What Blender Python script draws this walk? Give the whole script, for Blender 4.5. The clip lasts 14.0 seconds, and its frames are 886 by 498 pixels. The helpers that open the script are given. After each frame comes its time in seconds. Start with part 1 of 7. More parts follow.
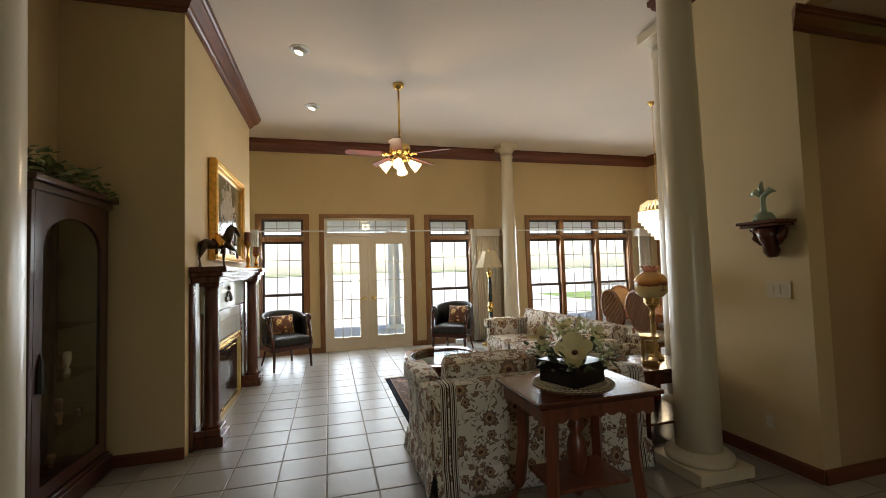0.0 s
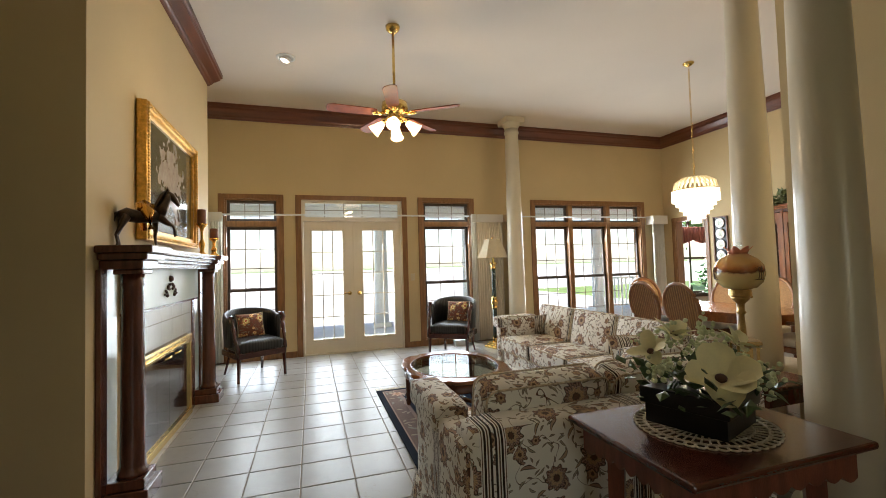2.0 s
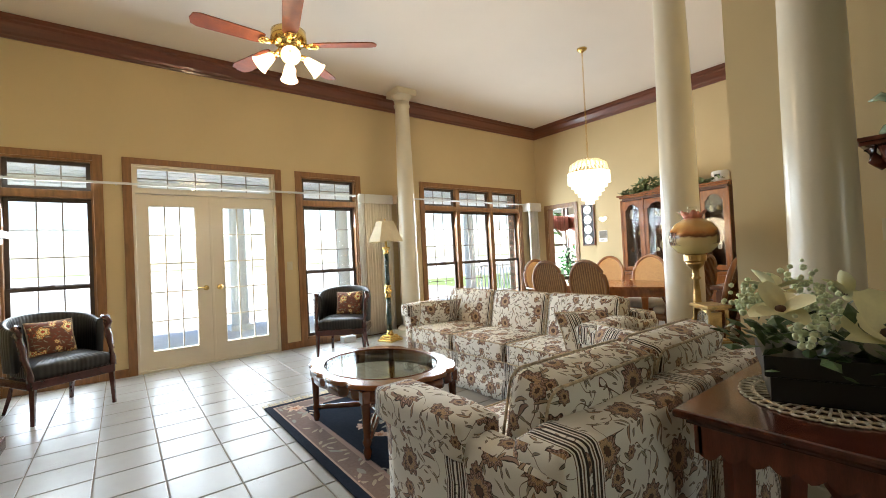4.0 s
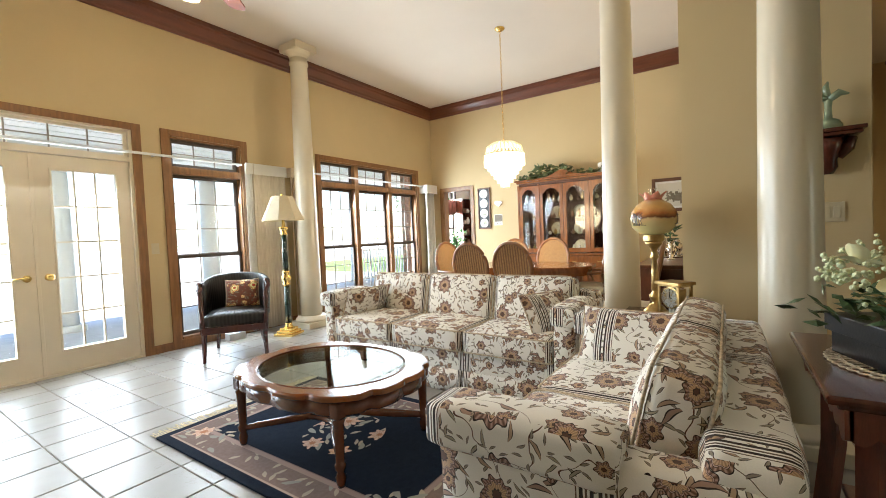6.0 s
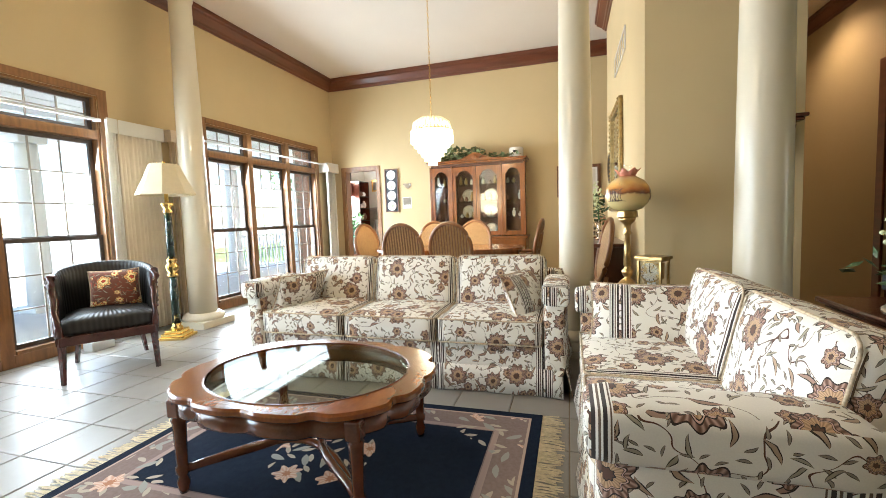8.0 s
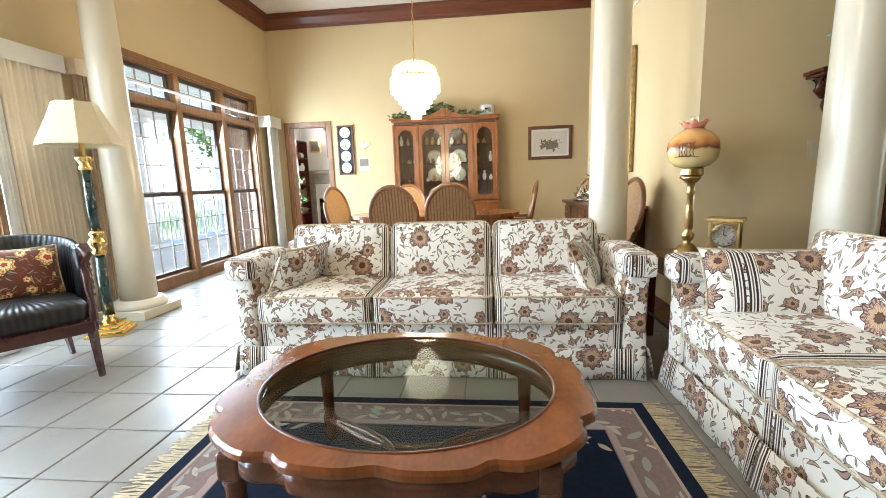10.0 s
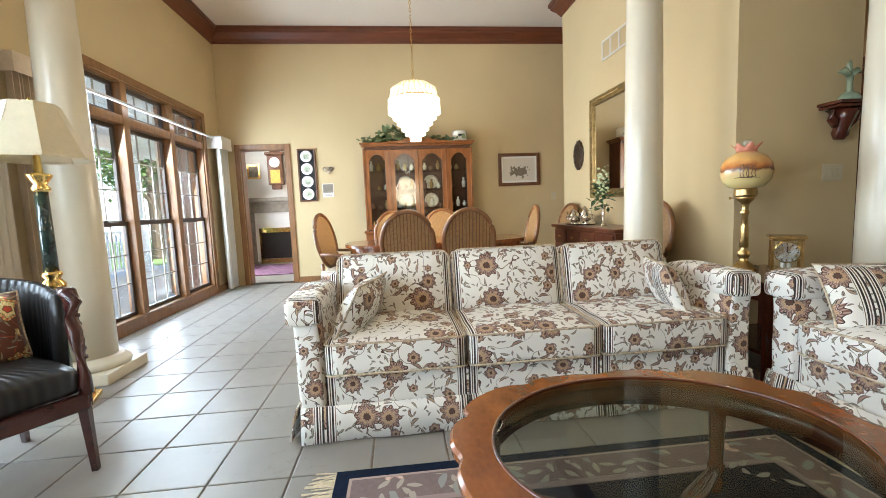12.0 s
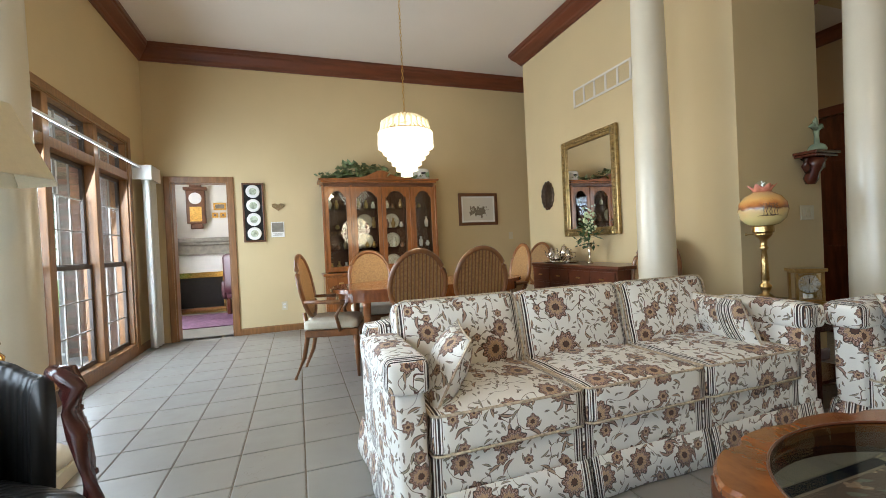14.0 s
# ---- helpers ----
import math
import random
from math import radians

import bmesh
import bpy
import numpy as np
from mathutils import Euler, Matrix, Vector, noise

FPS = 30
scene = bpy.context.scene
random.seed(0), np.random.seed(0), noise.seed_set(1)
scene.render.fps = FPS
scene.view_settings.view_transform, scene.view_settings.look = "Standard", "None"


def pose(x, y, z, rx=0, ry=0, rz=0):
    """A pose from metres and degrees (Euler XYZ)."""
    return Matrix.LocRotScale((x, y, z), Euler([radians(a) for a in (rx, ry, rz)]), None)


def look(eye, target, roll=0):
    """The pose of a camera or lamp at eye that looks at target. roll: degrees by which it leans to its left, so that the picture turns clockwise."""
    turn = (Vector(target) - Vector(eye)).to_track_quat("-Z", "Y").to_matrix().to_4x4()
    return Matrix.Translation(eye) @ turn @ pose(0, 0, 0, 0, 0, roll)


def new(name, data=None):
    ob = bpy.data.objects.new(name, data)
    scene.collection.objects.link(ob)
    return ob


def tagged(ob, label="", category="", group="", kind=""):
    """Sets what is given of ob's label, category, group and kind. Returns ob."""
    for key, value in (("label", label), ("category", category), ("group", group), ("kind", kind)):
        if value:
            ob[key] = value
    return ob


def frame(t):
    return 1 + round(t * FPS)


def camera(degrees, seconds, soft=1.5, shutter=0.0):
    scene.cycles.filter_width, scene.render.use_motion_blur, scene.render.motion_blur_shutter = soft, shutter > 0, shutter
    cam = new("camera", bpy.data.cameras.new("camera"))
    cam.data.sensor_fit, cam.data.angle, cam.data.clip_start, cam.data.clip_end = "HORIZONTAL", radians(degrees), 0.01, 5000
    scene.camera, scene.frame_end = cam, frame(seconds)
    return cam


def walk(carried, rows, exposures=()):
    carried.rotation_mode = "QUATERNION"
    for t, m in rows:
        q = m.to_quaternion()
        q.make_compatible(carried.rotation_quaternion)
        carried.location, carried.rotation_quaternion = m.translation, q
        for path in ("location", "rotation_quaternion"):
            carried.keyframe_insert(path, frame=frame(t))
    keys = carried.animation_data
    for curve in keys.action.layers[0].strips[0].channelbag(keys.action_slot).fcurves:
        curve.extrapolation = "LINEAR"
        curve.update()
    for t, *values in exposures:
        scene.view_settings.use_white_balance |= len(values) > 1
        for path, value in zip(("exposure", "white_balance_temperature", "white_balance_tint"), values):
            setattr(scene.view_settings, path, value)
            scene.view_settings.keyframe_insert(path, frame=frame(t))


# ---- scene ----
cam = camera(93.0, 14.0, soft=0.9)
PATH = [
    (0, (0.428, 1.225, 1.417), (0.950, 3.153, 1.514), -1.7),
    (0.5, (0.409, 1.499, 1.396), (0.930, 3.427, 1.493), -1.7),
    (1, (0.425, 1.762, 1.365), (0.955, 3.688, 1.456), -1.8),
    (1.5, (0.491, 2.037, 1.351), (1.048, 3.957, 1.431), -1.7),
    (2, (0.469, 2.268, 1.328), (1.070, 4.175, 1.406), -1.7),
    (2.5, (0.375, 2.499, 1.292), (1.093, 4.364, 1.360), -1.8),
    (3, (0.339, 2.698, 1.245), (1.218, 4.494, 1.286), -1.9),
    (3.5, (0.282, 2.930, 1.188), (1.343, 4.625, 1.230), -2.4),
    (6, (0.026, 3.916, 1.176), (1.683, 5.035, 1.106), -2.4),
    (6.5, (0.000, 4.105, 1.168), (1.752, 5.067, 1.087), -2.4),
    (7, (0.024, 4.338, 1.153), (1.849, 5.150, 1.050), -2.3),
    (7.5, (0.049, 4.506, 1.136), (1.919, 5.204, 1.008), -2.3),
    (8, (0.053, 4.696, 1.113), (1.963, 5.271, 0.964), -2.0),
    (10.5, (0.512, 5.809, 1.066), (2.483, 5.923, 0.749), -1.9),
    (11, (0.607, 6.042, 1.047), (2.586, 6.066, 0.762), -1.9),
    (11.5, (0.664, 6.262, 1.051), (2.647, 6.204, 0.797), -2.0),
    (12, (0.673, 6.516, 1.072), (2.653, 6.310, 0.877), -2.3),
    (12.5, (0.780, 6.703, 1.047), (2.754, 6.398, 0.954), -2.2),
    (13, (0.914, 6.912, 1.057), (2.870, 6.493, 1.056), -2.5),
    (13.5, (1.027, 7.111, 1.069), (2.957, 6.588, 1.071), -2.6),
    (14, (1.147, 7.322, 1.088), (3.037, 6.668, 1.069), -2.7),
]
walk(cam, [(t, look(eye, target, roll)) for t, eye, target, roll in PATH],
     [(0, 0.93, 6750, 11), (1.5, 1.06, 6650, 10), (2.0, 1.13, 6600, 10), (3.0, 1.38, 6450, 9), (6.0, 1.85, 6250, 8), (8.0, 2.05, 6100, 7), (10.5, 2.1, 5750, 6), (11.0, 1.95, 5800, 6), (12.0, 1.68, 5850, 7), (12.5, 1.52, 5900, 7), (13.0, 1.36, 5900, 7), (14.0, 1.15, 5900, 7)])


# ---- world, sun, exposure ----
world = bpy.data.worlds.new("world")
scene.world = world
world.use_nodes = True
wn = world.node_tree
sky = wn.nodes.new("ShaderNodeTexSky")
sky.sky_type, sky.sun_disc = 'NISHITA', False
sky.sun_elevation, sky.sun_rotation = radians(52), radians(200)
wn.nodes["Background"].inputs[1].default_value = 0.15
wn.links.new(sky.outputs[0], wn.nodes["Background"].inputs[0])
sun = new("sun", bpy.data.lights.new("sun", 'SUN'))
sun.data.energy, sun.data.angle, sun.data.color = 4.5, radians(0.6), (1, 0.95, 0.86)
sun.matrix_world = look((0, 0, 30), (6, 20, 0))


def window_light(name, x, z, w, h, watts):
    """The sky's light, in a window's opening."""
    ob = new(name, bpy.data.lights.new(name, 'AREA'))
    ob.data.shape, ob.data.size, ob.data.size_y, ob.data.energy = 'RECTANGLE', w, h, watts
    ob.data.color = (0.82, 0.92, 1.0)
    ob.matrix_world = look((x, 9.32, z), (x, 0, z - 3.0))


window_light("window_light_a", -0.36, 1.25, 0.7, 2.2, 24)
window_light("window_light_b", 1.13, 1.2, 1.4, 2.2, 43)
window_light("window_light_c", 2.7, 1.25, 0.8, 2.2, 26)
# Fill light added behind the camera; no entrance is known to stand there.
foyer_fill = new("foyer_fill_light", bpy.data.lights.new("foyer_fill_light", 'AREA'))
foyer_fill.data.shape, foyer_fill.data.size, foyer_fill.data.size_y, foyer_fill.data.energy = 'RECTANGLE', 1.0, 2.0, 3.5
foyer_fill.data.color = (1.0, 0.95, 0.86)
foyer_fill.matrix_world = look((1.2, -2.2, 1.25), (1.3, 6, 1.0))
# Fill light added so the green side room is bright; its window is unseen.
study = new("study_fill_light", bpy.data.lights.new("study_fill_light", 'AREA'))
study.data.shape, study.data.size, study.data.size_y, study.data.energy = 'RECTANGLE', 1.2, 1.2, 14
study.matrix_world = look((6.2, 0.25, 1.5), (6.2, 4, 1.2))
family = new("family_window_light", bpy.data.lights.new("family_window_light", 'AREA'))
family.data.shape, family.data.size, family.data.size_y, family.data.energy = 'RECTANGLE', 1.1, 1.8, 100
family.matrix_world = look((9.0, 10.15, 1.45), (9.0, 0, -1.0))
window_light("window_light_d", 5.6, 1.25, 2.3, 2.2, 78)


# ---- materials ----
def material(name, color, rough=0.5, metal=0.0, vary=0.12, scale=6.0, bump=0.1, fine=120.0, coat=0.0, spec=0.5, stretch=(1, 1, 1)):
    """A painted, stained or metal surface: colour clouds at one scale, grain and relief at another."""
    m = bpy.data.materials.new(name)
    m.use_nodes = True
    n, l = m.node_tree.nodes, m.node_tree.links
    b = n["Principled BSDF"]
    tc = n.new("ShaderNodeTexCoord")
    mp = n.new("ShaderNodeMapping")
    mp.inputs["Scale"].default_value = stretch
    l.new(tc.outputs["Object"], mp.inputs[0])
    big, small = n.new("ShaderNodeTexNoise"), n.new("ShaderNodeTexNoise")
    for t, s, d in ((big, scale, 4), (small, fine, 2)):
        t.inputs["Scale"].default_value, t.inputs["Detail"].default_value = s, d
        l.new(mp.outputs[0], t.inputs["Vector"])
    mixf = n.new("ShaderNodeMath")
    mixf.operation = 'MULTIPLY_ADD'
    mixf.inputs[1].default_value = 0.35
    l.new(small.outputs[0], mixf.inputs[0])
    l.new(big.outputs[0], mixf.inputs[2])
    ramp = n.new("ShaderNodeValToRGB")
    ramp.color_ramp.elements[0].position, ramp.color_ramp.elements[1].position = 0.42, 0.95
    c = Vector(color)
    ramp.color_ramp.elements[0].color = (*(c * (1 - vary)), 1)
    ramp.color_ramp.elements[1].color = (*[min(1, k) for k in c * (1 + vary)], 1)
    l.new(mixf.outputs[0], ramp.inputs[0])
    l.new(ramp.outputs[0], b.inputs["Base Color"])
    b.inputs["Roughness"].default_value, b.inputs["Metallic"].default_value = rough, metal
    b.inputs["Coat Weight"].default_value, b.inputs["Coat Roughness"].default_value = coat, 0.12
    b.inputs["Specular IOR Level"].default_value = spec
    if bump:
        bp = n.new("ShaderNodeBump")
        bp.inputs["Strength"].default_value, bp.inputs["Distance"].default_value = bump, 0.004
        l.new(small.outputs[0], bp.inputs["Height"])
        l.new(bp.outputs[0], b.inputs["Normal"])
    return m


WALL = material("wall_paint", (0.58, 0.455, 0.255), 0.75, vary=0.05, scale=1.2, bump=0.12, fine=220)
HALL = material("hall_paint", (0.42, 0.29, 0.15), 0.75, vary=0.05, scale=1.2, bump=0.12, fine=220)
GREEN = material("green_paint", (0.35, 0.55, 0.12), 0.75, vary=0.05, scale=1.2, bump=0.1)
CEIL = material("ceiling_paint", (0.68, 0.61, 0.53), 0.85, vary=0.03, scale=1.0, bump=0.1, fine=200)
COLUMN_PAINT = material("cream_column_paint", (0.64, 0.575, 0.44), 0.3, vary=0.04, scale=3, bump=0.03, coat=0.25)
CROWN = material("stained_crown_wood", (0.13, 0.035, 0.014), 0.35, vary=0.35, scale=5, bump=0.1, coat=0.2, stretch=(0.3, 0.3, 4))
OAK = material("stained_oak_casing", (0.23, 0.105, 0.034), 0.4, vary=0.3, scale=9, bump=0.12, coat=0.15, stretch=(4, 4, 0.5))
SASH = material("dark_sash_wood", (0.05, 0.032, 0.022), 0.45, vary=0.25, scale=9)
DOOR_WHITE = material("door_cream_paint", (0.72, 0.64, 0.50), 0.4, vary=0.04, scale=4, bump=0.04)
MAHOGANY = material("dark_mahogany", (0.085, 0.02, 0.010), 0.25, vary=0.45, scale=8, bump=0.06, coat=0.4, stretch=(3, 3, 0.5))
CHERRY = material("red_cherry_wood", (0.25, 0.085, 0.02), 0.28, vary=0.4, scale=7, bump=0.06, coat=0.35, stretch=(3, 3, 0.6))
TABLEWOOD = material("brown_cherry_top", (0.23, 0.075, 0.02), 0.22, vary=0.35, scale=7, bump=0.05, coat=0.5, stretch=(0.8, 5, 1))
BRASS = material("polished_brass", (0.83, 0.58, 0.20), 0.18, 1.0, vary=0.1, scale=12, bump=0.02)
GILT = material("gilt_frame", (0.72, 0.42, 0.10), 0.32, 0.85, vary=0.25, scale=30, bump=0.3, fine=60)
BLACK_LEATHER = material("black_leather", (0.014, 0.013, 0.013), 0.38, vary=0.3, scale=14, bump=0.25, fine=260)


def glass_material(name, tint=(1, 1, 1), rough=0.0, gloss_most=0.9):
    m = bpy.data.materials.new(name)
    m.use_nodes = True
    n, l = m.node_tree.nodes, m.node_tree.links
    n.remove(n["Principled BSDF"])
    g, t, mx, fr = n.new("ShaderNodeBsdfGlossy"), n.new("ShaderNodeBsdfTransparent"), n.new("ShaderNodeMixShader"), n.new("ShaderNodeLayerWeight")
    power, gloss = n.new("ShaderNodeMath"), n.new("ShaderNodeMath")
    power.operation, gloss.operation = 'POWER', 'MULTIPLY_ADD'
    power.inputs[1].default_value, gloss.inputs[1].default_value, gloss.inputs[2].default_value = 5.0, gloss_most, 0.035
    l.new(fr.outputs["Facing"], power.inputs[0]), l.new(power.outputs[0], gloss.inputs[0])
    g.inputs["Roughness"].default_value = rough
    t.inputs[0].default_value = (*tint, 1)
    l.new(gloss.outputs[0], mx.inputs[0]), l.new(t.outputs[0], mx.inputs[1]), l.new(g.outputs[0], mx.inputs[2])
    l.new(mx.outputs[0], n["Material Output"].inputs[0])
    return m


GLASS = glass_material("window_glass")
DARKGLASS = glass_material("smoked_table_glass", (0.74, 0.76, 0.70), gloss_most=0.2)
GROUT = material("floor_grout", (0.20, 0.155, 0.11), 0.9, vary=0.2, scale=10)


# ---- building helpers ----
def box(bm, x0, x1, y0, y1, z0, z1, bevel=0.0):
    m = Matrix.LocRotScale(((x0 + x1) / 2, (y0 + y1) / 2, (z0 + z1) / 2), None, (abs(x1 - x0), abs(y1 - y0), abs(z1 - z0)))
    r = bmesh.ops.create_cube(bm, size=1, matrix=m)
    if bevel:
        es = list({e for v in r["verts"] for e in v.link_edges})
        bmesh.ops.bevel(bm, geom=es, offset=bevel, segments=2, profile=0.5, affect='EDGES')
    return bm


def boxes(*rows, bevel=0.0):
    bm = bmesh.new()
    for r in rows:
        box(bm, *r, bevel=bevel)
    return bm


def lathe(bm, profile, segs=24, at=(0, 0, 0), sx=1.0, sy=1.0):
    """Turn a profile of (radius, height) rows about the upright axis."""
    rings = []
    for r, z in profile:
        rings.append([bm.verts.new((at[0] + sx * r * math.cos(2 * math.pi * i / segs), at[1] + sy * r * math.sin(2 * math.pi * i / segs), at[2] + z)) for i in range(segs)])
    for a, b in zip(rings, rings[1:]):
        for i in range(segs):
            bm.faces.new((a[i], a[(i + 1) % segs], b[(i + 1) % segs], b[i]))
    bm.faces.new(reversed(rings[0])), bm.faces.new(rings[-1])
    return bm


def part(name, bm, mat, parent=None, label="", smooth=False, at=None):
    """Link a bmesh as one mesh object, under its thing where one is given."""
    me = bpy.data.meshes.new(name)
    bmesh.ops.recalc_face_normals(bm, faces=bm.faces)
    bm.to_mesh(me), bm.free()
    if smooth:
        for p in me.polygons:
            p.use_smooth = True
    for m in (mat if isinstance(mat, (list, tuple)) else [mat]):
        me.materials.append(m)
    ob = new(name, me)
    if parent:
        ob.parent = parent
    if at is not None:
        ob.matrix_basis = at
    if label:
        ob["label"] = label
    return ob


def thing(name, x, y, z, rz, label, category, group=""):
    ob = new(name)
    ob.empty_display_size = 0.1
    ob.matrix_basis = pose(x, y, z, 0, 0, rz)
    return tagged(ob, label, category, group)


def structure(ob, label, category=""):
    return tagged(ob, label, category, kind="structure")


# ---- the shell ----
CEIL_Z, NORTH, EAST, WEST = 3.79, 9.10, 7.39, -1.55


def pierced(axis, a0, a1, d0, d1, top, holes, z0=-0.02):
    """A wall from a0 to a1 along an axis, d0 to d1 thick, with rectangular holes (h0, h1, low, high) through it."""
    bm = bmesh.new()
    cuts = sorted(holes)
    put = (lambda p, q, lo, hi: box(bm, p, q, d0, d1, lo, hi)) if axis == 'x' else (lambda p, q, lo, hi: box(bm, d0, d1, p, q, lo, hi))
    at = a0
    for h0, h1, lo, hi in cuts:
        put(at, h0, z0, top)
        if lo > z0 + 0.01:
            put(h0, h1, z0, lo)
        put(h0, h1, hi, top)
        at = h1
    put(at, a1, z0, top)
    return bm


WIN = [(-0.73, 0.0), (2.28, 3.12), (4.40, 6.80)]
LOW, HIGH = 0.10, 2.41
DOORS = (0.34, 1.92, 0.0, 2.41)
structure(part("wall_north", pierced('x', WEST - 0.16, EAST + 0.16, NORTH, NORTH + 0.16, CEIL_Z, [(a, b, LOW, HIGH) for a, b in WIN] + [DOORS]), WALL), "cream painted plaster wall with windows and doors", "wall")
structure(part("wall_east", pierced('y', 2.2, NORTH, EAST, EAST + 0.16, CEIL_Z, [(8.16, 8.83, 0.0, 2.07)]), WALL), "cream painted plaster wall with a doorway", "wall")
structure(part("wall_mirror", boxes((3.55, 6.42, 4.02, 4.17, -0.02, CEIL_Z), (6.27, 6.42, 3.37, 4.02, -0.02, CEIL_Z)), WALL), "cream painted plaster wall of the dining area", "wall")
structure(part("wall_sconce", boxes((3.40, 3.55, 3.22, 4.17, -0.02, CEIL_Z)), WALL), "cream painted plaster wall with a bracket", "wall")
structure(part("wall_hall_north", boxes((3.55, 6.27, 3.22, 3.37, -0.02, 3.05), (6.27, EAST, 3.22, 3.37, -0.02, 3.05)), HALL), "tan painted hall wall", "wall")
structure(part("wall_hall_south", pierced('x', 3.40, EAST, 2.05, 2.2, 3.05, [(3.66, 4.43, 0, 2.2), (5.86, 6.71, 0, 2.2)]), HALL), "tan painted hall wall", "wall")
structure(part("wall_foyer_east", boxes((3.40, 3.55, -2.0, 2.05, -0.02, CEIL_Z), (3.40, 3.55, 2.05, 3.22, 3.05, CEIL_Z)), WALL), "cream painted plaster wall", "wall")
# The hole in this unseen wall is added for the foyer fill light.
structure(part("wall_foyer_south", pierced('x', WEST - 0.16, 3.55, -2.16, -2.0, CEIL_Z, [(0.7, 1.7, 0.0, 2.1)]), WALL), "cream painted plaster wall", "wall")
structure(part("wall_west", boxes((WEST - 0.16, WEST, -2.0, NORTH, -0.02, CEIL_Z)), WALL), "cream painted plaster wall", "wall")
structure(part("chimney_breast", boxes((WEST, -0.69, 5.01, 7.87, -0.02, CEIL_Z)), WALL), "cream painted chimney breast", "wall")
structure(part("ceiling", boxes((WEST - 0.2, EAST + 0.2, -2.2, NORTH + 0.2, CEIL_Z, CEIL_Z + 0.1)), CEIL), "smooth white painted ceiling", "ceiling")
structure(part("ceiling_hall", boxes((3.55, EAST, 2.2, 3.22, 3.05, 3.12)), CEIL), "white hall ceiling", "ceiling")
floor = structure(part("floor", boxes((WEST - 0.2, EAST + 0.2, -2.2, NORTH + 0.2, -0.12, -0.006)), GROUT), "grouted floor of cream ceramic tiles", "floor")


def column(x, y, label):
    c = thing("column", x, y, 0, 0, label, "column", "round white columns")
    part("plinth", boxes((-0.22, 0.22, -0.22, 0.22, 0, 0.075), bevel=0.006), COLUMN_PAINT, c)
    b = bmesh.new()
    lathe(b, [(0.208, 0.075), (0.216, 0.095), (0.208, 0.118), (0.188, 0.125), (0.182, 0.14), (0.164, 0.15)], 40)
    part("base", b, COLUMN_PAINT, c, smooth=True)
    b = bmesh.new()
    lathe(b, [(0.142, 0.15), (0.14, 0.6), (0.136, 1.2), (0.130, 1.9), (0.122, 2.6), (0.114, 3.1), (0.110, 3.52), (0.124, 3.53), (0.124, 3.56), (0.112, 3.565), (0.114, 3.61)], 40)
    part("shaft", b, COLUMN_PAINT, c, smooth=True)
    b = bmesh.new()
    lathe(b, [(0.114, 3.61), (0.13, 3.65), (0.16, 3.69)], 40)
    box(b, -0.17, 0.17, -0.17, 0.17, 3.69, 3.785)
    part("capital", b, COLUMN_PAINT, c)


column(3.77, 8.67, "round cream-white column beside the windows")
column(3.735, 4.64, "round cream-white column behind the sofa")
column(2.87, 3.64, "round cream-white column beside the loveseat")
column(-0.575, 2.72, "round cream-white column in the entrance")
# ---- more building helpers ----
def tube(bm, pts, r, segs=8, caps=True):
    """A round bar along a line of points; r is one radius or one a point."""
    pts = [Vector(p) for p in pts]
    rad = r if isinstance(r, (list, tuple)) else [r] * len(pts)
    rings = []
    for i, p in enumerate(pts):
        d = (pts[min(i + 1, len(pts) - 1)] - pts[max(i - 1, 0)]).normalized()
        a = d.cross(Vector((0, 0, 1)) if abs(d.z) < 0.95 else Vector((1, 0, 0))).normalized()
        b = d.cross(a)
        rings.append([bm.verts.new(p + rad[i] * (math.cos(2 * math.pi * k / segs) * a + math.sin(2 * math.pi * k / segs) * b)) for k in range(segs)])
    for a, b in zip(rings, rings[1:]):
        for k in range(segs):
            bm.faces.new((a[k], a[(k + 1) % segs], b[(k + 1) % segs], b[k]))
    if caps:
        bm.faces.new(reversed(rings[0])), bm.faces.new(rings[-1])
    return bm


def ring(bm, pts, r, segs=6):
    """A closed round cord through points."""
    pts = [Vector(p) for p in pts]
    n, rings = len(pts), []
    for i, p in enumerate(pts):
        d = (pts[(i + 1) % n] - pts[i - 1]).normalized()
        a = d.cross(Vector((0, 0, 1)) if abs(d.z) < 0.9 else Vector((1, 0, 0))).normalized()
        b = d.cross(a)
        rings.append([bm.verts.new(p + r * (math.cos(2 * math.pi * k / segs) * a + math.sin(2 * math.pi * k / segs) * b)) for k in range(segs)])
    for i in range(n):
        a, b = rings[i], rings[(i + 1) % n]
        for k in range(segs):
            bm.faces.new((a[k], a[(k + 1) % segs], b[(k + 1) % segs], b[k]))
    return bm


def prism(bm, outline, z0, z1):
    """An upright slab with the given outline in x and y."""
    lo, hi = [bm.verts.new((x, y, z0)) for x, y in outline], [bm.verts.new((x, y, z1)) for x, y in outline]
    n = len(outline)
    for i in range(n):
        bm.faces.new((lo[i], lo[(i + 1) % n], hi[(i + 1) % n], hi[i]))
    bm.faces.new(reversed(lo)), bm.faces.new(hi)
    return bm


def solid(bm, thickness):
    """Give a sheet its thickness."""
    bmesh.ops.recalc_face_normals(bm, faces=bm.faces)
    bm.normal_update()
    bmesh.ops.solidify(bm, geom=bm.faces[:], thickness=thickness)


def turned(bm, m):
    bmesh.ops.transform(bm, matrix=m, verts=bm.verts)
    return bm


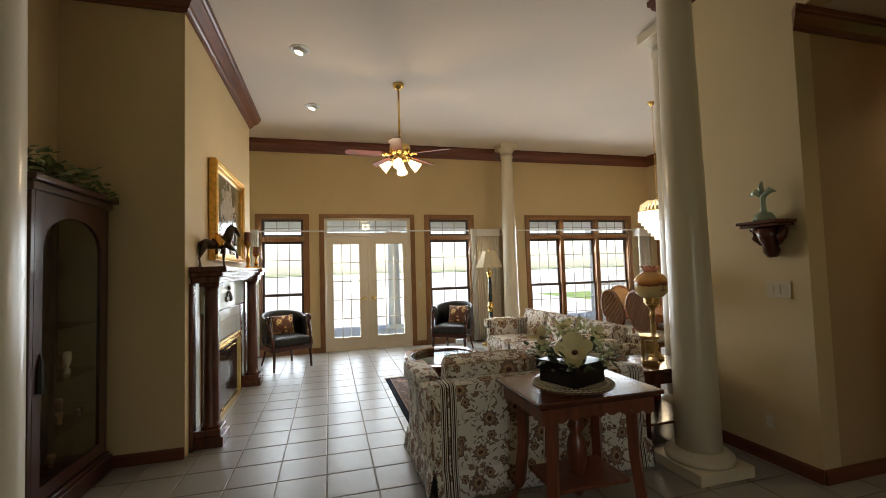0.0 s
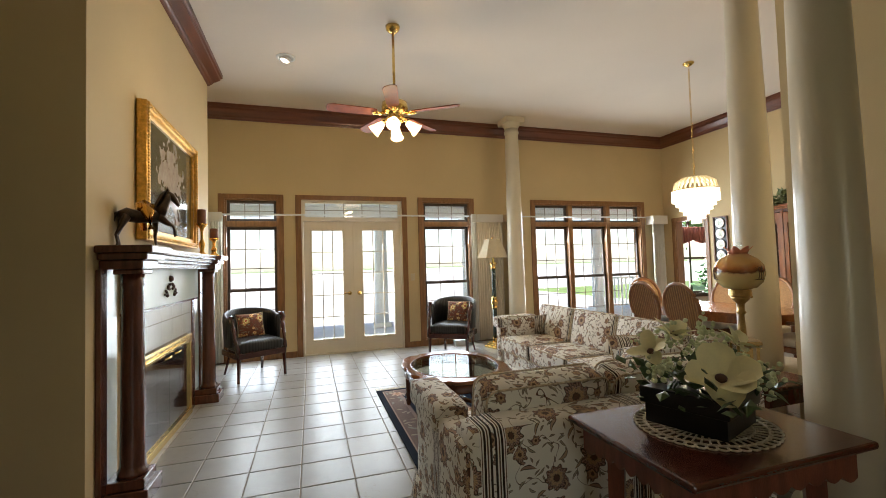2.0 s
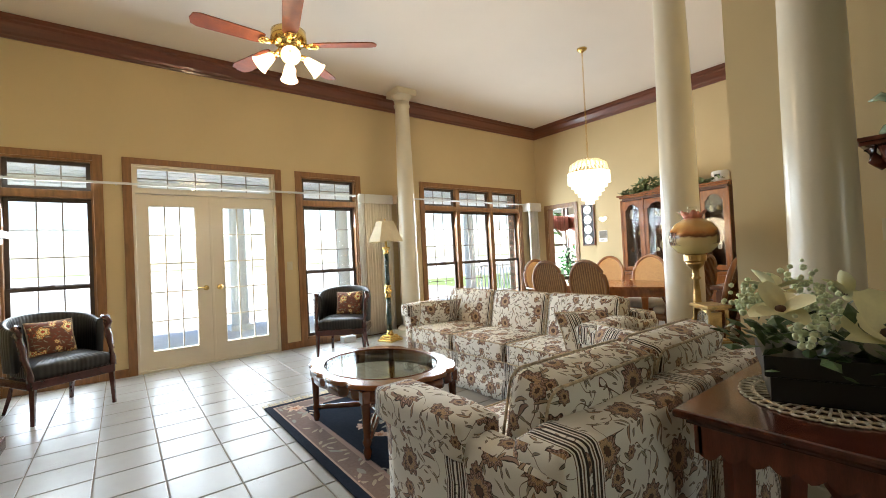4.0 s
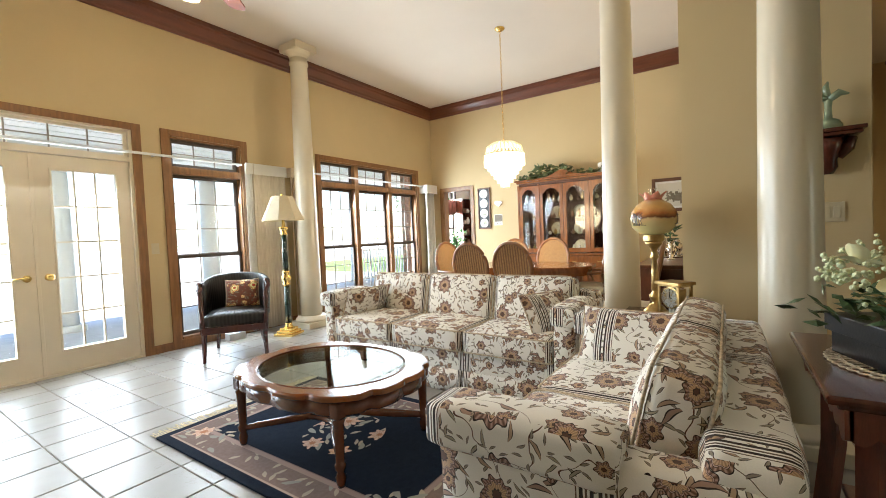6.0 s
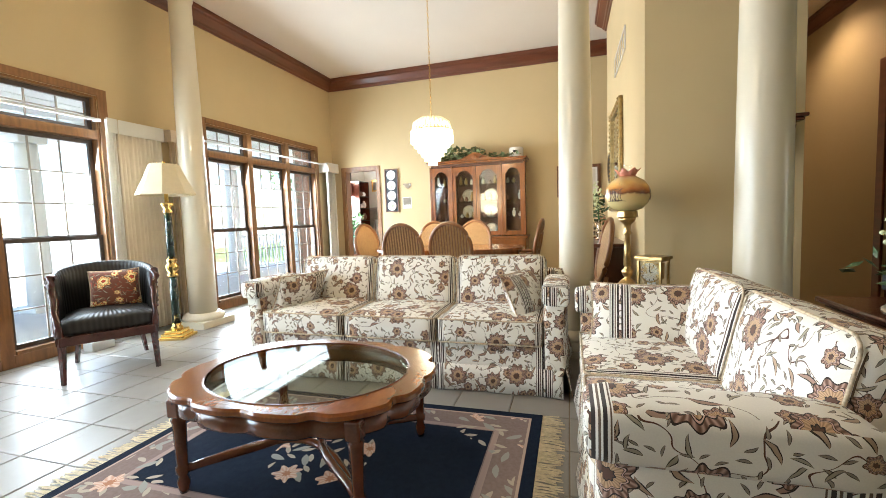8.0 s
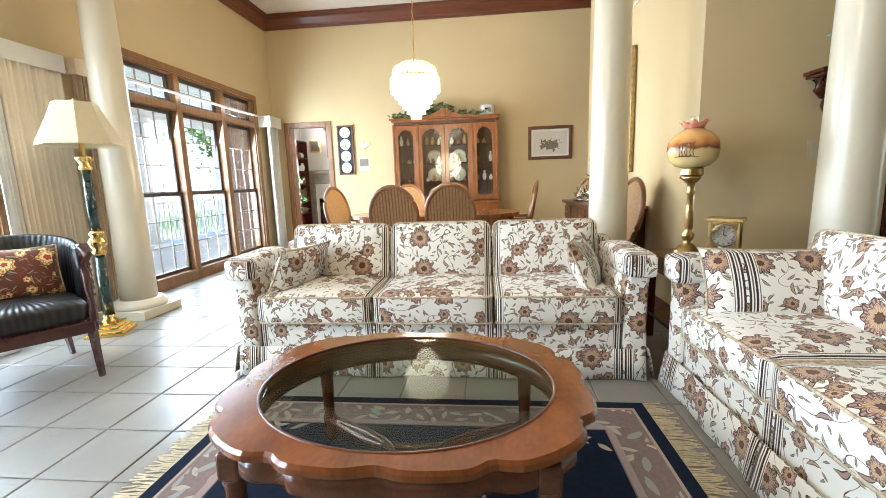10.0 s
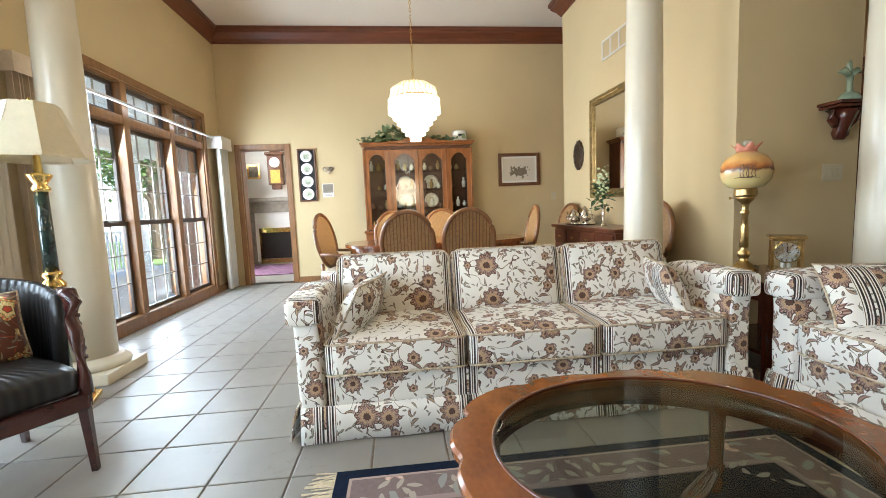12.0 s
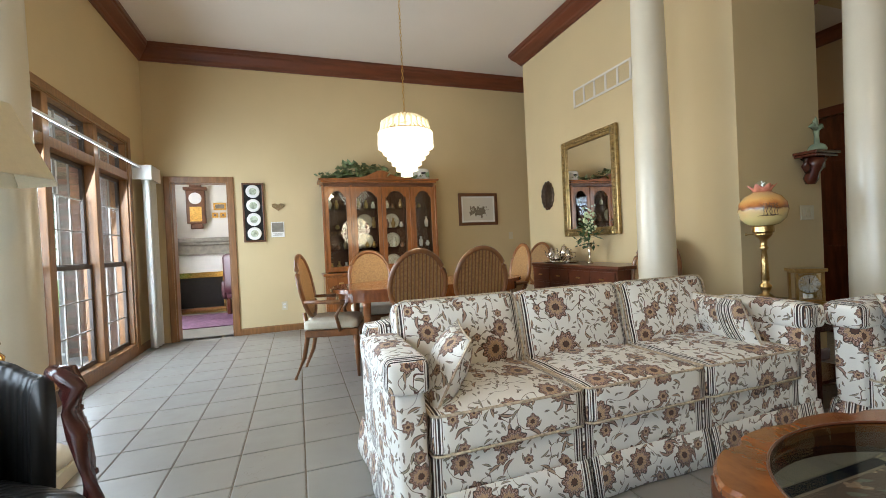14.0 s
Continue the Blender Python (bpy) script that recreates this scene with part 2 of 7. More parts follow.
def cushion(sx, sy, sz, r=0.04, puff=0.03, cuts=9, axis=2):
    """A stuffed cushion: a box with round edges, its broad faces swollen."""
    bm = bmesh.new()
    bmesh.ops.create_cube(bm, size=2)
    bmesh.ops.subdivide_edges(bm, edges=bm.edges[:], cuts=cuts, use_grid_fill=True)
    half = Vector((sx / 2, sy / 2, sz / 2))
    for v in bm.verts:
        u = v.co.copy()
        p = Vector([u[i] * half[i] for i in range(3)])
        q = Vector([max(-half[i] + r, min(half[i] - r, p[i])) for i in range(3)])
        d = p - q
        p = q + d.normalized() * r if d.length > 1e-6 else p
        o = [i for i in range(3) if i != axis]
        swell = (1 - u[o[0]] ** 2) * (1 - u[o[1]] ** 2)
        p[axis] += u[axis] * puff * swell + 0.006 * noise.noise(p * 9)
        v.co = p
    return bm


def fabric_uv(ob, along=0):
    """Lay the cloth on by metres, its stripes across the given axis."""
    me = ob.data
    uv = me.uv_layers.new(name="cloth")
    other = 1 - along
    for p in me.polygons:
        n = p.normal
        side = abs(n[along]) > 0.75
        flat = abs(n.z) > 0.7
        for li in p.loop_indices:
            c = me.vertices[me.loops[li].vertex_index].co
            u = (c[other] + 0.31) if side else c[along]
            v = c[other] if flat and not side else c.z + 0.35
            uv.data[li].uv = (u, v)
    return ob


class Nodes:
    """Short-hand for wiring a material."""

    def __init__(self, name):
        self.m = bpy.data.materials.new(name)
        self.m.use_nodes = True
        self.n, self.l = self.m.node_tree.nodes, self.m.node_tree.links
        self.b = self.n["Principled BSDF"]

    def add(self, kind, **sockets):
        nd = self.n.new("ShaderNode" + kind)
        for k, v in sockets.items():
            self.put(nd.inputs[k], v)
        return nd

    def put(self, socket, v):
        if hasattr(v, "is_output"):
            self.l.new(v, socket)
        else:
            socket.default_value = v

    def math(self, op, *vals):
        nd = self.n.new("ShaderNodeMath")
        nd.operation = op
        for i, v in enumerate(vals):
            self.put(nd.inputs[i], v)
        return nd.outputs[0]

    def vec(self, op, *vals):
        nd = self.n.new("ShaderNodeVectorMath")
        nd.operation = op
        for i, v in enumerate(vals):
            self.put(nd.inputs[i], v)
        return nd.outputs["Value"] if op in ("LENGTH", "DOT_PRODUCT") else nd.outputs[0]

    def mix(self, f, a, b):
        nd = self.n.new("ShaderNodeMix")
        nd.data_type = 'RGBA'
        self.put(nd.inputs[0], f)
        self.put(nd.inputs[6], a if hasattr(a, "is_output") else (*a, 1))
        self.put(nd.inputs[7], b if hasattr(b, "is_output") else (*b, 1))
        return nd.outputs[2]

    def split(self, v):
        nd = self.n.new("ShaderNodeSeparateXYZ")
        self.l.new(v, nd.inputs[0])
        return nd.outputs

    def noise(self, v, scale, detail=3):
        nd = self.add("TexNoise", Scale=scale, Detail=detail)
        self.l.new(v, nd.inputs["Vector"])
        return nd

    def cells(self, v, scale, rnd):
        nd = self.n.new("ShaderNodeTexVoronoi")
        nd.voronoi_dimensions = '2D'
        self.put(nd.inputs["Scale"], scale), self.put(nd.inputs["Randomness"], rnd)
        self.l.new(v, nd.inputs["Vector"])
        return nd

    def bump(self, h, strength, dist=0.002):
        nd = self.add("Bump", Strength=strength, Distance=dist, Height=h)
        self.l.new(nd.outputs[0], self.b.inputs["Normal"])


def floral(name, ground, repeat=0.683, stripes=True, scale=1.0, hues=((0.11, 0.05, 0.032), (0.25, 0.13, 0.085), (0.28, 0.17, 0.085)), dark=(0.035, 0.024, 0.02), petals=9, sparse=1.0):
    """Printed or woven blossoms, leaves and stems on a plain ground, with groups of thin stripes."""
    k = Nodes(name)
    uv = k.n.new("ShaderNodeUVMap").outputs[0]
    wob = k.noise(uv, 14, 2).outputs["Color"]
    p = k.vec('ADD', uv, k.vec('SCALE', k.vec('SUBTRACT', wob, (0.5, 0.5, 0.5))))
    p.node.inputs[1].links[0].from_node.inputs["Scale"].default_value = 0.022
    col = k.mix(k.noise(uv, 260, 1).outputs[0], [c * 0.93 for c in ground], [min(1, c * 1.05) for c in ground])

    def blossoms(col, size, rnd, big, n, low):
        v = k.cells(p, size, rnd)
        d = k.vec('SUBTRACT', p, v.outputs["Position"])
        x, y, _ = k.split(d)
        th = k.math('ARCTAN2', y, x)
        cr, cg, cb = k.split(v.outputs["Color"])
        rim = k.math('MULTIPLY_ADD', k.math('COSINE', k.math('MULTIPLY_ADD', th, n, k.math('MULTIPLY', cr, 6.0))), 0.13, 1.0)
        r = k.math('DIVIDE', k.vec('LENGTH', d), k.math('MULTIPLY', rim, k.math('MULTIPLY_ADD', cg, big * 0.5, big * 0.6)))
        here = k.math('GREATER_THAN', cb, low * sparse)
        petal = k.mix(cr, hues[1], hues[2])
        streak = k.math('MULTIPLY_ADD', k.math('COSINE', k.math('MULTIPLY', th, n * 3.0)), 0.3, 0.45)
        petal = k.mix(streak, petal, [min(1, c * 2.0 + 0.22) for c in hues[1]])
        inside = lambda a: k.math('LESS_THAN', r, a)
        flower = k.mix(inside(0.93), dark, k.mix(streak, hues[0], petal))
        flower = k.mix(inside(0.72), flower, dark)
        flower = k.mix(inside(0.68), flower, [min(1, c * 1.6 + 0.2) for c in hues[1]])
        flower = k.mix(inside(0.63), flower, dark)
        flower = k.mix(inside(0.60), flower, k.mix(streak, hues[2], [min(1, c * 2.2 + 0.12) for c in hues[2]]))
        flower = k.mix(inside(0.30), flower, dark)
        flower = k.mix(inside(0.24), flower, hues[0])
        return k.mix(k.math('MULTIPLY', inside(1.0), here), col, flower)

    def leaves(col, size, length, width, low, tint):
        v = k.cells(p, size, 0.9)
        d = k.vec('SUBTRACT', p, v.outputs["Position"])
        cr, cg, cb = k.split(v.outputs["Color"])
        rot = k.n.new("ShaderNodeVectorRotate")
        rot.rotation_type = 'Z_AXIS'
        k.put(rot.inputs["Vector"], d), k.put(rot.inputs["Angle"], k.math('MULTIPLY', cr, 6.28))
        x, y, _ = k.split(rot.outputs[0])
        ax = k.math('ABSOLUTE', k.math('DIVIDE', x, length))
        belly = k.math('MULTIPLY', k.math('SUBTRACT', 1.0, k.math('MULTIPLY', ax, ax)), width)
        yy = k.math('ABSOLUTE', k.math('SUBTRACT', y, k.math('MULTIPLY', k.math('MULTIPLY', x, x), 9.0)))
        on = k.math('MULTIPLY', k.math('LESS_THAN', yy, belly), k.math('GREATER_THAN', cb, low))
        edge = k.math('GREATER_THAN', yy, k.math('MULTIPLY', belly, 0.62))
        return k.mix(on, col, k.mix(edge, tint, dark))

    s = 1 / scale
    stem = k.math('LESS_THAN', k.math('ABSOLUTE', k.math('SUBTRACT', k.noise(uv, 5.5 * s, 1).outputs[0], 0.5)), 0.0032)
    col = k.mix(stem, col, hues[0])
    col = leaves(col, 26 * s, 0.016 * scale, 0.0045 * scale, 0.5, (0.30, 0.25, 0.19))
    col = leaves(col, 15 * s, 0.026 * scale, 0.006 * scale, 0.42, (0.38, 0.33, 0.24))
    col = leaves(col, 12 * s, 0.032 * scale, 0.008 * scale, 0.55, (0.44, 0.31, 0.21))
    col = leaves(col, 9 * s, 0.042 * scale, 0.010 * scale, 0.55, (0.36, 0.23, 0.17))
    col = blossoms(col, 8.5 * s, 0.9, 0.032 * scale, 6, 0.35)
    col = blossoms(col, 4.6 * s, 0.6, 0.070 * scale, petals, 0.3)
    if stripes:
        u = k.split(uv)[0]
        f = k.math('SUBTRACT', k.math('PINGPONG', k.math('ADD', u, 40 * repeat), repeat / 2), 0.0)
        clear = k.math('LESS_THAN', f, 0.052)
        col = k.mix(k.math('MULTIPLY', clear, k.math('GREATER_THAN', f, 0.006)), col, ground)
        for a, w in ((0.010, 0.0045), (0.023, 0.0028), (0.035, 0.0045), (0.047, 0.0018)):
            col = k.mix(k.math('LESS_THAN', k.math('ABSOLUTE', k.math('SUBTRACT', f, a)), w), col, dark if w > 0.004 else (0.13, 0.09, 0.06))
    k.l.new(col, k.b.inputs["Base Color"])
    k.b.inputs["Roughness"].default_value = 0.85
    k.b.inputs["Sheen Weight"].default_value = 0.15
    k.bump(k.noise(uv, 420, 1).outputs[0], 0.25, 0.001)
    return k.m


CLOTH = floral("floral_sofa_cloth", (0.84, 0.81, 0.74), scale=0.9)
POPPY = floral("bright_floral_cushion_cloth", (0.16, 0.05, 0.03), stripes=False, scale=0.85, hues=((0.60, 0.09, 0.04), (0.85, 0.42, 0.10), (0.85, 0.60, 0.22)), dark=(0.07, 0.06, 0.02), petals=5, sparse=0.0)
SHEER = material("sheer_curtain", (0.80, 0.78, 0.72), 0.9, vary=0.05, scale=4)
SHEER.node_tree.nodes["Principled BSDF"].inputs["Transmission Weight"].default_value = 0.25
BLIND = material("fabric_vertical_blind", (0.72, 0.60, 0.46), 0.85, vary=0.08, scale=20, bump=0.2)
BRICK = material("outdoor_brick", (0.30, 0.17, 0.12), 0.85, vary=0.35, scale=18, bump=0.4, fine=90)
GREY = material("porch_concrete", (0.55, 0.54, 0.52), 0.8, vary=0.1)
PORCH = material("porch_white_paint", (0.68, 0.70, 0.70), 0.5, vary=0.05)


# ---- floor tiles ----
TX, TY, T = 0.715, 6.02, 0.3285


def tile_mesh():
    bm = bmesh.new()
    h = T / 2 - 0.0035
    b = 0.004
    rows = [(h, -0.006), (h, -0.002), (h - b, 0.0)]
    rings = [[bm.verts.new((sx * r, sy * r, z)) for sx, sy in ((-1, -1), (1, -1), (1, 1), (-1, 1))] for r, z in rows]
    for a, c in zip(rings, rings[1:]):
        for i in range(4):
            bm.faces.new((a[i], a[(i + 1) % 4], c[(i + 1) % 4], c[i]))
    bm.faces.new(rings[-1])
    return bm


def tile_material():
    k = Nodes("cream_ceramic_tile")
    geo = k.n.new("ShaderNodeNewGeometry").outputs["Position"]
    rnd = k.math('ADD', k.n.new("ShaderNodeObjectInfo").outputs["Random"], k.n.new("ShaderNodeNewGeometry").outputs["Random Per Island"])
    cloud = k.noise(geo, 5, 5).outputs[0]
    col = k.mix(cloud, (0.22, 0.207, 0.185), (0.30, 0.283, 0.256))
    col = k.mix(k.math('MULTIPLY', k.math('FRACT', rnd), 0.35), col, (0.255, 0.225, 0.185))
    vein = k.math('LESS_THAN', k.math('ABSOLUTE', k.math('SUBTRACT', k.noise(geo, 9, 4).outputs[0], 0.5)), 0.006)
    patch = k.math('GREATER_THAN', k.noise(geo, 4.3, 2).outputs[0], 0.60)
    col = k.mix(k.math('MULTIPLY', k.math('MULTIPLY', vein, patch), 0.5), col, (0.19, 0.155, 0.12))
    k.l.new(col, k.b.inputs["Base Color"])
    k.put(k.b.inputs["Roughness"], k.math('MULTIPLY_ADD', k.noise(geo, 11, 3).outputs[0], 0.18, 0.24))
    k.b.inputs["Specular IOR Level"].default_value = 0.4
    k.bump(k.noise(geo, 16, 3).outputs[0], 0.05, 0.004)
    return k.m


CERAMIC = tile_material()

# ---- windows, doors and trim ----
N0 = NORTH - 0.022


def window(name, x0, x1, lights, label):
    """A stained window: casing on the wall, dark sashes, glazing bars and panes. lights: where its mullions stand."""
    w = thing(name, (x0 + x1) / 2, NORTH, 0, 0, label, "window")
    w["kind"] = "structure"
    o = (x0 + x1) / 2
    a, b = x0 - o, x1 - o
    part("casing", boxes((a - 0.085, a, -0.022, -0.002, 0.0, HIGH + 0.07), (b, b + 0.085, -0.022, -0.002, 0.0, HIGH + 0.07), (a, b, -0.022, -0.002, HIGH, HIGH + 0.07), (a, b, -0.022, -0.002, 0.0, LOW), bevel=0.004), OAK, w, "stained oak casing")
    part("jamb", boxes((a, a + 0.02, 0.0, 0.16, LOW, HIGH), (b - 0.02, b, 0.0, 0.16, LOW, HIGH), (a + 0.02, b - 0.02, 0.0, 0.16, HIGH - 0.02, HIGH), (a + 0.02, b - 0.02, -0.02, 0.17, LOW, LOW + 0.03)), OAK, w)
    edges = [a + 0.02, *[m - o for m in lights], b - 0.02]
    for i, (p, q) in enumerate(zip(edges, edges[1:])):
        if i:
            part("mullion", boxes((p - 0.045, p + 0.045, -0.012, 0.12, LOW + 0.03, HIGH - 0.02), bevel=0.004), OAK, w)
            p += 0.045
        if i < len(lights):
            q -= 0.045
        part("transom_bar", boxes((p, q, -0.008, 0.12, 1.99, 2.075), bevel=0.004), OAK, w)
        for lo, hi, y, rows in ((2.075, HIGH - 0.02, 0.06, 2), (1.03, 1.99, 0.075, 3), (LOW + 0.03, 1.06, 0.05, 3)):
            f = 0.04
            sash = part("sash", boxes((p, p + f, y, y + 0.03, lo, hi), (q - f, q, y, y + 0.03, lo, hi), (p + f, q - f, y, y + 0.03, lo, lo + f), (p + f, q - f, y, y + 0.03, hi - f, hi), bevel=0.003), SASH, w)
            bars = bmesh.new()
            n = 3
            for j in range(1, n):
                xx = p + f + (q - p - 2 * f) * j / n
                box(bars, xx - 0.006, xx + 0.006, y + 0.009, y + 0.021, lo + f, hi - f)
            for j in range(1, rows):
                zz = lo + f + (hi - lo - 2 * f) * j / rows
                box(bars, p + f, q - f, y + 0.010, y + 0.020, zz - 0.006, zz + 0.006)
            part("glazing_bars", bars, SASHBAR, sash)
            pane = part("pane", boxes((p + f - 0.005, q - f + 0.005, y + 0.013, y + 0.017, lo + f - 0.005, hi - f + 0.005)), GLASS, sash)
            pane.visible_shadow = False
    part("sash_lock", boxes(((edges[0] + edges[1]) / 2 - 0.03, (edges[0] + edges[1]) / 2 + 0.03, 0.035, 0.05, 1.055, 1.075), bevel=0.003), SASH, w)
    return w


SASHBAR = material("grey_glazing_bar", (0.30, 0.27, 0.23), 0.5, vary=0.1)
window("window_1", *WIN[0], [], "tall stained-wood sash window with a transom light")
window("window_2", *WIN[1], [], "tall stained-wood sash window beside the doors")
window("window_3", *WIN[2], [5.16, 6.01], "triple stained-wood sash window in the dining area")

# french doors
fd = thing("door_1", 1.13, NORTH, 0, 0, "closed pair of cream glazed french doors", "door")
fd["kind"] = "structure"
part("casing", boxes((-0.875, -0.79, -0.022, -0.002, 0, 2.48), (0.79, 0.875, -0.022, -0.002, 0, 2.48), (-0.79, 0.79, -0.022, -0.002, 2.41, 2.48), bevel=0.004), OAK, fd, "stained oak casing")
part("jamb", boxes((-0.79, -0.765, 0, 0.16, 0, 2.41), (0.765, 0.79, 0, 0.16, 0, 2.41), (-0.765, 0.765, 0, 0.16, 2.39, 2.41), (-0.765, 0.765, 0, 0.12, 2.075, 2.12), (-0.765, 0.765, 0.0, 0.17, 0.0, 0.018)), DOOR_WHITE, fd)
tr = part("transom", boxes((-0.765, -0.735, 0.05, 0.08, 2.12, 2.39), (0.735, 0.765, 0.05, 0.08, 2.12, 2.39), (-0.735, 0.735, 0.05, 0.08, 2.12, 2.145), (-0.735, 0.735, 0.05, 0.08, 2.365, 2.39)), DOOR_WHITE, fd)
part("glazing_bars", boxes(*[(x - 0.006, x + 0.006, 0.058, 0.072, 2.145, 2.365) for x in (-0.44, -0.147, 0.147, 0.44)], (-0.735, 0.735, 0.06, 0.07, 2.25, 2.262)), SASHBAR, tr)
part("pane", boxes((-0.74, 0.74, 0.063, 0.067, 2.14, 2.37)), GLASS, tr).visible_shadow = False
for s in (-1, 1):
    a, b = (-0.762, -0.004) if s < 0 else (0.004, 0.762)
    g0, g1 = (a + 0.125, b - 0.17) if s < 0 else (a + 0.14, b - 0.12)
    leaf_ob = part("door_leaf", boxes((a, g0, 0.04, 0.085, 0.02, 2.07), (g1, b, 0.04, 0.085, 0.02, 2.07), (g0, g1, 0.04, 0.085, 0.02, 0.235), (g0, g1, 0.04, 0.085, 1.93, 2.07)), DOOR_WHITE, fd)
    part("moulding", boxes((g0 - 0.018, g0, 0.03, 0.04, 0.217, 1.948), (g1, g1 + 0.018, 0.03, 0.04, 0.217, 1.948), (g0, g1, 0.03, 0.04, 0.217, 0.235), (g0, g1, 0.03, 0.04, 1.93, 1.948), bevel=0.003), DOOR_WHITE, leaf_ob)
    bars = bmesh.new()
    for j in (1, 2):
        xx = g0 + (g1 - g0) * j / 3
        box(bars, xx - 0.007, xx + 0.007, 0.052, 0.074, 0.235, 1.93)
    for j in range(1, 5):
        zz = 0.235 + 1.695 * j / 5
        box(bars, g0, g1, 0.054, 0.072, zz - 0.007, zz + 0.007)
    part("glazing_bars", bars, DOOR_WHITE, leaf_ob)
    part("pane", boxes((g0 - 0.004, g1 + 0.004, 0.061, 0.065, 0.232, 1.934)), GLASS, leaf_ob).visible_shadow = False
    kb = bmesh.new()
    lathe(kb, [(0.03, 0), (0.032, 0.006), (0.012, 0.012), (0.012, 0.03)], 16)
    if s > 0:
        lathe(kb, [(0.014, 0.03), (0.03, 0.04), (0.032, 0.055), (0.02, 0.068), (0.004, 0.07)], 16)
    turned(kb, pose(-0.075 * -s if s > 0 else -0.075, 0.04, 0.93, 90))
    if s < 0:
        tube(kb, [(-0.075, 0.0, 0.93), (-0.13, -0.012, 0.937), (-0.175, -0.006, 0.932)], [0.011, 0.009, 0.008])
    part("door_handle", kb, BRASS, leaf_ob, "polished brass handle", smooth=True)
part("astragal", boxes((-0.014, 0.014, 0.03, 0.04, 0.02, 2.07), bevel=0.003), DOOR_WHITE, fd)


def run(name, a, b, profile, mat, label, category, ends=(0, 0)):
    """A moulding from a to b (x, y); profile rows of (out, height), out to the left of the way; ends: mitres (1 outside, -1 inside)."""
    a, b = Vector((*a, 0)), Vector((*b, 0))
    d = (b - a).normalized()
    n = Vector((-d.y, d.x, 0))
    bm = bmesh.new()
    rows = []
    for p, e, s in ((a, ends[0], -1), (b, ends[1], 1)):
        rows.append([bm.verts.new(p + n * o + d * (s * e * o) + Vector((0, 0, z))) for o, z in profile])
    for i in range(len(profile)):
        j = (i + 1) % len(profile)
        bm.faces.new((rows[0][i], rows[1][i], rows[1][j], rows[0][j]))
    bm.faces.new(rows[0]), bm.faces.new(reversed(rows[1]))
    return structure(part(name, bm, mat), label, category)


CROWN_P = [(0.002, 3.545), (0.022, 3.545), (0.030, 3.565), (0.045, 3.575), (0.055, 3.60), (0.085, 3.63), (0.12, 3.665), (0.125, 3.69), (0.142, 3.70), (0.146, 3.747), (0.002, 3.747)]
CROWN_P = [(o, z + 0.04) for o, z in CROWN_P]
HCROWN = [(o * 0.6, 2.92 + (z - 3.585) * 0.62) for o, z in CROWN_P]
LABEL = "dark stained wooden crown moulding"
run("crown_north", (EAST, NORTH), (WEST, NORTH), CROWN_P, CROWN, LABEL, "moulding", (-1, -1))
run("crown_east", (EAST, 2.2), (EAST, NORTH), CROWN_P, CROWN, LABEL, "moulding", (0, -1))
run("crown_mirror", (3.40, 4.17), (6.42, 4.17), CROWN_P, CROWN, LABEL, "moulding", (1, 1))
run("crown_mirror_end", (6.42, 3.38), (6.42, 4.17), [(-o, z) for o, z in CROWN_P], CROWN, LABEL, "moulding", (0, -1))
run("crown_sconce", (3.40, 4.17), (3.40, 2.05), [(-o, z) for o, z in CROWN_P], CROWN, LABEL, "moulding", (-1, 0))
run("crown_breast_south", (WEST, 5.01), (-0.69, 5.01), [(-o, z) for o, z in CROWN_P], CROWN, LABEL, "moulding", (1, -1))
run("crown_breast_east", (-0.69, 5.01), (-0.69, 7.87), [(-o, z) for o, z in CROWN_P], CROWN, LABEL, "moulding", (-1, -1))
run("crown_breast_north", (-0.69, 7.87), (WEST, 7.87), [(-o, z) for o, z in CROWN_P], CROWN, LABEL, "moulding", (-1, 1))
run("crown_west", (WEST, 5.01), (WEST, -2.0), CROWN_P, CROWN, LABEL, "moulding")
run("crown_hall_south", (EAST, 2.2), (3.58, 2.2), [(-o, z) for o, z in HCROWN], CROWN, LABEL, "moulding")
run("crown_hall_north", (3.40, 3.22), (EAST, 3.22), [(-o, z) for o, z in HCROWN], CROWN, LABEL, "moulding", (-1, 0))
BASE_P = [(0.002, 0.0), (0.016, 0.0), (0.016, 0.075), (0.010, 0.09), (0.002, 0.09)]
BL = "stained wooden baseboard"
for i, (p, q, e) in enumerate([((2.195, NORTH), (2.005 + 0.001, NORTH), (0, 0)), ((4.315, NORTH), (3.206, NORTH), (0, 0)), ((EAST, NORTH), (6.886, NORTH), (0, 0)), ((0.254, NORTH), (0.086, NORTH), (0, 0)), ((-0.816, NORTH), (WEST, NORTH), (0, 0)),
                               ((EAST, 2.2), (EAST, 8.09), (0, 0)), ((3.40, 4.17), (3.40, 3.22), (0, 1)), ((6.42, 4.17), (3.40, 4.17), (0, 0)), ((WEST, 5.01), (-0.69, 5.01), (0, 1)), ((WEST, 5.01), (WEST, -2.0), (0, 0)), ((3.40, 3.22), (EAST, 3.22), (0, 0)), ((WEST, 7.87), (WEST, NORTH), (0, 0))]):
    flip = i in (6, 7, 8, 10, 11)
    run("baseboard", p, q, [(-o, z) for o, z in BASE_P] if flip else BASE_P, OAK if i < 6 else CROWN, BL, "baseboard")

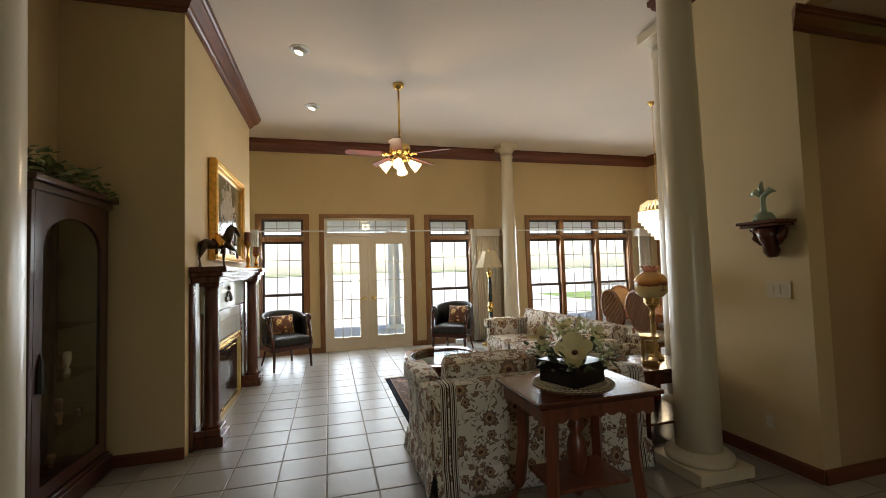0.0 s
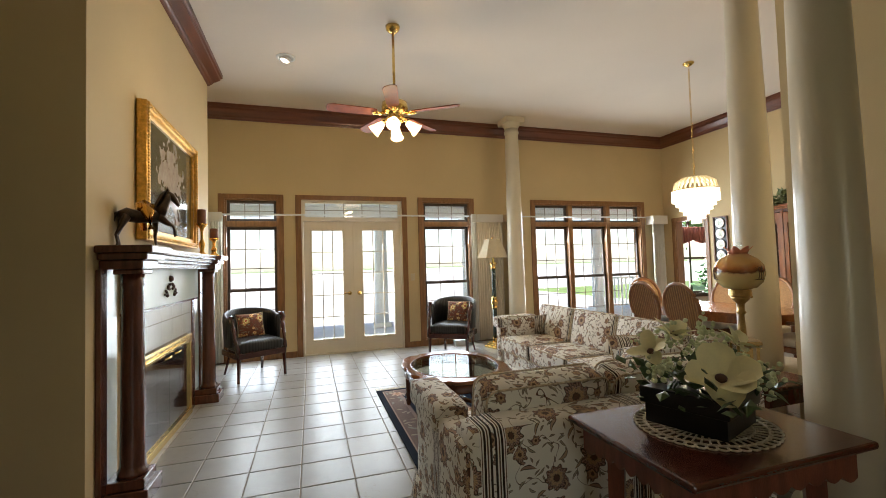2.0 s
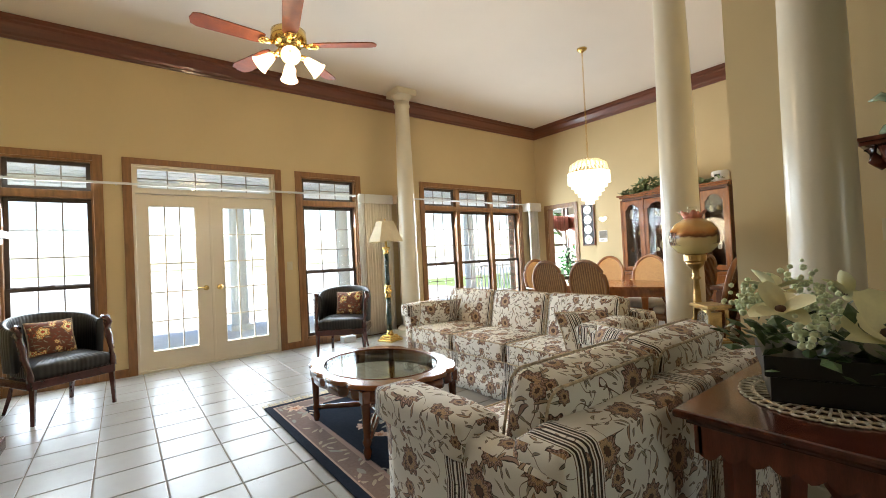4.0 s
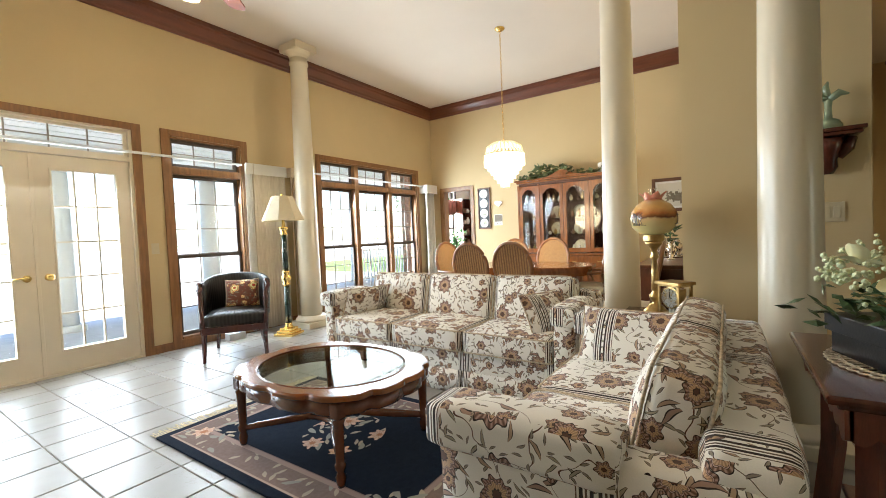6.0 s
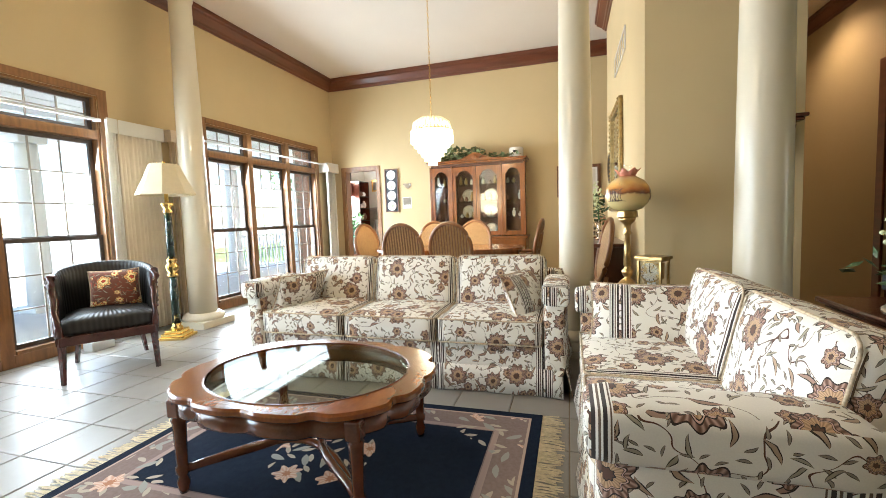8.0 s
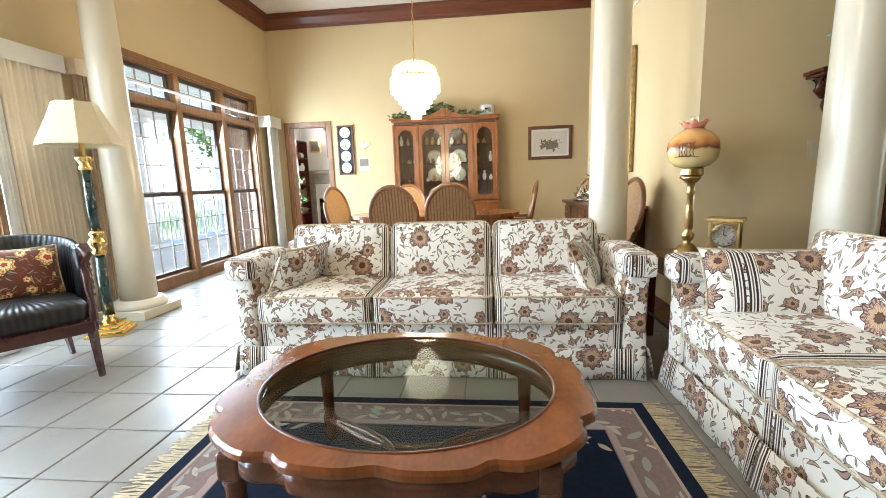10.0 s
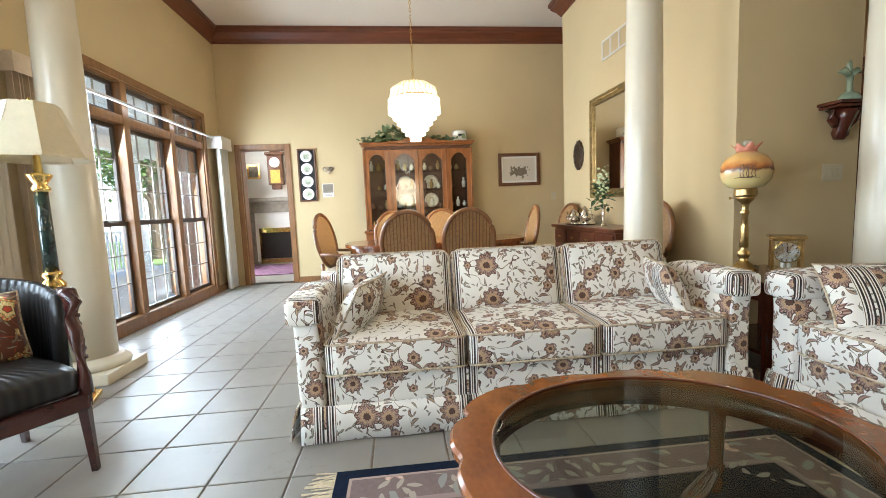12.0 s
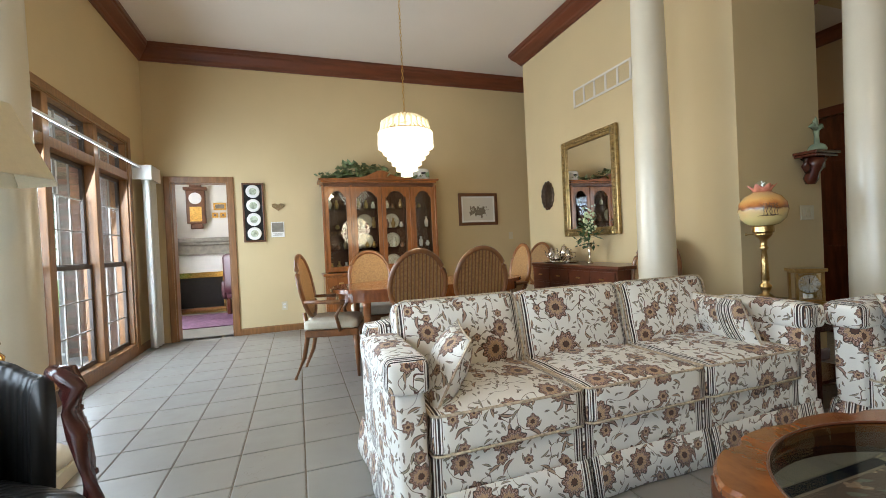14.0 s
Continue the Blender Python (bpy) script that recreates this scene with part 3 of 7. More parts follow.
# doorway to the family room
dw = thing("doorway_trim", EAST, 8.495, 0, 0, "stained oak casing round an open doorway", "door frame")
dw["kind"] = "structure"
part("casing", boxes((-0.02, -0.002, -0.405, -0.335, 0, 2.13), (-0.02, -0.002, 0.335, 0.405, 0, 2.13), (-0.02, -0.002, -0.335, 0.335, 2.06, 2.13), bevel=0.004), OAK, dw)
part("jamb", boxes((0.0, 0.16, -0.335, -0.315, 0, 2.07), (0.0, 0.16, 0.315, 0.335, 0, 2.07), (0, 0.16, -0.315, 0.315, 2.05, 2.07)), OAK, dw)

# hall doors
for x0, x1, shut in ((3.66, 4.43, True), (5.86, 6.71, False)):
    d = thing("door_2" if shut else "door_3", (x0 + x1) / 2, 2.2, 0, 0, "dark stained panelled hall door, closed" if shut else "dark stained door frame of a green room", "door")
    d["kind"] = "structure"
    h = (x1 - x0) / 2
    part("casing", boxes((-h - 0.09, -h, 0.002, 0.022, 0, 2.29), (h, h + 0.09, 0.002, 0.022, 0, 2.29), (-h, h, 0.002, 0.022, 2.2, 2.29), bevel=0.004), CROWN, d)
    if shut:
        leaf_ob = part("door_leaf", boxes((-h, h, -0.06, -0.02, 0.01, 2.2)), MAHOGANY, d)
        for px in (-h / 2, h / 2):
            for z0, z1 in ((0.2, 0.9), (1.05, 1.75), (1.86, 2.1)):
                part("panel", boxes((px - h / 2 + 0.07, px + h / 2 - 0.07, -0.022, -0.008, z0, z1), bevel=0.006), MAHOGANY, leaf_ob)
# The gap in the far green wall is added for the fill light.
structure(part("green_room", boxes((5.0, 5.5, 0.3, 0.4, 0, 3.05), (6.9, EAST, 0.3, 0.4, 0, 3.05), (5.5, 6.9, 0.3, 0.4, 0, 0.85), (5.5, 6.9, 0.3, 0.4, 2.15, 3.05), (4.9, 5.0, 0.3, 2.05, 0, 3.05), (EAST, EAST + 0.1, 0.3, 2.05, 0, 3.05), (4.9, EAST + 0.1, 0.3, 2.05, 3.05, 3.12)), GREEN), "bright green painted walls of a side room", "wall")
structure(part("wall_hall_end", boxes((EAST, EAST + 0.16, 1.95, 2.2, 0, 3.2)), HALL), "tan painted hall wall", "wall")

# ---- outdoors: porch, lawn, trees ----
LAWN = material("sunlit_lawn", (0.16, 0.24, 0.07), 0.9, vary=0.35, scale=2, bump=0.3)
LEAF = material("tree_leaves", (0.07, 0.14, 0.03), 0.6, vary=0.5, scale=3, bump=0)
BARK = material("tree_bark", (0.12, 0.09, 0.06), 0.9, vary=0.3)
structure(part("ground", boxes((-400, 400, NORTH + 0.17, 600, -0.5, -0.32), (-400, 400, -400, -2.2, -0.5, -0.32)), LAWN), "mown green lawn beyond the porch", "ground")
# Pale ground added so the glare outside the windows washes out to white.
structure(part("pavement", boxes((-200, 13, 12.4, 320, -0.32, -0.30), (13, 220, 26, 320, -0.32, -0.30)), GREY), "pale ground sheet added to whiten the view outside", "pavement")
# Unseen slab, added only to block direct sun at the foyer opening.
structure(part("foyer_sun_blocker", boxes((-0.8, 3.2, -4.6, -2.17, 2.55, 2.7)), PORCH), "unseen slab added to keep the sun out of the foyer", "roof")
structure(part("porch_floor", boxes((-4, 14, NORTH + 0.17, 12.4, -0.32, -0.06)), GREY), "pale concrete porch floor", "floor")
structure(part("porch_ceiling", boxes((-4, 14, NORTH + 0.17, 12.7, 2.74, 2.85), *[(-4, 14, 9.4 + 0.3 * i, 9.41 + 0.3 * i, 2.732, 2.74) for i in range(11)]), PORCH), "pale boarded porch ceiling", "ceiling")
structure(part("porch_beam", boxes((-4, 14, 12.1, 12.35, 2.5, 2.735)), PORCH), "white porch beam", "beam")
for x in (-1.6, 2.05, 4.25, 8.1, 10.6):
    c = thing("porch_column", x, 12.2, -0.06, 0, "round white painted porch column", "column", "porch columns")
    b = bmesh.new()
    lathe(b, [(0.16, 0.1), (0.155, 0.6), (0.14, 2.3), (0.13, 2.44)], 24)
    part("shaft", b, PORCH, c, smooth=True)
    part("base", boxes((-0.2, 0.2, -0.2, 0.2, 0, 0.1), bevel=0.01), PORCH, c)
    part("cap", boxes((-0.18, 0.18, -0.18, 0.18, 2.44, 2.56), bevel=0.01), PORCH, c)
rail = thing("porch_railing", 9.3, 12.2, -0.06, 0, "white painted porch railing", "railing")
part("top_rail", boxes((-1.1, 1.1, -0.04, 0.04, 0.86, 0.92)), PORCH, rail)
part("bottom_rail", boxes((-1.1, 1.1, -0.03, 0.03, 0.1, 0.15)), PORCH, rail)
for i in range(17):
    part("baluster", boxes((-1.05 + i * 0.13, -1.02 + i * 0.13, -0.015, 0.015, 0.15, 0.86)), PORCH, rail)


def tree(x, y, h, seed, label):
    rr = random.Random(seed)
    t = thing("tree", x, y, -0.33, 0, label, "tree", "garden trees")
    b = bmesh.new()
    tube(b, [(0, 0, 0), (0.05, 0.02, h * 0.25), (-0.05, 0.05, h * 0.5), (0, 0, h * 0.8)], [0.2, 0.16, 0.11, 0.03], 10)
    tips = []
    for i in range(9):
        a, z = rr.uniform(0, 6.28), h * rr.uniform(0.3, 0.7)
        e = Vector((math.cos(a), math.sin(a), 0)) * h * rr.uniform(0.15, 0.32) + Vector((0, 0, z + h * rr.uniform(0.08, 0.25)))
        tube(b, [(0, 0, z), (e.x * 0.5, e.y * 0.5, (z + e.z) / 2 + 0.1), e], [0.07, 0.05, 0.02], 6)
        tips.append(e)
    part("trunk", b, BARK, t)
    vs, fs = [], []
    for e in tips + [Vector((0, 0, h * 0.85))]:
        for j in range(260):
            c = e + Vector((rr.gauss(0, 1), rr.gauss(0, 1), rr.gauss(0, 0.7))) * h * 0.085
            u = Vector((rr.uniform(-1, 1), rr.uniform(-1, 1), rr.uniform(-0.6, 0.6))).normalized() * 0.11
            w = u.cross(Vector((rr.uniform(-1, 1), rr.uniform(-1, 1), 1))).normalized() * 0.06
            k0 = len(vs)
            vs += [c - u, c + w, c + u, c - w]
            fs.append((k0, k0 + 1, k0 + 2, k0 + 3))
    me = bpy.data.meshes.new("crown")
    me.from_pydata(vs, [], fs)
    me.materials.append(LEAF)
    new("crown", me).parent = t


for i, (x, y, h) in enumerate([(16.5, 15.0, 5.5), (20, 16.6, 7), (19, 13.6, 5), (25, 18, 8), (30, 19, 9)]):
    tree(x, y, h, i, "leafy green garden tree on the lawn")
bw = structure(part("wall_outside_brick", boxes((EAST + 0.03, EAST + 0.16, 9.27, 10.0, -0.3, 2.74)), GROUT), "red-brown brick outer wall of the porch", "wall")
bm = boxes((-0.006, 0.006, -0.098, 0.098, -0.031, 0.031))
bmesh.ops.recalc_face_normals(bm, faces=bm.faces)
brick_me = bpy.data.meshes.new("brick")
bm.to_mesh(brick_me), bm.free()
brick_me.materials.append(BRICK)
for r in range(40):
    for c in range(5):
        y = 9.27 + 0.1 + c * 0.208 + (0.104 if r % 2 else 0)
        if y < 9.92:
            o = new("brick", brick_me)
            o.parent = bw
            o.location = (EAST + 0.026, y, -0.2 + r * 0.073)

# ---- family room beyond the doorway ----
FLOOR2 = (EAST + 0.2, 10.5, 6.4, 10.05, -0.12, -0.006)
structure(part("floor_family_room", boxes(FLOOR2), CERAMIC), "cream tiled floor of the family room", "floor")
structure(part("wall_family_room", pierced('x', EAST + 0.16, 10.6, 9.95, 10.1, 3.0, [(8.425, 9.575, 0.5, 2.35)]), WALL_PALE := material("pale_wall_paint", (0.66, 0.62, 0.56), 0.8, vary=0.04, scale=2)), "pale painted wall with a window", "wall")
structure(part("wall_family_room_east", boxes((10.4, 10.55, 6.3, 9.95, -0.02, 3.0)), WALL_PALE), "pale painted wall above a mantelpiece", "wall")
structure(part("wall_family_room_south", boxes((EAST + 0.16, 10.55, 6.25, 6.4, -0.02, 3.0)), WALL_PALE), "pale painted wall", "wall")
structure(part("ceiling_family_room", boxes((EAST + 0.16, 10.55, 6.25, 10.1, 2.75, 2.85)), CEIL), "white ceiling of the family room", "ceiling")
w = thing("window_4", 9.0, 9.95, 0, 0, "dark stained window with a ruffled valance", "window")
w["kind"] = "structure"
part("casing", boxes((-0.655, -0.575, -0.02, -0.002, 0.42, 2.43), (0.575, 0.655, -0.02, -0.002, 0.42, 2.43), (-0.575, 0.575, -0.02, -0.002, 2.35, 2.43), (-0.575, 0.575, -0.03, -0.002, 0.42, 0.5)), SASH, w)
part("sash", boxes((-0.575, -0.53, 0.03, 0.07, 0.5, 2.35), (0.53, 0.575, 0.03, 0.07, 0.5, 2.35), (-0.03, 0.03, 0.03, 0.07, 0.5, 2.35), *[(a, b, 0.03, 0.07, z, z + 0.05) for a, b in ((-0.53, -0.03), (0.03, 0.53)) for z in (0.5, 1.3, 1.98, 2.3)]), SASH, w)
VAL = material("red_striped_valance", (0.22, 0.07, 0.05), 0.9, vary=0.6, scale=25, stretch=(3, 1, 0.1))
bm = bmesh.new()
top, bot = [], []
for i in range(61):
    x = -0.6 + 1.2 * i / 60
    y = -0.05 + 0.018 * math.sin(i * 1.3)
    top.append(bm.verts.new((x, y, 2.06))), bot.append(bm.verts.new((x, y - 0.01, 1.75 - 0.08 * abs(math.sin(x * 5.2)))))
for i in range(60):
    bm.faces.new((top[i], top[i + 1], bot[i + 1], bot[i]))
solid(bm, 0.006)
part("valance", bm, VAL, w, "gathered red striped valance", smooth=True)
sh = thing("bookcase", 9.86, 9.82, 0, 0, "dark wooden shelves filled with ornaments", "shelf")
part("case", boxes((-0.27, -0.24, -0.12, 0.12, 0, 2.1), (0.24, 0.27, -0.12, 0.12, 0, 2.1), (-0.24, 0.24, 0.1, 0.12, 0, 2.1), (-0.24, 0.24, -0.12, 0.1, 2.07, 2.1)), MAHOGANY, sh)
for z in (0.1, 0.45, 0.8, 1.1, 1.4, 1.7):
    part("shelf", boxes((-0.24, 0.24, -0.12, 0.1, z, z + 0.025)), MAHOGANY, sh)
POT = material("brown_glazed_pot", (0.25, 0.12, 0.07), 0.35, vary=0.4)
CHINA = material("white_china", (0.78, 0.76, 0.72), 0.2, vary=0.06, coat=0.3)
rr = random.Random(5)
for z in (0.825, 1.125, 1.425, 1.725, 0.475):
    for i in range(3):
        v = thing("ornament", 9.70 + i * 0.16, 9.8, z, 0, "small brown and white glazed pot on a shelf", "ornament", "bookcase ornaments")
        b = bmesh.new()
        hh = rr.uniform(0.1, 0.2)
        lathe(b, [(0.03, 0), (0.055, hh * 0.35), (0.05, hh * 0.7), (0.025, hh * 0.85), (0.032, hh)], 12)
        part("body", b, rr.choice((POT, CHINA, POT)), v, smooth=True)
STONE = material("grey_brown_mantel_stone", (0.22, 0.19, 0.15), 0.7, vary=0.25, scale=12, bump=0.3)
fm = thing("mantelpiece", 10.4, 9.12, 0, 0, "grey-brown mantelpiece with a brass-framed fire", "fireplace")
part("shelf", boxes((-0.25, -0.002, -0.78, 0.78, 1.36, 1.44), (-0.2, -0.002, -0.74, 0.74, 1.30, 1.36), bevel=0.01), STONE, fm)
for s in (-1, 1):
    part("pilaster", boxes((-0.16, -0.002, s * 0.62 - 0.1, s * 0.62 + 0.1, 0, 1.3), bevel=0.01), STONE, fm)
part("frieze", boxes((-0.15, -0.002, -0.52, 0.52, 1.12, 1.3)), STONE, fm)
part("surround", boxes((-0.08, -0.002, -0.52, 0.52, 0.78, 1.12), (-0.08, -0.002, -0.52, -0.42, 0.05, 0.78), (-0.08, -0.002, 0.42, 0.52, 0.05, 0.78)), CHINA, fm)
part("firebox", boxes((-0.03, -0.004, -0.42, 0.42, 0.1, 0.78)), BLACK_LEATHER, fm)
part("fire_screen", boxes((-0.10, -0.08, -0.44, 0.44, 0.68, 0.78), (-0.10, -0.08, -0.44, -0.40, 0.1, 0.68), (-0.10, -0.08, 0.40, 0.44, 0.1, 0.68), (-0.10, -0.08, -0.44, 0.44, 0.0, 0.1)), BRASS, fm)
WALNUT = material("carved_walnut", (0.13, 0.05, 0.02), 0.35, vary=0.3, scale=12, coat=0.2)
ck = thing("wall_clock", 10.398, 9.12, 0, 0, "carved walnut pendulum wall clock", "clock")
part("case", boxes((-0.12, 0, -0.16, 0.16, 1.72, 2.36), (-0.14, 0, -0.2, 0.2, 2.36, 2.42), (-0.1, 0, -0.1, 0.1, 2.42, 2.5), (-0.1, 0, -0.1, 0.1, 1.62, 1.72), bevel=0.015), WALNUT, ck)
b = bmesh.new()
lathe(b, [(0.11, 0), (0.11, 0.01)], 24)
part("dial", turned(b, pose(-0.122, 0, 2.2, 0, -90)), CHINA, ck)
part("pendulum_glass", boxes((-0.126, -0.121, -0.1, 0.1, 1.76, 2.04)), GILT, ck)
for y, z, hw, hh in ((9.60, 2.02, 0.13, 0.15), (8.72, 2.05, 0.11, 0.07), (8.67, 1.88, 0.05, 0.05), (8.81, 1.88, 0.05, 0.05)):
    p = thing("picture", 10.398, y, z, 0, "small gilt-framed picture on the pale wall", "picture")
    part("frame", boxes((-0.03, 0, -hw, -hw + 0.03, -hh, hh), (-0.03, 0, hw - 0.03, hw, -hh, hh), (-0.03, 0, -hw + 0.03, hw - 0.03, hh - 0.03, hh), (-0.03, 0, -hw + 0.03, hw - 0.03, -hh, -hh + 0.03)), GILT, p)
    part("print", boxes((-0.015, 0, -hw + 0.028, hw - 0.028, -hh + 0.028, hh - 0.028)), STONE, p)
PURPLE = material("faded_purple_rug", (0.16, 0.075, 0.13), 0.95, vary=0.5, scale=9, bump=0.4, fine=300)
tagged(part("family_room_rug", boxes((8.4, 10.0, 8.0, 9.6, -0.004, 0.008)), PURPLE), "faded purple patterned rug on the tiles", "rug")
wc = thing("wing_chair", 9.85, 8.2, 0, 60, "dark red leather wing chair beside the fire", "chair")
RED = material("oxblood_leather", (0.06, 0.015, 0.02), 0.35, vary=0.3, scale=12)
part("seat", turned(cushion(0.6, 0.6, 0.2, 0.05), pose(0, 0, 0.38)), RED, wc, smooth=True)
part("backrest", turned(cushion(0.6, 0.16, 0.7, 0.05), pose(0, 0.28, 0.75)), RED, wc, smooth=True)
for s in (-1, 1):
    part("arm", turned(cushion(0.12, 0.6, 0.34, 0.05), pose(s * 0.34, 0, 0.45)), RED, wc, smooth=True)
    for t in (-1, 1):
        part("leg", boxes((s * 0.26 - 0.03, s * 0.26 + 0.03, t * 0.24 - 0.03, t * 0.24 + 0.03, 0, 0.3)), MAHOGANY, wc)
pl = thing("potted_plant", 9.25, 9.72, 0, 0, "leafy green house plant before the window", "plant")
b = bmesh.new()
lathe(b, [(0.1, 0), (0.14, 0.28), (0.15, 0.3), (0.13, 0.3)], 16)
part("pot", b, POT, pl)
part("stem", tube(bmesh.new(), [(0, 0, 0.25), (0.01, 0, 0.6), (0, 0, 1.0)], 0.012), BARK, pl)
HOUSELEAF = material("house_plant_leaf", (0.04, 0.16, 0.035), 0.45, vary=0.4, scale=20)


def foliage(n, spread, size, seed, flat=1.0, width=0.45):
    """Many separate small pointed leaves about the middle of a thing."""
    rr = random.Random(seed)
    vs, fs = [], []
    for i in range(n):
        c = Vector([s * max(-1.6, min(1.6, rr.gauss(0, 1))) for s in spread])
        u = Vector((rr.uniform(-1, 1), rr.uniform(-1, 1), rr.uniform(-0.5, 0.7) * flat)).normalized()
        l = size * rr.uniform(0.6, 1.3)
        w = u.cross(Vector((rr.uniform(-0.5, 0.5), rr.uniform(-0.5, 0.5), 1))).normalized() * l * width
        up = u.cross(w).normalized() * l * 0.12
        k0 = len(vs)
        vs += [c, c + u * l * 0.45 + w * 0.55, c + u * l * 0.5 - up, c + u * l * 0.45 - w * 0.55, c + u * l]
        fs += [(k0, k0 + 1, k0 + 2), (k0, k0 + 2, k0 + 3), (k0 + 1, k0 + 4, k0 + 2), (k0 + 2, k0 + 4, k0 + 3)]
    me = bpy.data.meshes.new("leaves")
    me.from_pydata(vs, [], fs)
    return me


def leaves_part(parent, at, mat, *args, **kw):
    me = foliage(*args, **kw)
    me.materials.append(mat)
    o = new("leaves", me)
    o.parent = parent
    o.location = at
    return o


leaves_part(pl, (0, 0, 0.85), HOUSELEAF, 160, (0.14, 0.1, 0.2), 0.16, 3)

# ---- vertical blinds and curtains ----
def blinds(x0, x1, n, label, zt=2.19):
    v = thing("vertical_blind", (x0 + x1) / 2, NORTH - 0.12, 0, 0, label, "blind")
    w = x1 - x0
    for i in range(n):
        x = -w / 2 + w * (i + 0.5) / n
        b = bmesh.new()
        box(b, -0.0015, 0.0015, -0.042, 0.042, 0.02, zt - 0.04)
        part("slat", turned(b, pose(x, 0, 0, 0, 0, -28 + 10 * math.sin(i * 2.1))), BLIND, v)
    part("valance", boxes((-w / 2 - 0.01, w / 2 + 0.01, -0.062, -0.054, zt - 0.13, zt), (-w / 2 - 0.01, -w / 2, -0.054, 0.1, zt - 0.13, zt), (w / 2, w / 2 + 0.01, -0.054, 0.1, zt - 0.13, zt)), BLIND, v)
    return v


LINEN = material("beige_pleated_sheer", (0.70, 0.62, 0.50), 0.9, vary=0.05, scale=3, bump=0)


def sheer(x0, x1, label, seed, n=48, cloth=SHEER):
    bm = bmesh.new()
    cols = []
    for i in range(n + 1):
        x = x0 + (x1 - x0) * i / n
        cols.append([bm.verts.new((x, NORTH - 0.10 - 0.022 * math.sin(i * 1.15 + seed) * (0.6 + 0.4 * t) - 0.01 * math.sin(i * 0.37), 0.03 + 2.15 * (1 - t))) for t in (0, 0.03, 0.3, 0.6, 1)])
    for a, b in zip(cols, cols[1:]):
        for j in range(4):
            bm.faces.new((a[j], b[j], b[j + 1], a[j + 1]))
    solid(bm, 0.003)
    c = thing("curtain", 0, 0, 0, 0, label, "curtain")
    part("panel", bm, cloth, c, smooth=True)
    part("header", boxes((x0, x1, NORTH - 0.142, NORTH - 0.136, 2.05, 2.19), bevel=0.002), SHEER, c, "pale gathered header")
    return c


sheer(3.21, 3.70, "beige pleated sheer curtain with a pale gathered header", 0, 60, LINEN)
sheer(3.10, 3.20, "narrow white sheer curtain drawn to the window edge", 2, 16)
blinds(3.76, 4.05, 7, "tan fabric vertical blinds stacked between the windows")
sheer(-1.05, -0.74, "white sheer curtain panel beside the window", 1)
blinds(-1.4, -1.08, 6, "tan fabric vertical blinds stacked beside the window")
stack = thing("curtain", 0, 0, 0, 0, "white sheer curtain stacked beside the doorway", "curtain")
bm = bmesh.new()
cols = []
for i in range(61):
    x = 6.95 + 0.30 * i / 60
    cols.append([bm.verts.new((x, NORTH - 0.13 - 0.03 * math.sin(i * 1.0) - 0.02 * math.sin(i * 0.3), z)) for z in (0.03, 0.7, 1.4, 2.02)])
for a, b in zip(cols, cols[1:]):
    for j in range(3):
        bm.faces.new((a[j], b[j], b[j + 1], a[j + 1]))
solid(bm, 0.003)
part("panel", bm, SHEER, stack, smooth=True)
part("valance", boxes((6.93, 7.28, NORTH - 0.2, NORTH - 0.19, 2.02, 2.19), (6.93, 6.94, NORTH - 0.19, NORTH, 2.02, 2.19), (7.27, 7.28, NORTH - 0.19, NORTH, 2.02, 2.19)), SHEER, stack)
for x0, x1 in ((-0.74, 3.08), (4.05, 6.94)):
    rd = thing("curtain_rod", 0, 0, 0, 0, "thin white traverse rod across the windows", "curtain rod")
    part("rod", boxes((x0, x1, NORTH - 0.1, NORTH - 0.085, 2.15, 2.175)), PORCH, rd)
    for x in (x0 + 0.02, x1 - 0.02, *([0.2, 2.1] if x0 < 0 else [])):
        part("bracket", boxes((x - 0.01, x + 0.01, NORTH - 0.085, NORTH - 0.022, 2.15, 2.17)), PORCH, rd)

# ---- upholstered sofas ----
def outline_ring(x0, x1, y0, y1, z, r=0.04, n=5):
    pts = []
    for cx, cy, a0 in ((x1 - r, y1 - r, 0), (x0 + r, y1 - r, 90), (x0 + r, y0 + r, 180), (x1 - r, y0 + r, 270)):
        for i in range(n):
            a = radians(a0 + 90 * i / (n - 1))
            pts.append((cx + r * math.cos(a), cy + r * math.sin(a), z))
    return pts


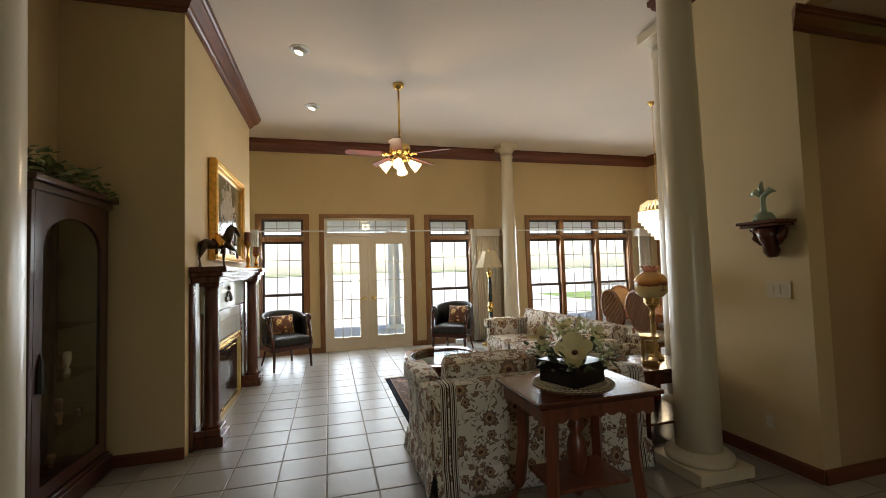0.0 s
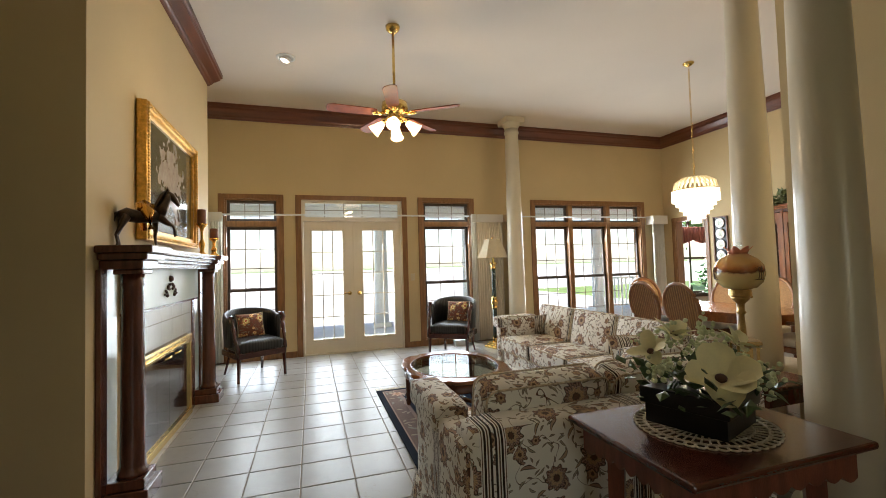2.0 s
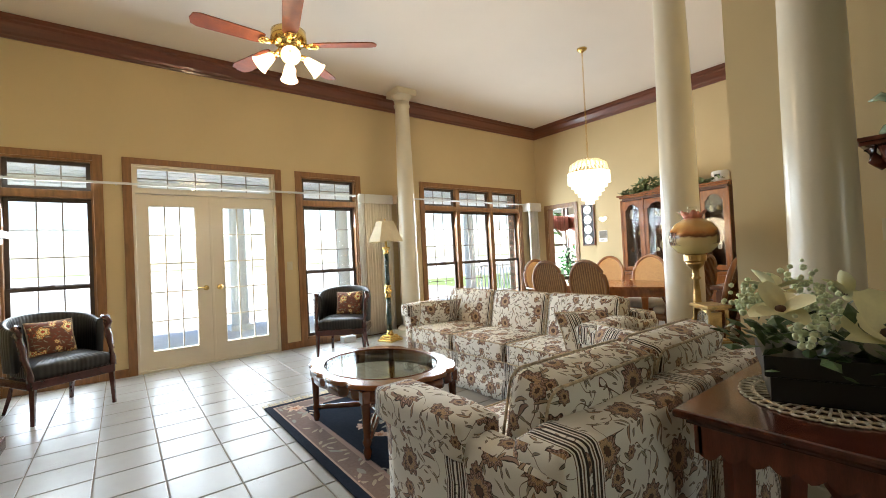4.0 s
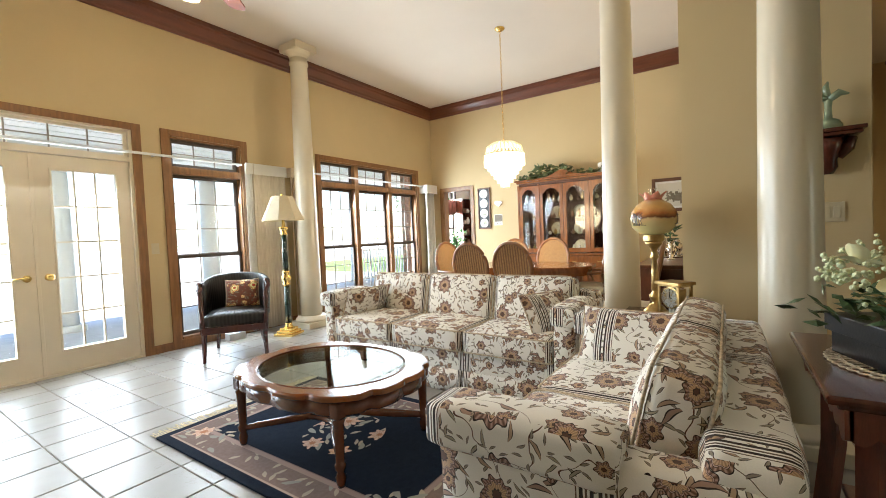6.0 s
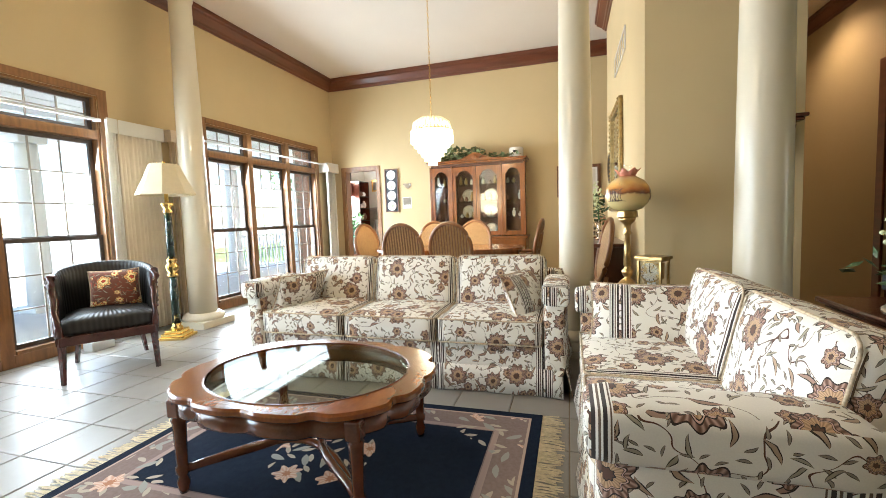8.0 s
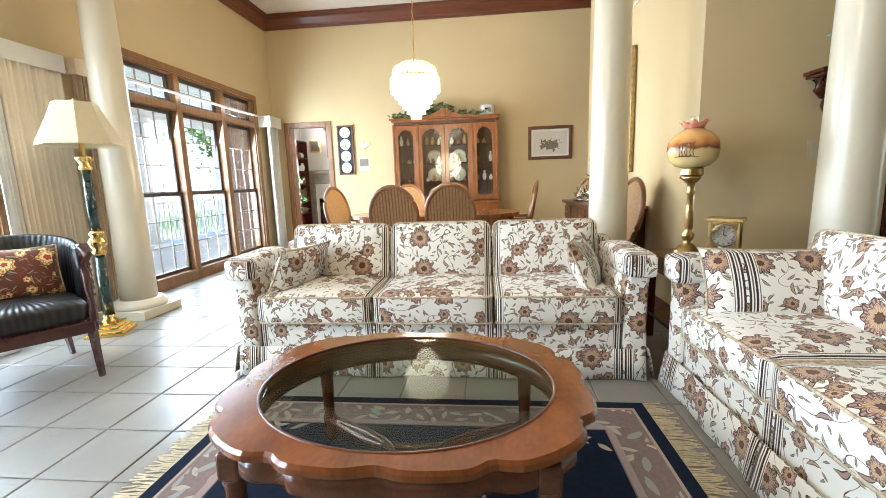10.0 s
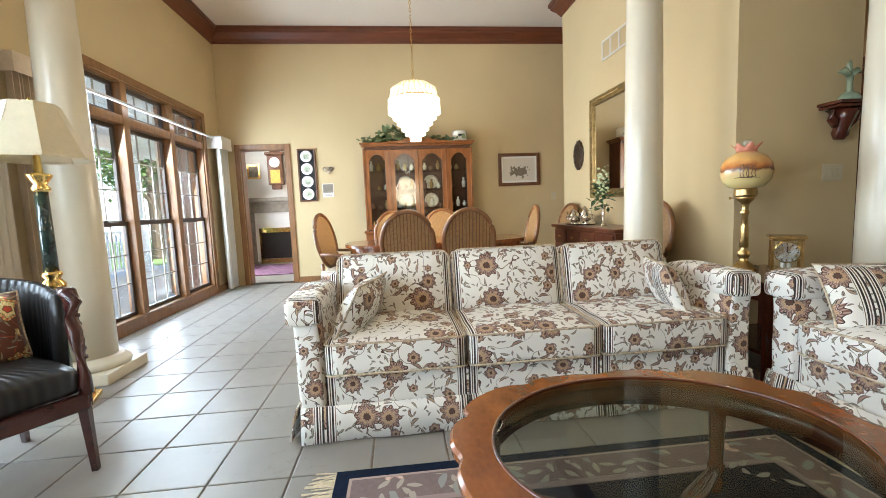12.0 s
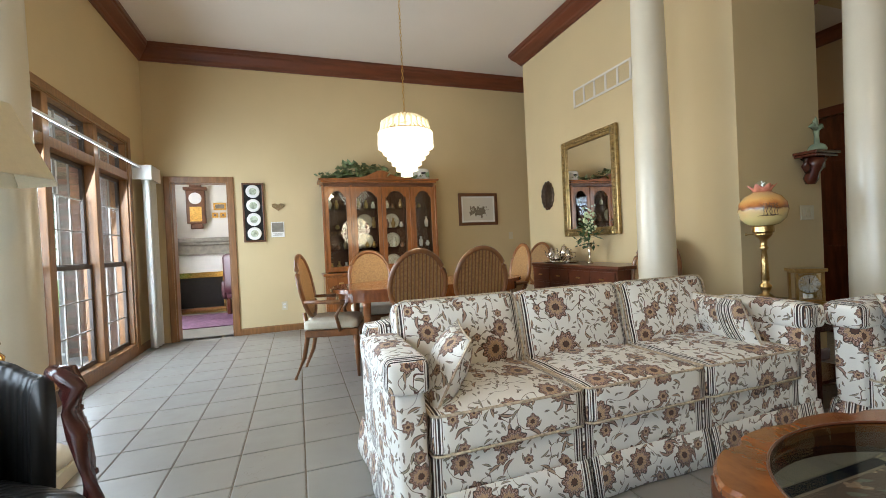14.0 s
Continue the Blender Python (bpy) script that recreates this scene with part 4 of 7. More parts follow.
def sofa(x, y, rz, width, depth, n, label, group, aw=0.165):
    """Front along local -y from y = 0; seats, back cushions, rolled arms and a pleated skirt."""
    s = thing("sofa" if n == 3 else "loveseat", x, y, 0, rz, label, "sofa", group)
    h = width / 2
    inner = width - 2 * aw
    cw = inner / n
    off = Matrix.Translation((cw / 2 if n == 2 else 0, 0, 0))

    def cloth(name, bm, along=0, shift=0.0, smooth=True):
        o = part(name, bm, CLOTH, s, smooth=smooth)
        fabric_uv(o, along)
        if shift:
            for d in o.data.uv_layers[0].data:
                d.uv.x += shift
        return o

    phase = 0.3415 if n == 3 else 0.0
    b = bmesh.new()
    box(b, -h + aw, h - aw, 0.045, depth - 0.2, 0.12, 0.30)
    cloth("base_front", b, 0, phase, False)
    b = turned(cushion(width - 0.02, 0.2, 0.60, 0.045, 0.01, 11, 1), pose(0, depth - 0.1, 0.40))
    cloth("back_frame", b, 0, phase)
    for sd in (-1, 1):
        b = turned(cushion(aw, depth - 0.04, 0.52, 0.035, 0.012, 9, 0), pose(sd * (h - aw / 2), depth / 2, 0.38))
        for v in b.verts:
            k = max(0, (v.co.z - 0.5) / 0.14)
            v.co.x += sd * 0.02 * k
        arm = cloth("arm", b, 1, 0.2)
        b = turned(cushion(aw + 0.035, depth * 0.62, 0.13, 0.03, 0.012, 9, 2), pose(sd * (h - aw / 2 + 0.012), depth * 0.3, 0.622))
        c = part("arm_cover", b, CLOTH, arm, smooth=True)
        fabric_uv(c, 1)
    for i in range(n):
        cx = -inner / 2 + cw * (i + 0.5)
        b = turned(cushion(cw - 0.006, depth - 0.25, 0.165, 0.03, 0.028), pose(cx, (depth - 0.25) / 2 + 0.012, 0.385))
        seat = cloth("seat_cushion", b, 0, phase)
        pb = bmesh.new()
        for z in (0.31, 0.458):
            ring(pb, outline_ring(cx - cw / 2 + 0.008, cx + cw / 2 - 0.008, 0.016, depth - 0.245, z, 0.03), 0.0055)
        part("piping", pb, PIPE, seat, smooth=True)
        b = turned(cushion(cw - 0.008, 0.17, 0.40, 0.05, 0.035, 10, 1), pose(cx, depth - 0.27, 0.615, -13))
        bk = cloth("back_cushion", b, 0, phase)
        pb = ring(bmesh.new(), [(px, 0.075, pz) for px, pz, _ in outline_ring(-cw / 2 + 0.012, cw / 2 - 0.012, -0.192, 0.192, 0, 0.05)], 0.005)
        ring(pb, [(px, -0.075, pz) for px, pz, _ in outline_ring(-cw / 2 + 0.012, cw / 2 - 0.012, -0.192, 0.192, 0, 0.05)], 0.005)
        part("piping", turned(pb, pose(cx, depth - 0.27, 0.615, -13)), PIPE, bk, smooth=True)
    # skirt: flat panels with a flare and an inverted pleat at each end
    def skirt(x0, x1, y0, y1):
        d = Vector((x1 - x0, y1 - y0, 0))
        L = d.length
        d.normalize()
        nrm = Vector((d.y, -d.x, 0))
        bm = bmesh.new()
        cols = []
        for i in range(25):
            t = i / 24
            e = min(t, 1 - t) * L
            curl = 0.014 * math.exp(-e * 14)
            wave = 0.005 * math.sin(t * L * 17)
            p = Vector((x0, y0, 0)) + d * (t * L)
            cols.append([bm.verts.new(p + nrm * (o + curl * o / 0.02 + wave * k) + Vector((0, 0, z))) for o, k, z in ((0.004, 0, 0.17), (0.012, 0.4, 0.12), (0.024, 1, 0.008))])
        for a, c in zip(cols, cols[1:]):
            for j in range(2):
                bm.faces.new((a[j], c[j], c[j + 1], a[j + 1]))
        solid(bm, 0.006)
        return cloth("skirt_panel", bm, 0 if abs(d.x) > 0.5 else 1, phase)
    edges = [-h + aw * 0 + 0.012] + [-inner / 2 + cw * i for i in range(1, n)] + [h - 0.012]
    for a, c in zip(edges, edges[1:]):
        skirt(a + 0.004, c - 0.004, 0.02, 0.02)
        skirt(c - 0.004, a + 0.004, depth - 0.0, depth - 0.0)
    skirt(h, h, 0.02, depth), skirt(-h, -h, depth, 0.02)
    return s


PIPE = material("cloth_piping", (0.55, 0.45, 0.32), 0.85, vary=0.45, scale=60)
main_sofa = sofa(2.595, 5.874, -90, 2.30, 0.88, 3, "three-seat sofa in cream floral striped cloth", "floral seating", 0.13)
love_sofa = sofa(1.81, 4.66, 180, 1.58, 0.88, 2, "two-seat loveseat in cream floral striped cloth", "floral seating", 0.14)


def pillow(x, y, z, rx, ry, rz, sx, sy, sz, mat, label, name="throw_pillow"):
    """A knife-edged pillow, plump in the middle and pinched at its corners."""
    bm = bmesh.new()
    n = 12
    grid = {}
    for side in (1, -1):
        for i in range(n + 1):
            for j in range(n + 1):
                u, v = 2 * i / n - 1, 2 * j / n - 1
                if side < 0 and (i in (0, n) or j in (0, n)):
                    grid[side, i, j] = grid[1, i, j]
                    continue
                pin = 1 - 0.06 * (u * u * (1 - v * v) + v * v * (1 - u * u))
                t = ((1 - u ** 2) * (1 - v ** 2)) ** 0.45
                grid[side, i, j] = bm.verts.new((u * sx / 2 * pin, side * sz / 2 * t, v * sy / 2 * pin))
        for i in range(n):
            for j in range(n):
                f = [grid[side, i, j], grid[side, i + 1, j], grid[side, i + 1, j + 1], grid[side, i, j + 1]]
                bm.faces.new(f if side > 0 else f[::-1])
    p = thing(name, x, y, z, 0, label, "pillow")
    p.matrix_basis = pose(x, y, z, rx, ry, rz)
    c = part("cover", bm, mat, p, smooth=True)
    fabric_uv(c, 0)
    for d in c.data.uv_layers[0].data:
        d.uv.x += 0.13
    ed = ring(bmesh.new(), [(u * sx / 2 * (1 - 0.06 * (1 - (v * v if abs(u) == 1 else u * u))), 0, v * sy / 2 * (1 - 0.06 * (1 - (v * v if abs(u) == 1 else u * u)))) for u, v in
                            [(-1 + 0.2 * i, -1) for i in range(10)] + [(1, -1 + 0.2 * i) for i in range(10)] + [(1 - 0.2 * i, 1) for i in range(10)] + [(-1, 1 - 0.2 * i) for i in range(10)]], 0.005)
    part("piping", ed, PIPE, p, smooth=True)
    return p


pillow(2.87, 6.73, 0.575, -28, 0, 165, 0.46, 0.33, 0.16, CLOTH, "small floral cushion leaning on the sofa arm")
pillow(2.94, 4.99, 0.575, -24, 0, -18, 0.48, 0.33, 0.15, CLOTH, "small striped floral cushion leaning on the sofa arm")
pillow(2.335, 4.32, 0.585, -26, 0, -96, 0.56, 0.34, 0.16, CLOTH, "small floral cushion leaning on the loveseat arm")

# ---- rug ----
def rug_material():
    k = Nodes("navy_floral_rug")
    g = k.n.new("ShaderNodeTexCoord").outputs["Object"]
    x, y, _ = k.split(g)
    HX, HY = 0.615, 0.985
    ex = k.math('SUBTRACT', HX, k.math('ABSOLUTE', x))
    ey = k.math('SUBTRACT', HY, k.math('ABSOLUTE', y))
    e = k.math('MINIMUM', ex, ey)
    navy = k.mix(k.noise(g, 40, 2).outputs[0], (0.006, 0.010, 0.022), (0.014, 0.022, 0.042))
    taupe = k.mix(k.noise(g, 60, 2).outputs[0], (0.17, 0.125, 0.115), (0.26, 0.20, 0.19))
    col = k.mix(k.math('MULTIPLY', k.math('GREATER_THAN', e, 0.055), k.math('LESS_THAN', e, 0.235)), navy, taupe)
    col = k.mix(k.math('LESS_THAN', k.math('ABSOLUTE', k.math('SUBTRACT', e, 0.062)), 0.006), col, (0.42, 0.33, 0.28))
    col = k.mix(k.math('LESS_THAN', k.math('ABSOLUTE', k.math('SUBTRACT', e, 0.215)), 0.014), col, (0.34, 0.26, 0.24))
    p = k.vec('ADD', g, k.vec('SCALE', k.vec('SUBTRACT', k.noise(g, 10, 2).outputs["Color"], (0.5, 0.5, 0.5))))
    p.node.inputs[1].links[0].from_node.inputs["Scale"].default_value = 0.03
    dx, dy = k.math('ABSOLUTE', x), k.math('ABSOLUTE', y)
    spray = k.math('LESS_THAN', k.math('ADD', k.math('DIVIDE', ex, 0.42), k.math('DIVIDE', ey, 0.5)), 1.45)
    mid = k.math('LESS_THAN', k.math('ADD', k.math('MULTIPLY', x, x), k.math('MULTIPLY', y, y)), 0.06)
    band = k.math('MULTIPLY', k.math('GREATER_THAN', e, 0.08), k.math('LESS_THAN', e, 0.20))
    zone = k.math('MAXIMUM', k.math('MAXIMUM', spray, mid), band)
    zone = k.math('MULTIPLY', zone, k.math('GREATER_THAN', e, 0.08))
    flat = k.n.new("ShaderNodeCombineXYZ")
    px, py, _ = k.split(p)
    k.put(flat.inputs[0], px), k.put(flat.inputs[1], py)
    p2 = flat.outputs[0]
    for size, length, width, low, tint in ((13, 0.035, 0.012, 0.3, (0.42, 0.37, 0.30)), (9, 0.05, 0.016, 0.45, (0.30, 0.31, 0.28))):
        v = k.cells(p2, size, 0.9)
        d = k.vec('SUBTRACT', p2, v.outputs["Position"])
        cr, cg, cb = k.split(v.outputs["Color"])
        rot = k.n.new("ShaderNodeVectorRotate")
        rot.rotation_type = 'Z_AXIS'
        k.put(rot.inputs["Vector"], d), k.put(rot.inputs["Angle"], k.math('MULTIPLY', cr, 6.28))
        rx, ry, _ = k.split(rot.outputs[0])
        a = k.math('DIVIDE', rx, length)
        on = k.math('LESS_THAN', k.math('ABSOLUTE', ry), k.math('MULTIPLY', k.math('SUBTRACT', 1.0, k.math('MULTIPLY', a, a)), width))
        col = k.mix(k.math('MULTIPLY', k.math('MULTIPLY', on, zone), k.math('GREATER_THAN', cb, low)), col, tint)
    v = k.cells(p2, 4.2, 0.6)
    d = k.vec('SUBTRACT', p2, v.outputs["Position"])
    fx, fy, _ = k.split(d)
    th = k.math('ARCTAN2', fy, fx)
    r = k.math('DIVIDE', k.vec('LENGTH', d), k.math('MULTIPLY_ADD', k.math('COSINE', k.math('MULTIPLY', th, 7.0)), 0.012, 0.055))
    pet = k.mix(k.math('MULTIPLY_ADD', k.math('COSINE', k.math('MULTIPLY', th, 14.0)), 0.4, 0.5), (0.50, 0.30, 0.22), (0.66, 0.52, 0.42))
    pet = k.mix(k.math('LESS_THAN', r, 0.35), pet, (0.40, 0.20, 0.12))
    fz = k.math('MAXIMUM', k.math('LESS_THAN', k.math('ADD', k.math('DIVIDE', ex, 0.42), k.math('DIVIDE', ey, 0.5)), 1.0), mid)
    col = k.mix(k.math('MULTIPLY', k.math('MULTIPLY', k.math('LESS_THAN', r, 1.0), fz), k.math('GREATER_THAN', e, 0.07)), col, pet)
    k.l.new(col, k.b.inputs["Base Color"])
    k.b.inputs["Roughness"].default_value = 1.0
    k.b.inputs["Specular IOR Level"].default_value = 0.1
    k.bump(k.noise(g, 350, 2).outputs[0], 0.6, 0.003)
    return k.m


rug = thing("rug", 1.725, 5.83, 0.0, 0, "navy rug with taupe floral border under the coffee table", "rug")
part("woven_field", boxes((-0.615, 0.615, -0.985, 0.985, 0.001, 0.014), bevel=0.004), rug_material(), rug)
FRINGE = material("cream_cotton_fringe", (0.62, 0.53, 0.36), 0.9, vary=0.25, scale=40)
for sd in (-1, 1):
    bm = bmesh.new()
    rr = random.Random(sd)
    for i in range(125):
        x0 = -0.61 + 1.22 * i / 124
        l = rr.uniform(0.075, 0.12)
        x1 = x0 + rr.gauss(0, 0.012)
        tube(bm, [(x0, sd * 0.98, 0.009), ((x0 + x1) / 2 + rr.gauss(0, 0.004), sd * (0.985 + l * 0.5), 0.007), (x1, sd * (0.985 + l), 0.004)], 0.0032, 4)
    tagged(part("fringe", bm, FRINGE, rug, "knotted cream fringe"), kind="stuff")

# ---- coffee table ----
ct = thing("coffee_table", 1.66, 5.835, 0.014, 0, "cherry coffee table with an oval smoked glass top", "coffee table")
CTX, CTY = 0.44, 0.575


def scallop(k=1.0, n=160):
    pts = []
    for i in range(n):
        a = 2 * math.pi * i / n
        c, s = math.cos(a), math.sin(a)
        r = (abs(c) ** 2.6 + abs(s) ** 2.6) ** (-1 / 2.6)
        lobe = 1 + 0.020 * math.cos(4 * (a)) * 0 - 0.055 * math.exp(-((abs(abs(math.degrees(math.atan2(abs(s), abs(c))) - 45)) - 17) / 4) ** 2)
        lobe -= 0.04 * math.exp(-(math.degrees(math.asin(min(1, abs(s)))) / 5) ** 2) + 0.03 * math.exp(-(math.degrees(math.asin(min(1, abs(c)))) / 5) ** 2)
        pts.append((CTX * k * r * c * lobe, CTY * k * r * s * lobe))
    return pts


def annulus(bm, rows, hole):
    """A rim between stacked outlines and an oval hole: rows of (outline, z)."""
    n = len(rows[0][0])
    rings = [[bm.verts.new((x, y, z)) for x, y in o] for o, z in rows]
    top = [bm.verts.new((hole[0] * math.cos(2 * math.pi * i / n), hole[1] * math.sin(2 * math.pi * i / n), rows[-1][1])) for i in range(n)]
    low = [bm.verts.new((hole[0] * math.cos(2 * math.pi * i / n), hole[1] * math.sin(2 * math.pi * i / n), rows[0][1])) for i in range(n)]
    seq = rings + [top, low, rings[0]]
    for a, b in zip(seq, seq[1:]):
        for i in range(n):
            bm.faces.new((a[i], a[(i + 1) % n], b[(i + 1) % n], b[i]))
    return bm


TOPWOOD = material("burl_cherry_top", (0.20, 0.058, 0.011), 0.2, vary=0.35, scale=6, bump=0.04, coat=0.5, stretch=(1, 1.8, 1), fine=45)
part("tabletop", annulus(bmesh.new(), [(scallop(0.985), 0.405), (scallop(1.0), 0.412), (scallop(1.0), 0.428), (scallop(0.985), 0.438)], (0.375, 0.465)), TOPWOOD, ct)
part("apron", annulus(bmesh.new(), [(scallop(0.945), 0.335), (scallop(0.96), 0.345), (scallop(0.95), 0.405)], (0.385, 0.475)), CHERRYDARK := material("dark_cherry", (0.105, 0.030, 0.012), 0.22, vary=0.35, scale=8, coat=0.5), ct, smooth=True)
bm = bmesh.new()
lathe(bm, [(0.378, 0.424), (0.379, 0.430), (0.362, 0.436)], 72, sy=0.465 / 0.375)
part("glass_top", bm, DARKGLASS, ct, "bevelled smoked glass")
bm = ring(bmesh.new(), [(0.375 * math.cos(a), 0.465 * math.sin(a), 0.437) for a in [2 * math.pi * i / 72 for i in range(72)]], 0.005)
part("bead", bm, CHERRYDARK, ct, smooth=True)
LEGS = [(sx * 0.325, sy * 0.405) for sx in (-1, 1) for sy in (-1, 1)]
for lx, ly in LEGS:
    b = bmesh.new()
    lathe(b, [(0.016, 0.0), (0.022, 0.02), (0.026, 0.05), (0.018, 0.075), (0.026, 0.085), (0.028, 0.11), (0.02, 0.12), (0.022, 0.14), (0.027, 0.3), (0.031, 0.315), (0.024, 0.325), (0.03, 0.335)], 14, at=(lx, ly, 0))
    leg = part("leg", b, CHERRYDARK, ct, smooth=True)
    part("carved_block", boxes((lx - 0.03, lx + 0.03, ly - 0.03, ly + 0.03, 0.325, 0.402), bevel=0.008), CHERRYDARK, leg)
for s in (-1, 1):
    b = bmesh.new()
    arc = []
    for i in range(13):
        t = i / 12
        arc.append((-0.325 + 0.65 * t, s * (0.405 - 0.34 * math.sin(math.pi * t) ** 1.2), 0.095 + 0.05 * math.sin(math.pi * t)))
    tube(b, arc, 0.019, 8)
    part("stretcher", b, CHERRYDARK, ct, smooth=True)
    b = bmesh.new()
    tube(b, [(s * (0.325 - 0.25 * math.sin(math.pi * t)), -0.405 + 0.81 * t, 0.095 + 0.045 * math.sin(math.pi * t)) for t in [i / 12 for i in range(13)]], 0.017, 8)
    part("stretcher", b, CHERRYDARK, ct, smooth=True)

# ---- black barrel chairs ----
def channel_leather():
    k = Nodes("channelled_black_leather")
    g = k.n.new("ShaderNodeTexCoord").outputs["Object"]
    x, y, _ = k.split(g)
    st = k.math('SINE', k.math('MULTIPLY', k.math('ARCTAN2', y, x), 62.0))
    k.l.new(k.mix(k.math('MULTIPLY_ADD', st, 0.5, 0.5), (0.010, 0.010, 0.010), (0.026, 0.025, 0.024)), k.b.inputs["Base Color"])
    k.b.inputs["Roughness"].default_value = 0.36
    k.bump(st, 0.35, 0.003)
    return k.m


CHANNEL = channel_leather()
CHAIRWOOD = material("dark_red_chair_wood", (0.055, 0.014, 0.012), 0.22, vary=0.35, scale=14, coat=0.5)


def barrel_chair(x, y, rz):
    c = thing("armchair", x, y, 0, rz, "black leather barrel armchair with carved dark wooden arms", "chair", "black armchairs")
    bm = bmesh.new()
    cols = []
    for i in range(29):
        a = radians(-22 + 224 * i / 28)
        back = max(0, math.sin(a))
        zt = 0.76 + 0.085 * back ** 0.7
        rx, ry = 0.33, 0.31
        p = lambda k, z: bm.verts.new((rx * k * math.cos(a), ry * k * math.sin(a) + (0.0 if a > 0 and a < math.pi else 0.0), z))
        lean = 1 + 0.05 * back
        cols.append([p(0.84, 0.42), p(0.86 * lean, zt - 0.05), p(0.90 * lean, zt - 0.008), p(0.97 * lean, zt), p(1.02 * lean, zt - 0.02), p(1.03 * lean, zt - 0.09), p(0.99, 0.40)])
    for a, b in zip(cols, cols[1:]):
        for j in range(6):
            bm.faces.new((a[j], b[j], b[j + 1], a[j + 1]))
        bm.faces.new((a[6], b[6], b[0], a[0]))
    bm.faces.new(cols[0]), bm.faces.new(cols[-1][::-1])
    part("backrest", bm, CHANNEL, c, smooth=True)
    bm = cushion(0.56, 0.56, 0.13, 0.04, 0.03)
    for v in bm.verts:
        if v.co.y > 0:
            v.co.x *= 1 - 0.5 * (v.co.y / 0.28) ** 2 * 0.45
    part("seat", turned(bm, pose(0, -0.03, 0.405)), CHANNEL, c, smooth=True)
    part("seat_rail", boxes((-0.29, 0.29, -0.33, -0.29, 0.28, 0.35), (-0.31, -0.27, -0.3, 0.2, 0.28, 0.35), (0.27, 0.31, -0.3, 0.2, 0.28, 0.35), (-0.22, 0.22, 0.2, 0.24, 0.28, 0.35), bevel=0.008), CHAIRWOOD, c)
    for s in (-1, 1):
        b = tube(bmesh.new(), [(s * 0.30, -0.12, 0.775), (s * 0.315, -0.165, 0.765), (s * 0.318, -0.185, 0.72), (s * 0.305, -0.195, 0.66), (s * 0.300, -0.225, 0.6), (s * 0.300, -0.25, 0.52), (s * 0.29, -0.285, 0.42), (s * 0.285, -0.305, 0.34)],
                 [0.018, 0.032, 0.034, 0.024, 0.028, 0.022, 0.026, 0.028], 10)
        arm = part("arm_support", b, CHAIRWOOD, c, "carved dark wood", smooth=True)
        rb = bmesh.new()
        for i in range(7):
            bmesh.ops.create_icosphere(rb, subdivisions=1, radius=0.014, matrix=Matrix.Translation((s * (0.325 - 0.002 * i), -0.185 - 0.012 * i, 0.70 - 0.035 * i)))
        part("carving", rb, CHAIRWOOD, arm, smooth=True)
        b = tube(bmesh.new(), [(s * 0.275, -0.30, 0.30), (s * 0.28, -0.305, 0.15), (s * 0.285, -0.31, 0.0)], [0.026, 0.021, 0.017], 4)
        part("leg", b, CHAIRWOOD, c)
        b = tube(bmesh.new(), [(s * 0.21, 0.21, 0.30), (s * 0.22, 0.25, 0.15), (s * 0.24, 0.31, 0.0)], [0.024, 0.02, 0.016], 4)
        part("leg", b, CHAIRWOOD, c)
    return c


barrel_chair(-0.26, 8.20, 28)
barrel_chair(2.50, 8.29, -35)
pillow(-0.29, 8.26, 0.62, -16, 0, 28, 0.34, 0.32, 0.14, POPPY, "bright orange floral cushion in the armchair")
pillow(2.585, 8.31, 0.62, -16, 0, -35, 0.34, 0.32, 0.14, POPPY, "bright orange floral cushion in the armchair")

# ---- fireplace ----
fp = thing("fireplace", -0.69, 6.26, 0, 0, "mahogany columned fireplace with white tile and brass doors", "fireplace")
FPW = material("fireplace_mahogany", (0.10, 0.030, 0.015), 0.25, vary=0.4, scale=8, coat=0.4, stretch=(4, 4, 0.5))
FTILE = material("white_fireplace_tile", (0.55, 0.55, 0.49), 0.2, vary=0.05, scale=5, coat=0.2)
PANELW = material("pale_green_white_panel", (0.40, 0.42, 0.31), 0.25, vary=0.04, scale=5, coat=0.4)
part("mantel_shelf", boxes((0.002, 0.24, -1.13, 1.13, 1.455, 1.495), (0.002, 0.215, -1.11, 1.11, 1.425, 1.455), (0.002, 0.19, -1.09, 1.09, 1.40, 1.425), (0.002, 0.165, -1.07, 1.07, 1.365, 1.40), bevel=0.006), FPW, fp)
for s in (-1, 1):
    y = s * 0.98
    cap = part("capital", boxes((0.002, 0.285, y - 0.19, y + 0.19, 1.455, 1.499), (0.002, 0.25, y - 0.16, y + 0.16, 1.415, 1.455), (0.002, 0.22, y - 0.135, y + 0.135, 1.36, 1.415), (0.05, 0.205, y - 0.085, y + 0.085, 1.33, 1.36), bevel=0.008), FPW, fp)
    b = bmesh.new()
    lathe(b, [(0.078, 0.14), (0.082, 0.16), (0.07, 0.175), (0.066, 0.2), (0.062, 0.7), (0.055, 1.25), (0.062, 1.27), (0.056, 1.285), (0.06, 1.33)], 24, at=(0.125, y, 0))
    part("column", b, FPW, fp, smooth=True)
    part("plinth", boxes((0.002, 0.24, y - 0.13, y + 0.13, 0, 0.085), (0.01, 0.215, y - 0.105, y + 0.105, 0.085, 0.14), bevel=0.006), FPW, fp)
    part("pilaster", boxes((0.002, 0.035, y - s * 0.21 - 0.05, y - s * 0.21 + 0.05, 0, 1.12), (0.002, 0.03, y + s * 0.13 - 0.04, y + s * 0.13 + 0.04, 0, 1.36), bevel=0.004), FPW, fp)
    part("side_mirror_panel", boxes((0.002, 0.012, y - 0.15, y + 0.085, 0.0, 1.36)), PANELW, fp)
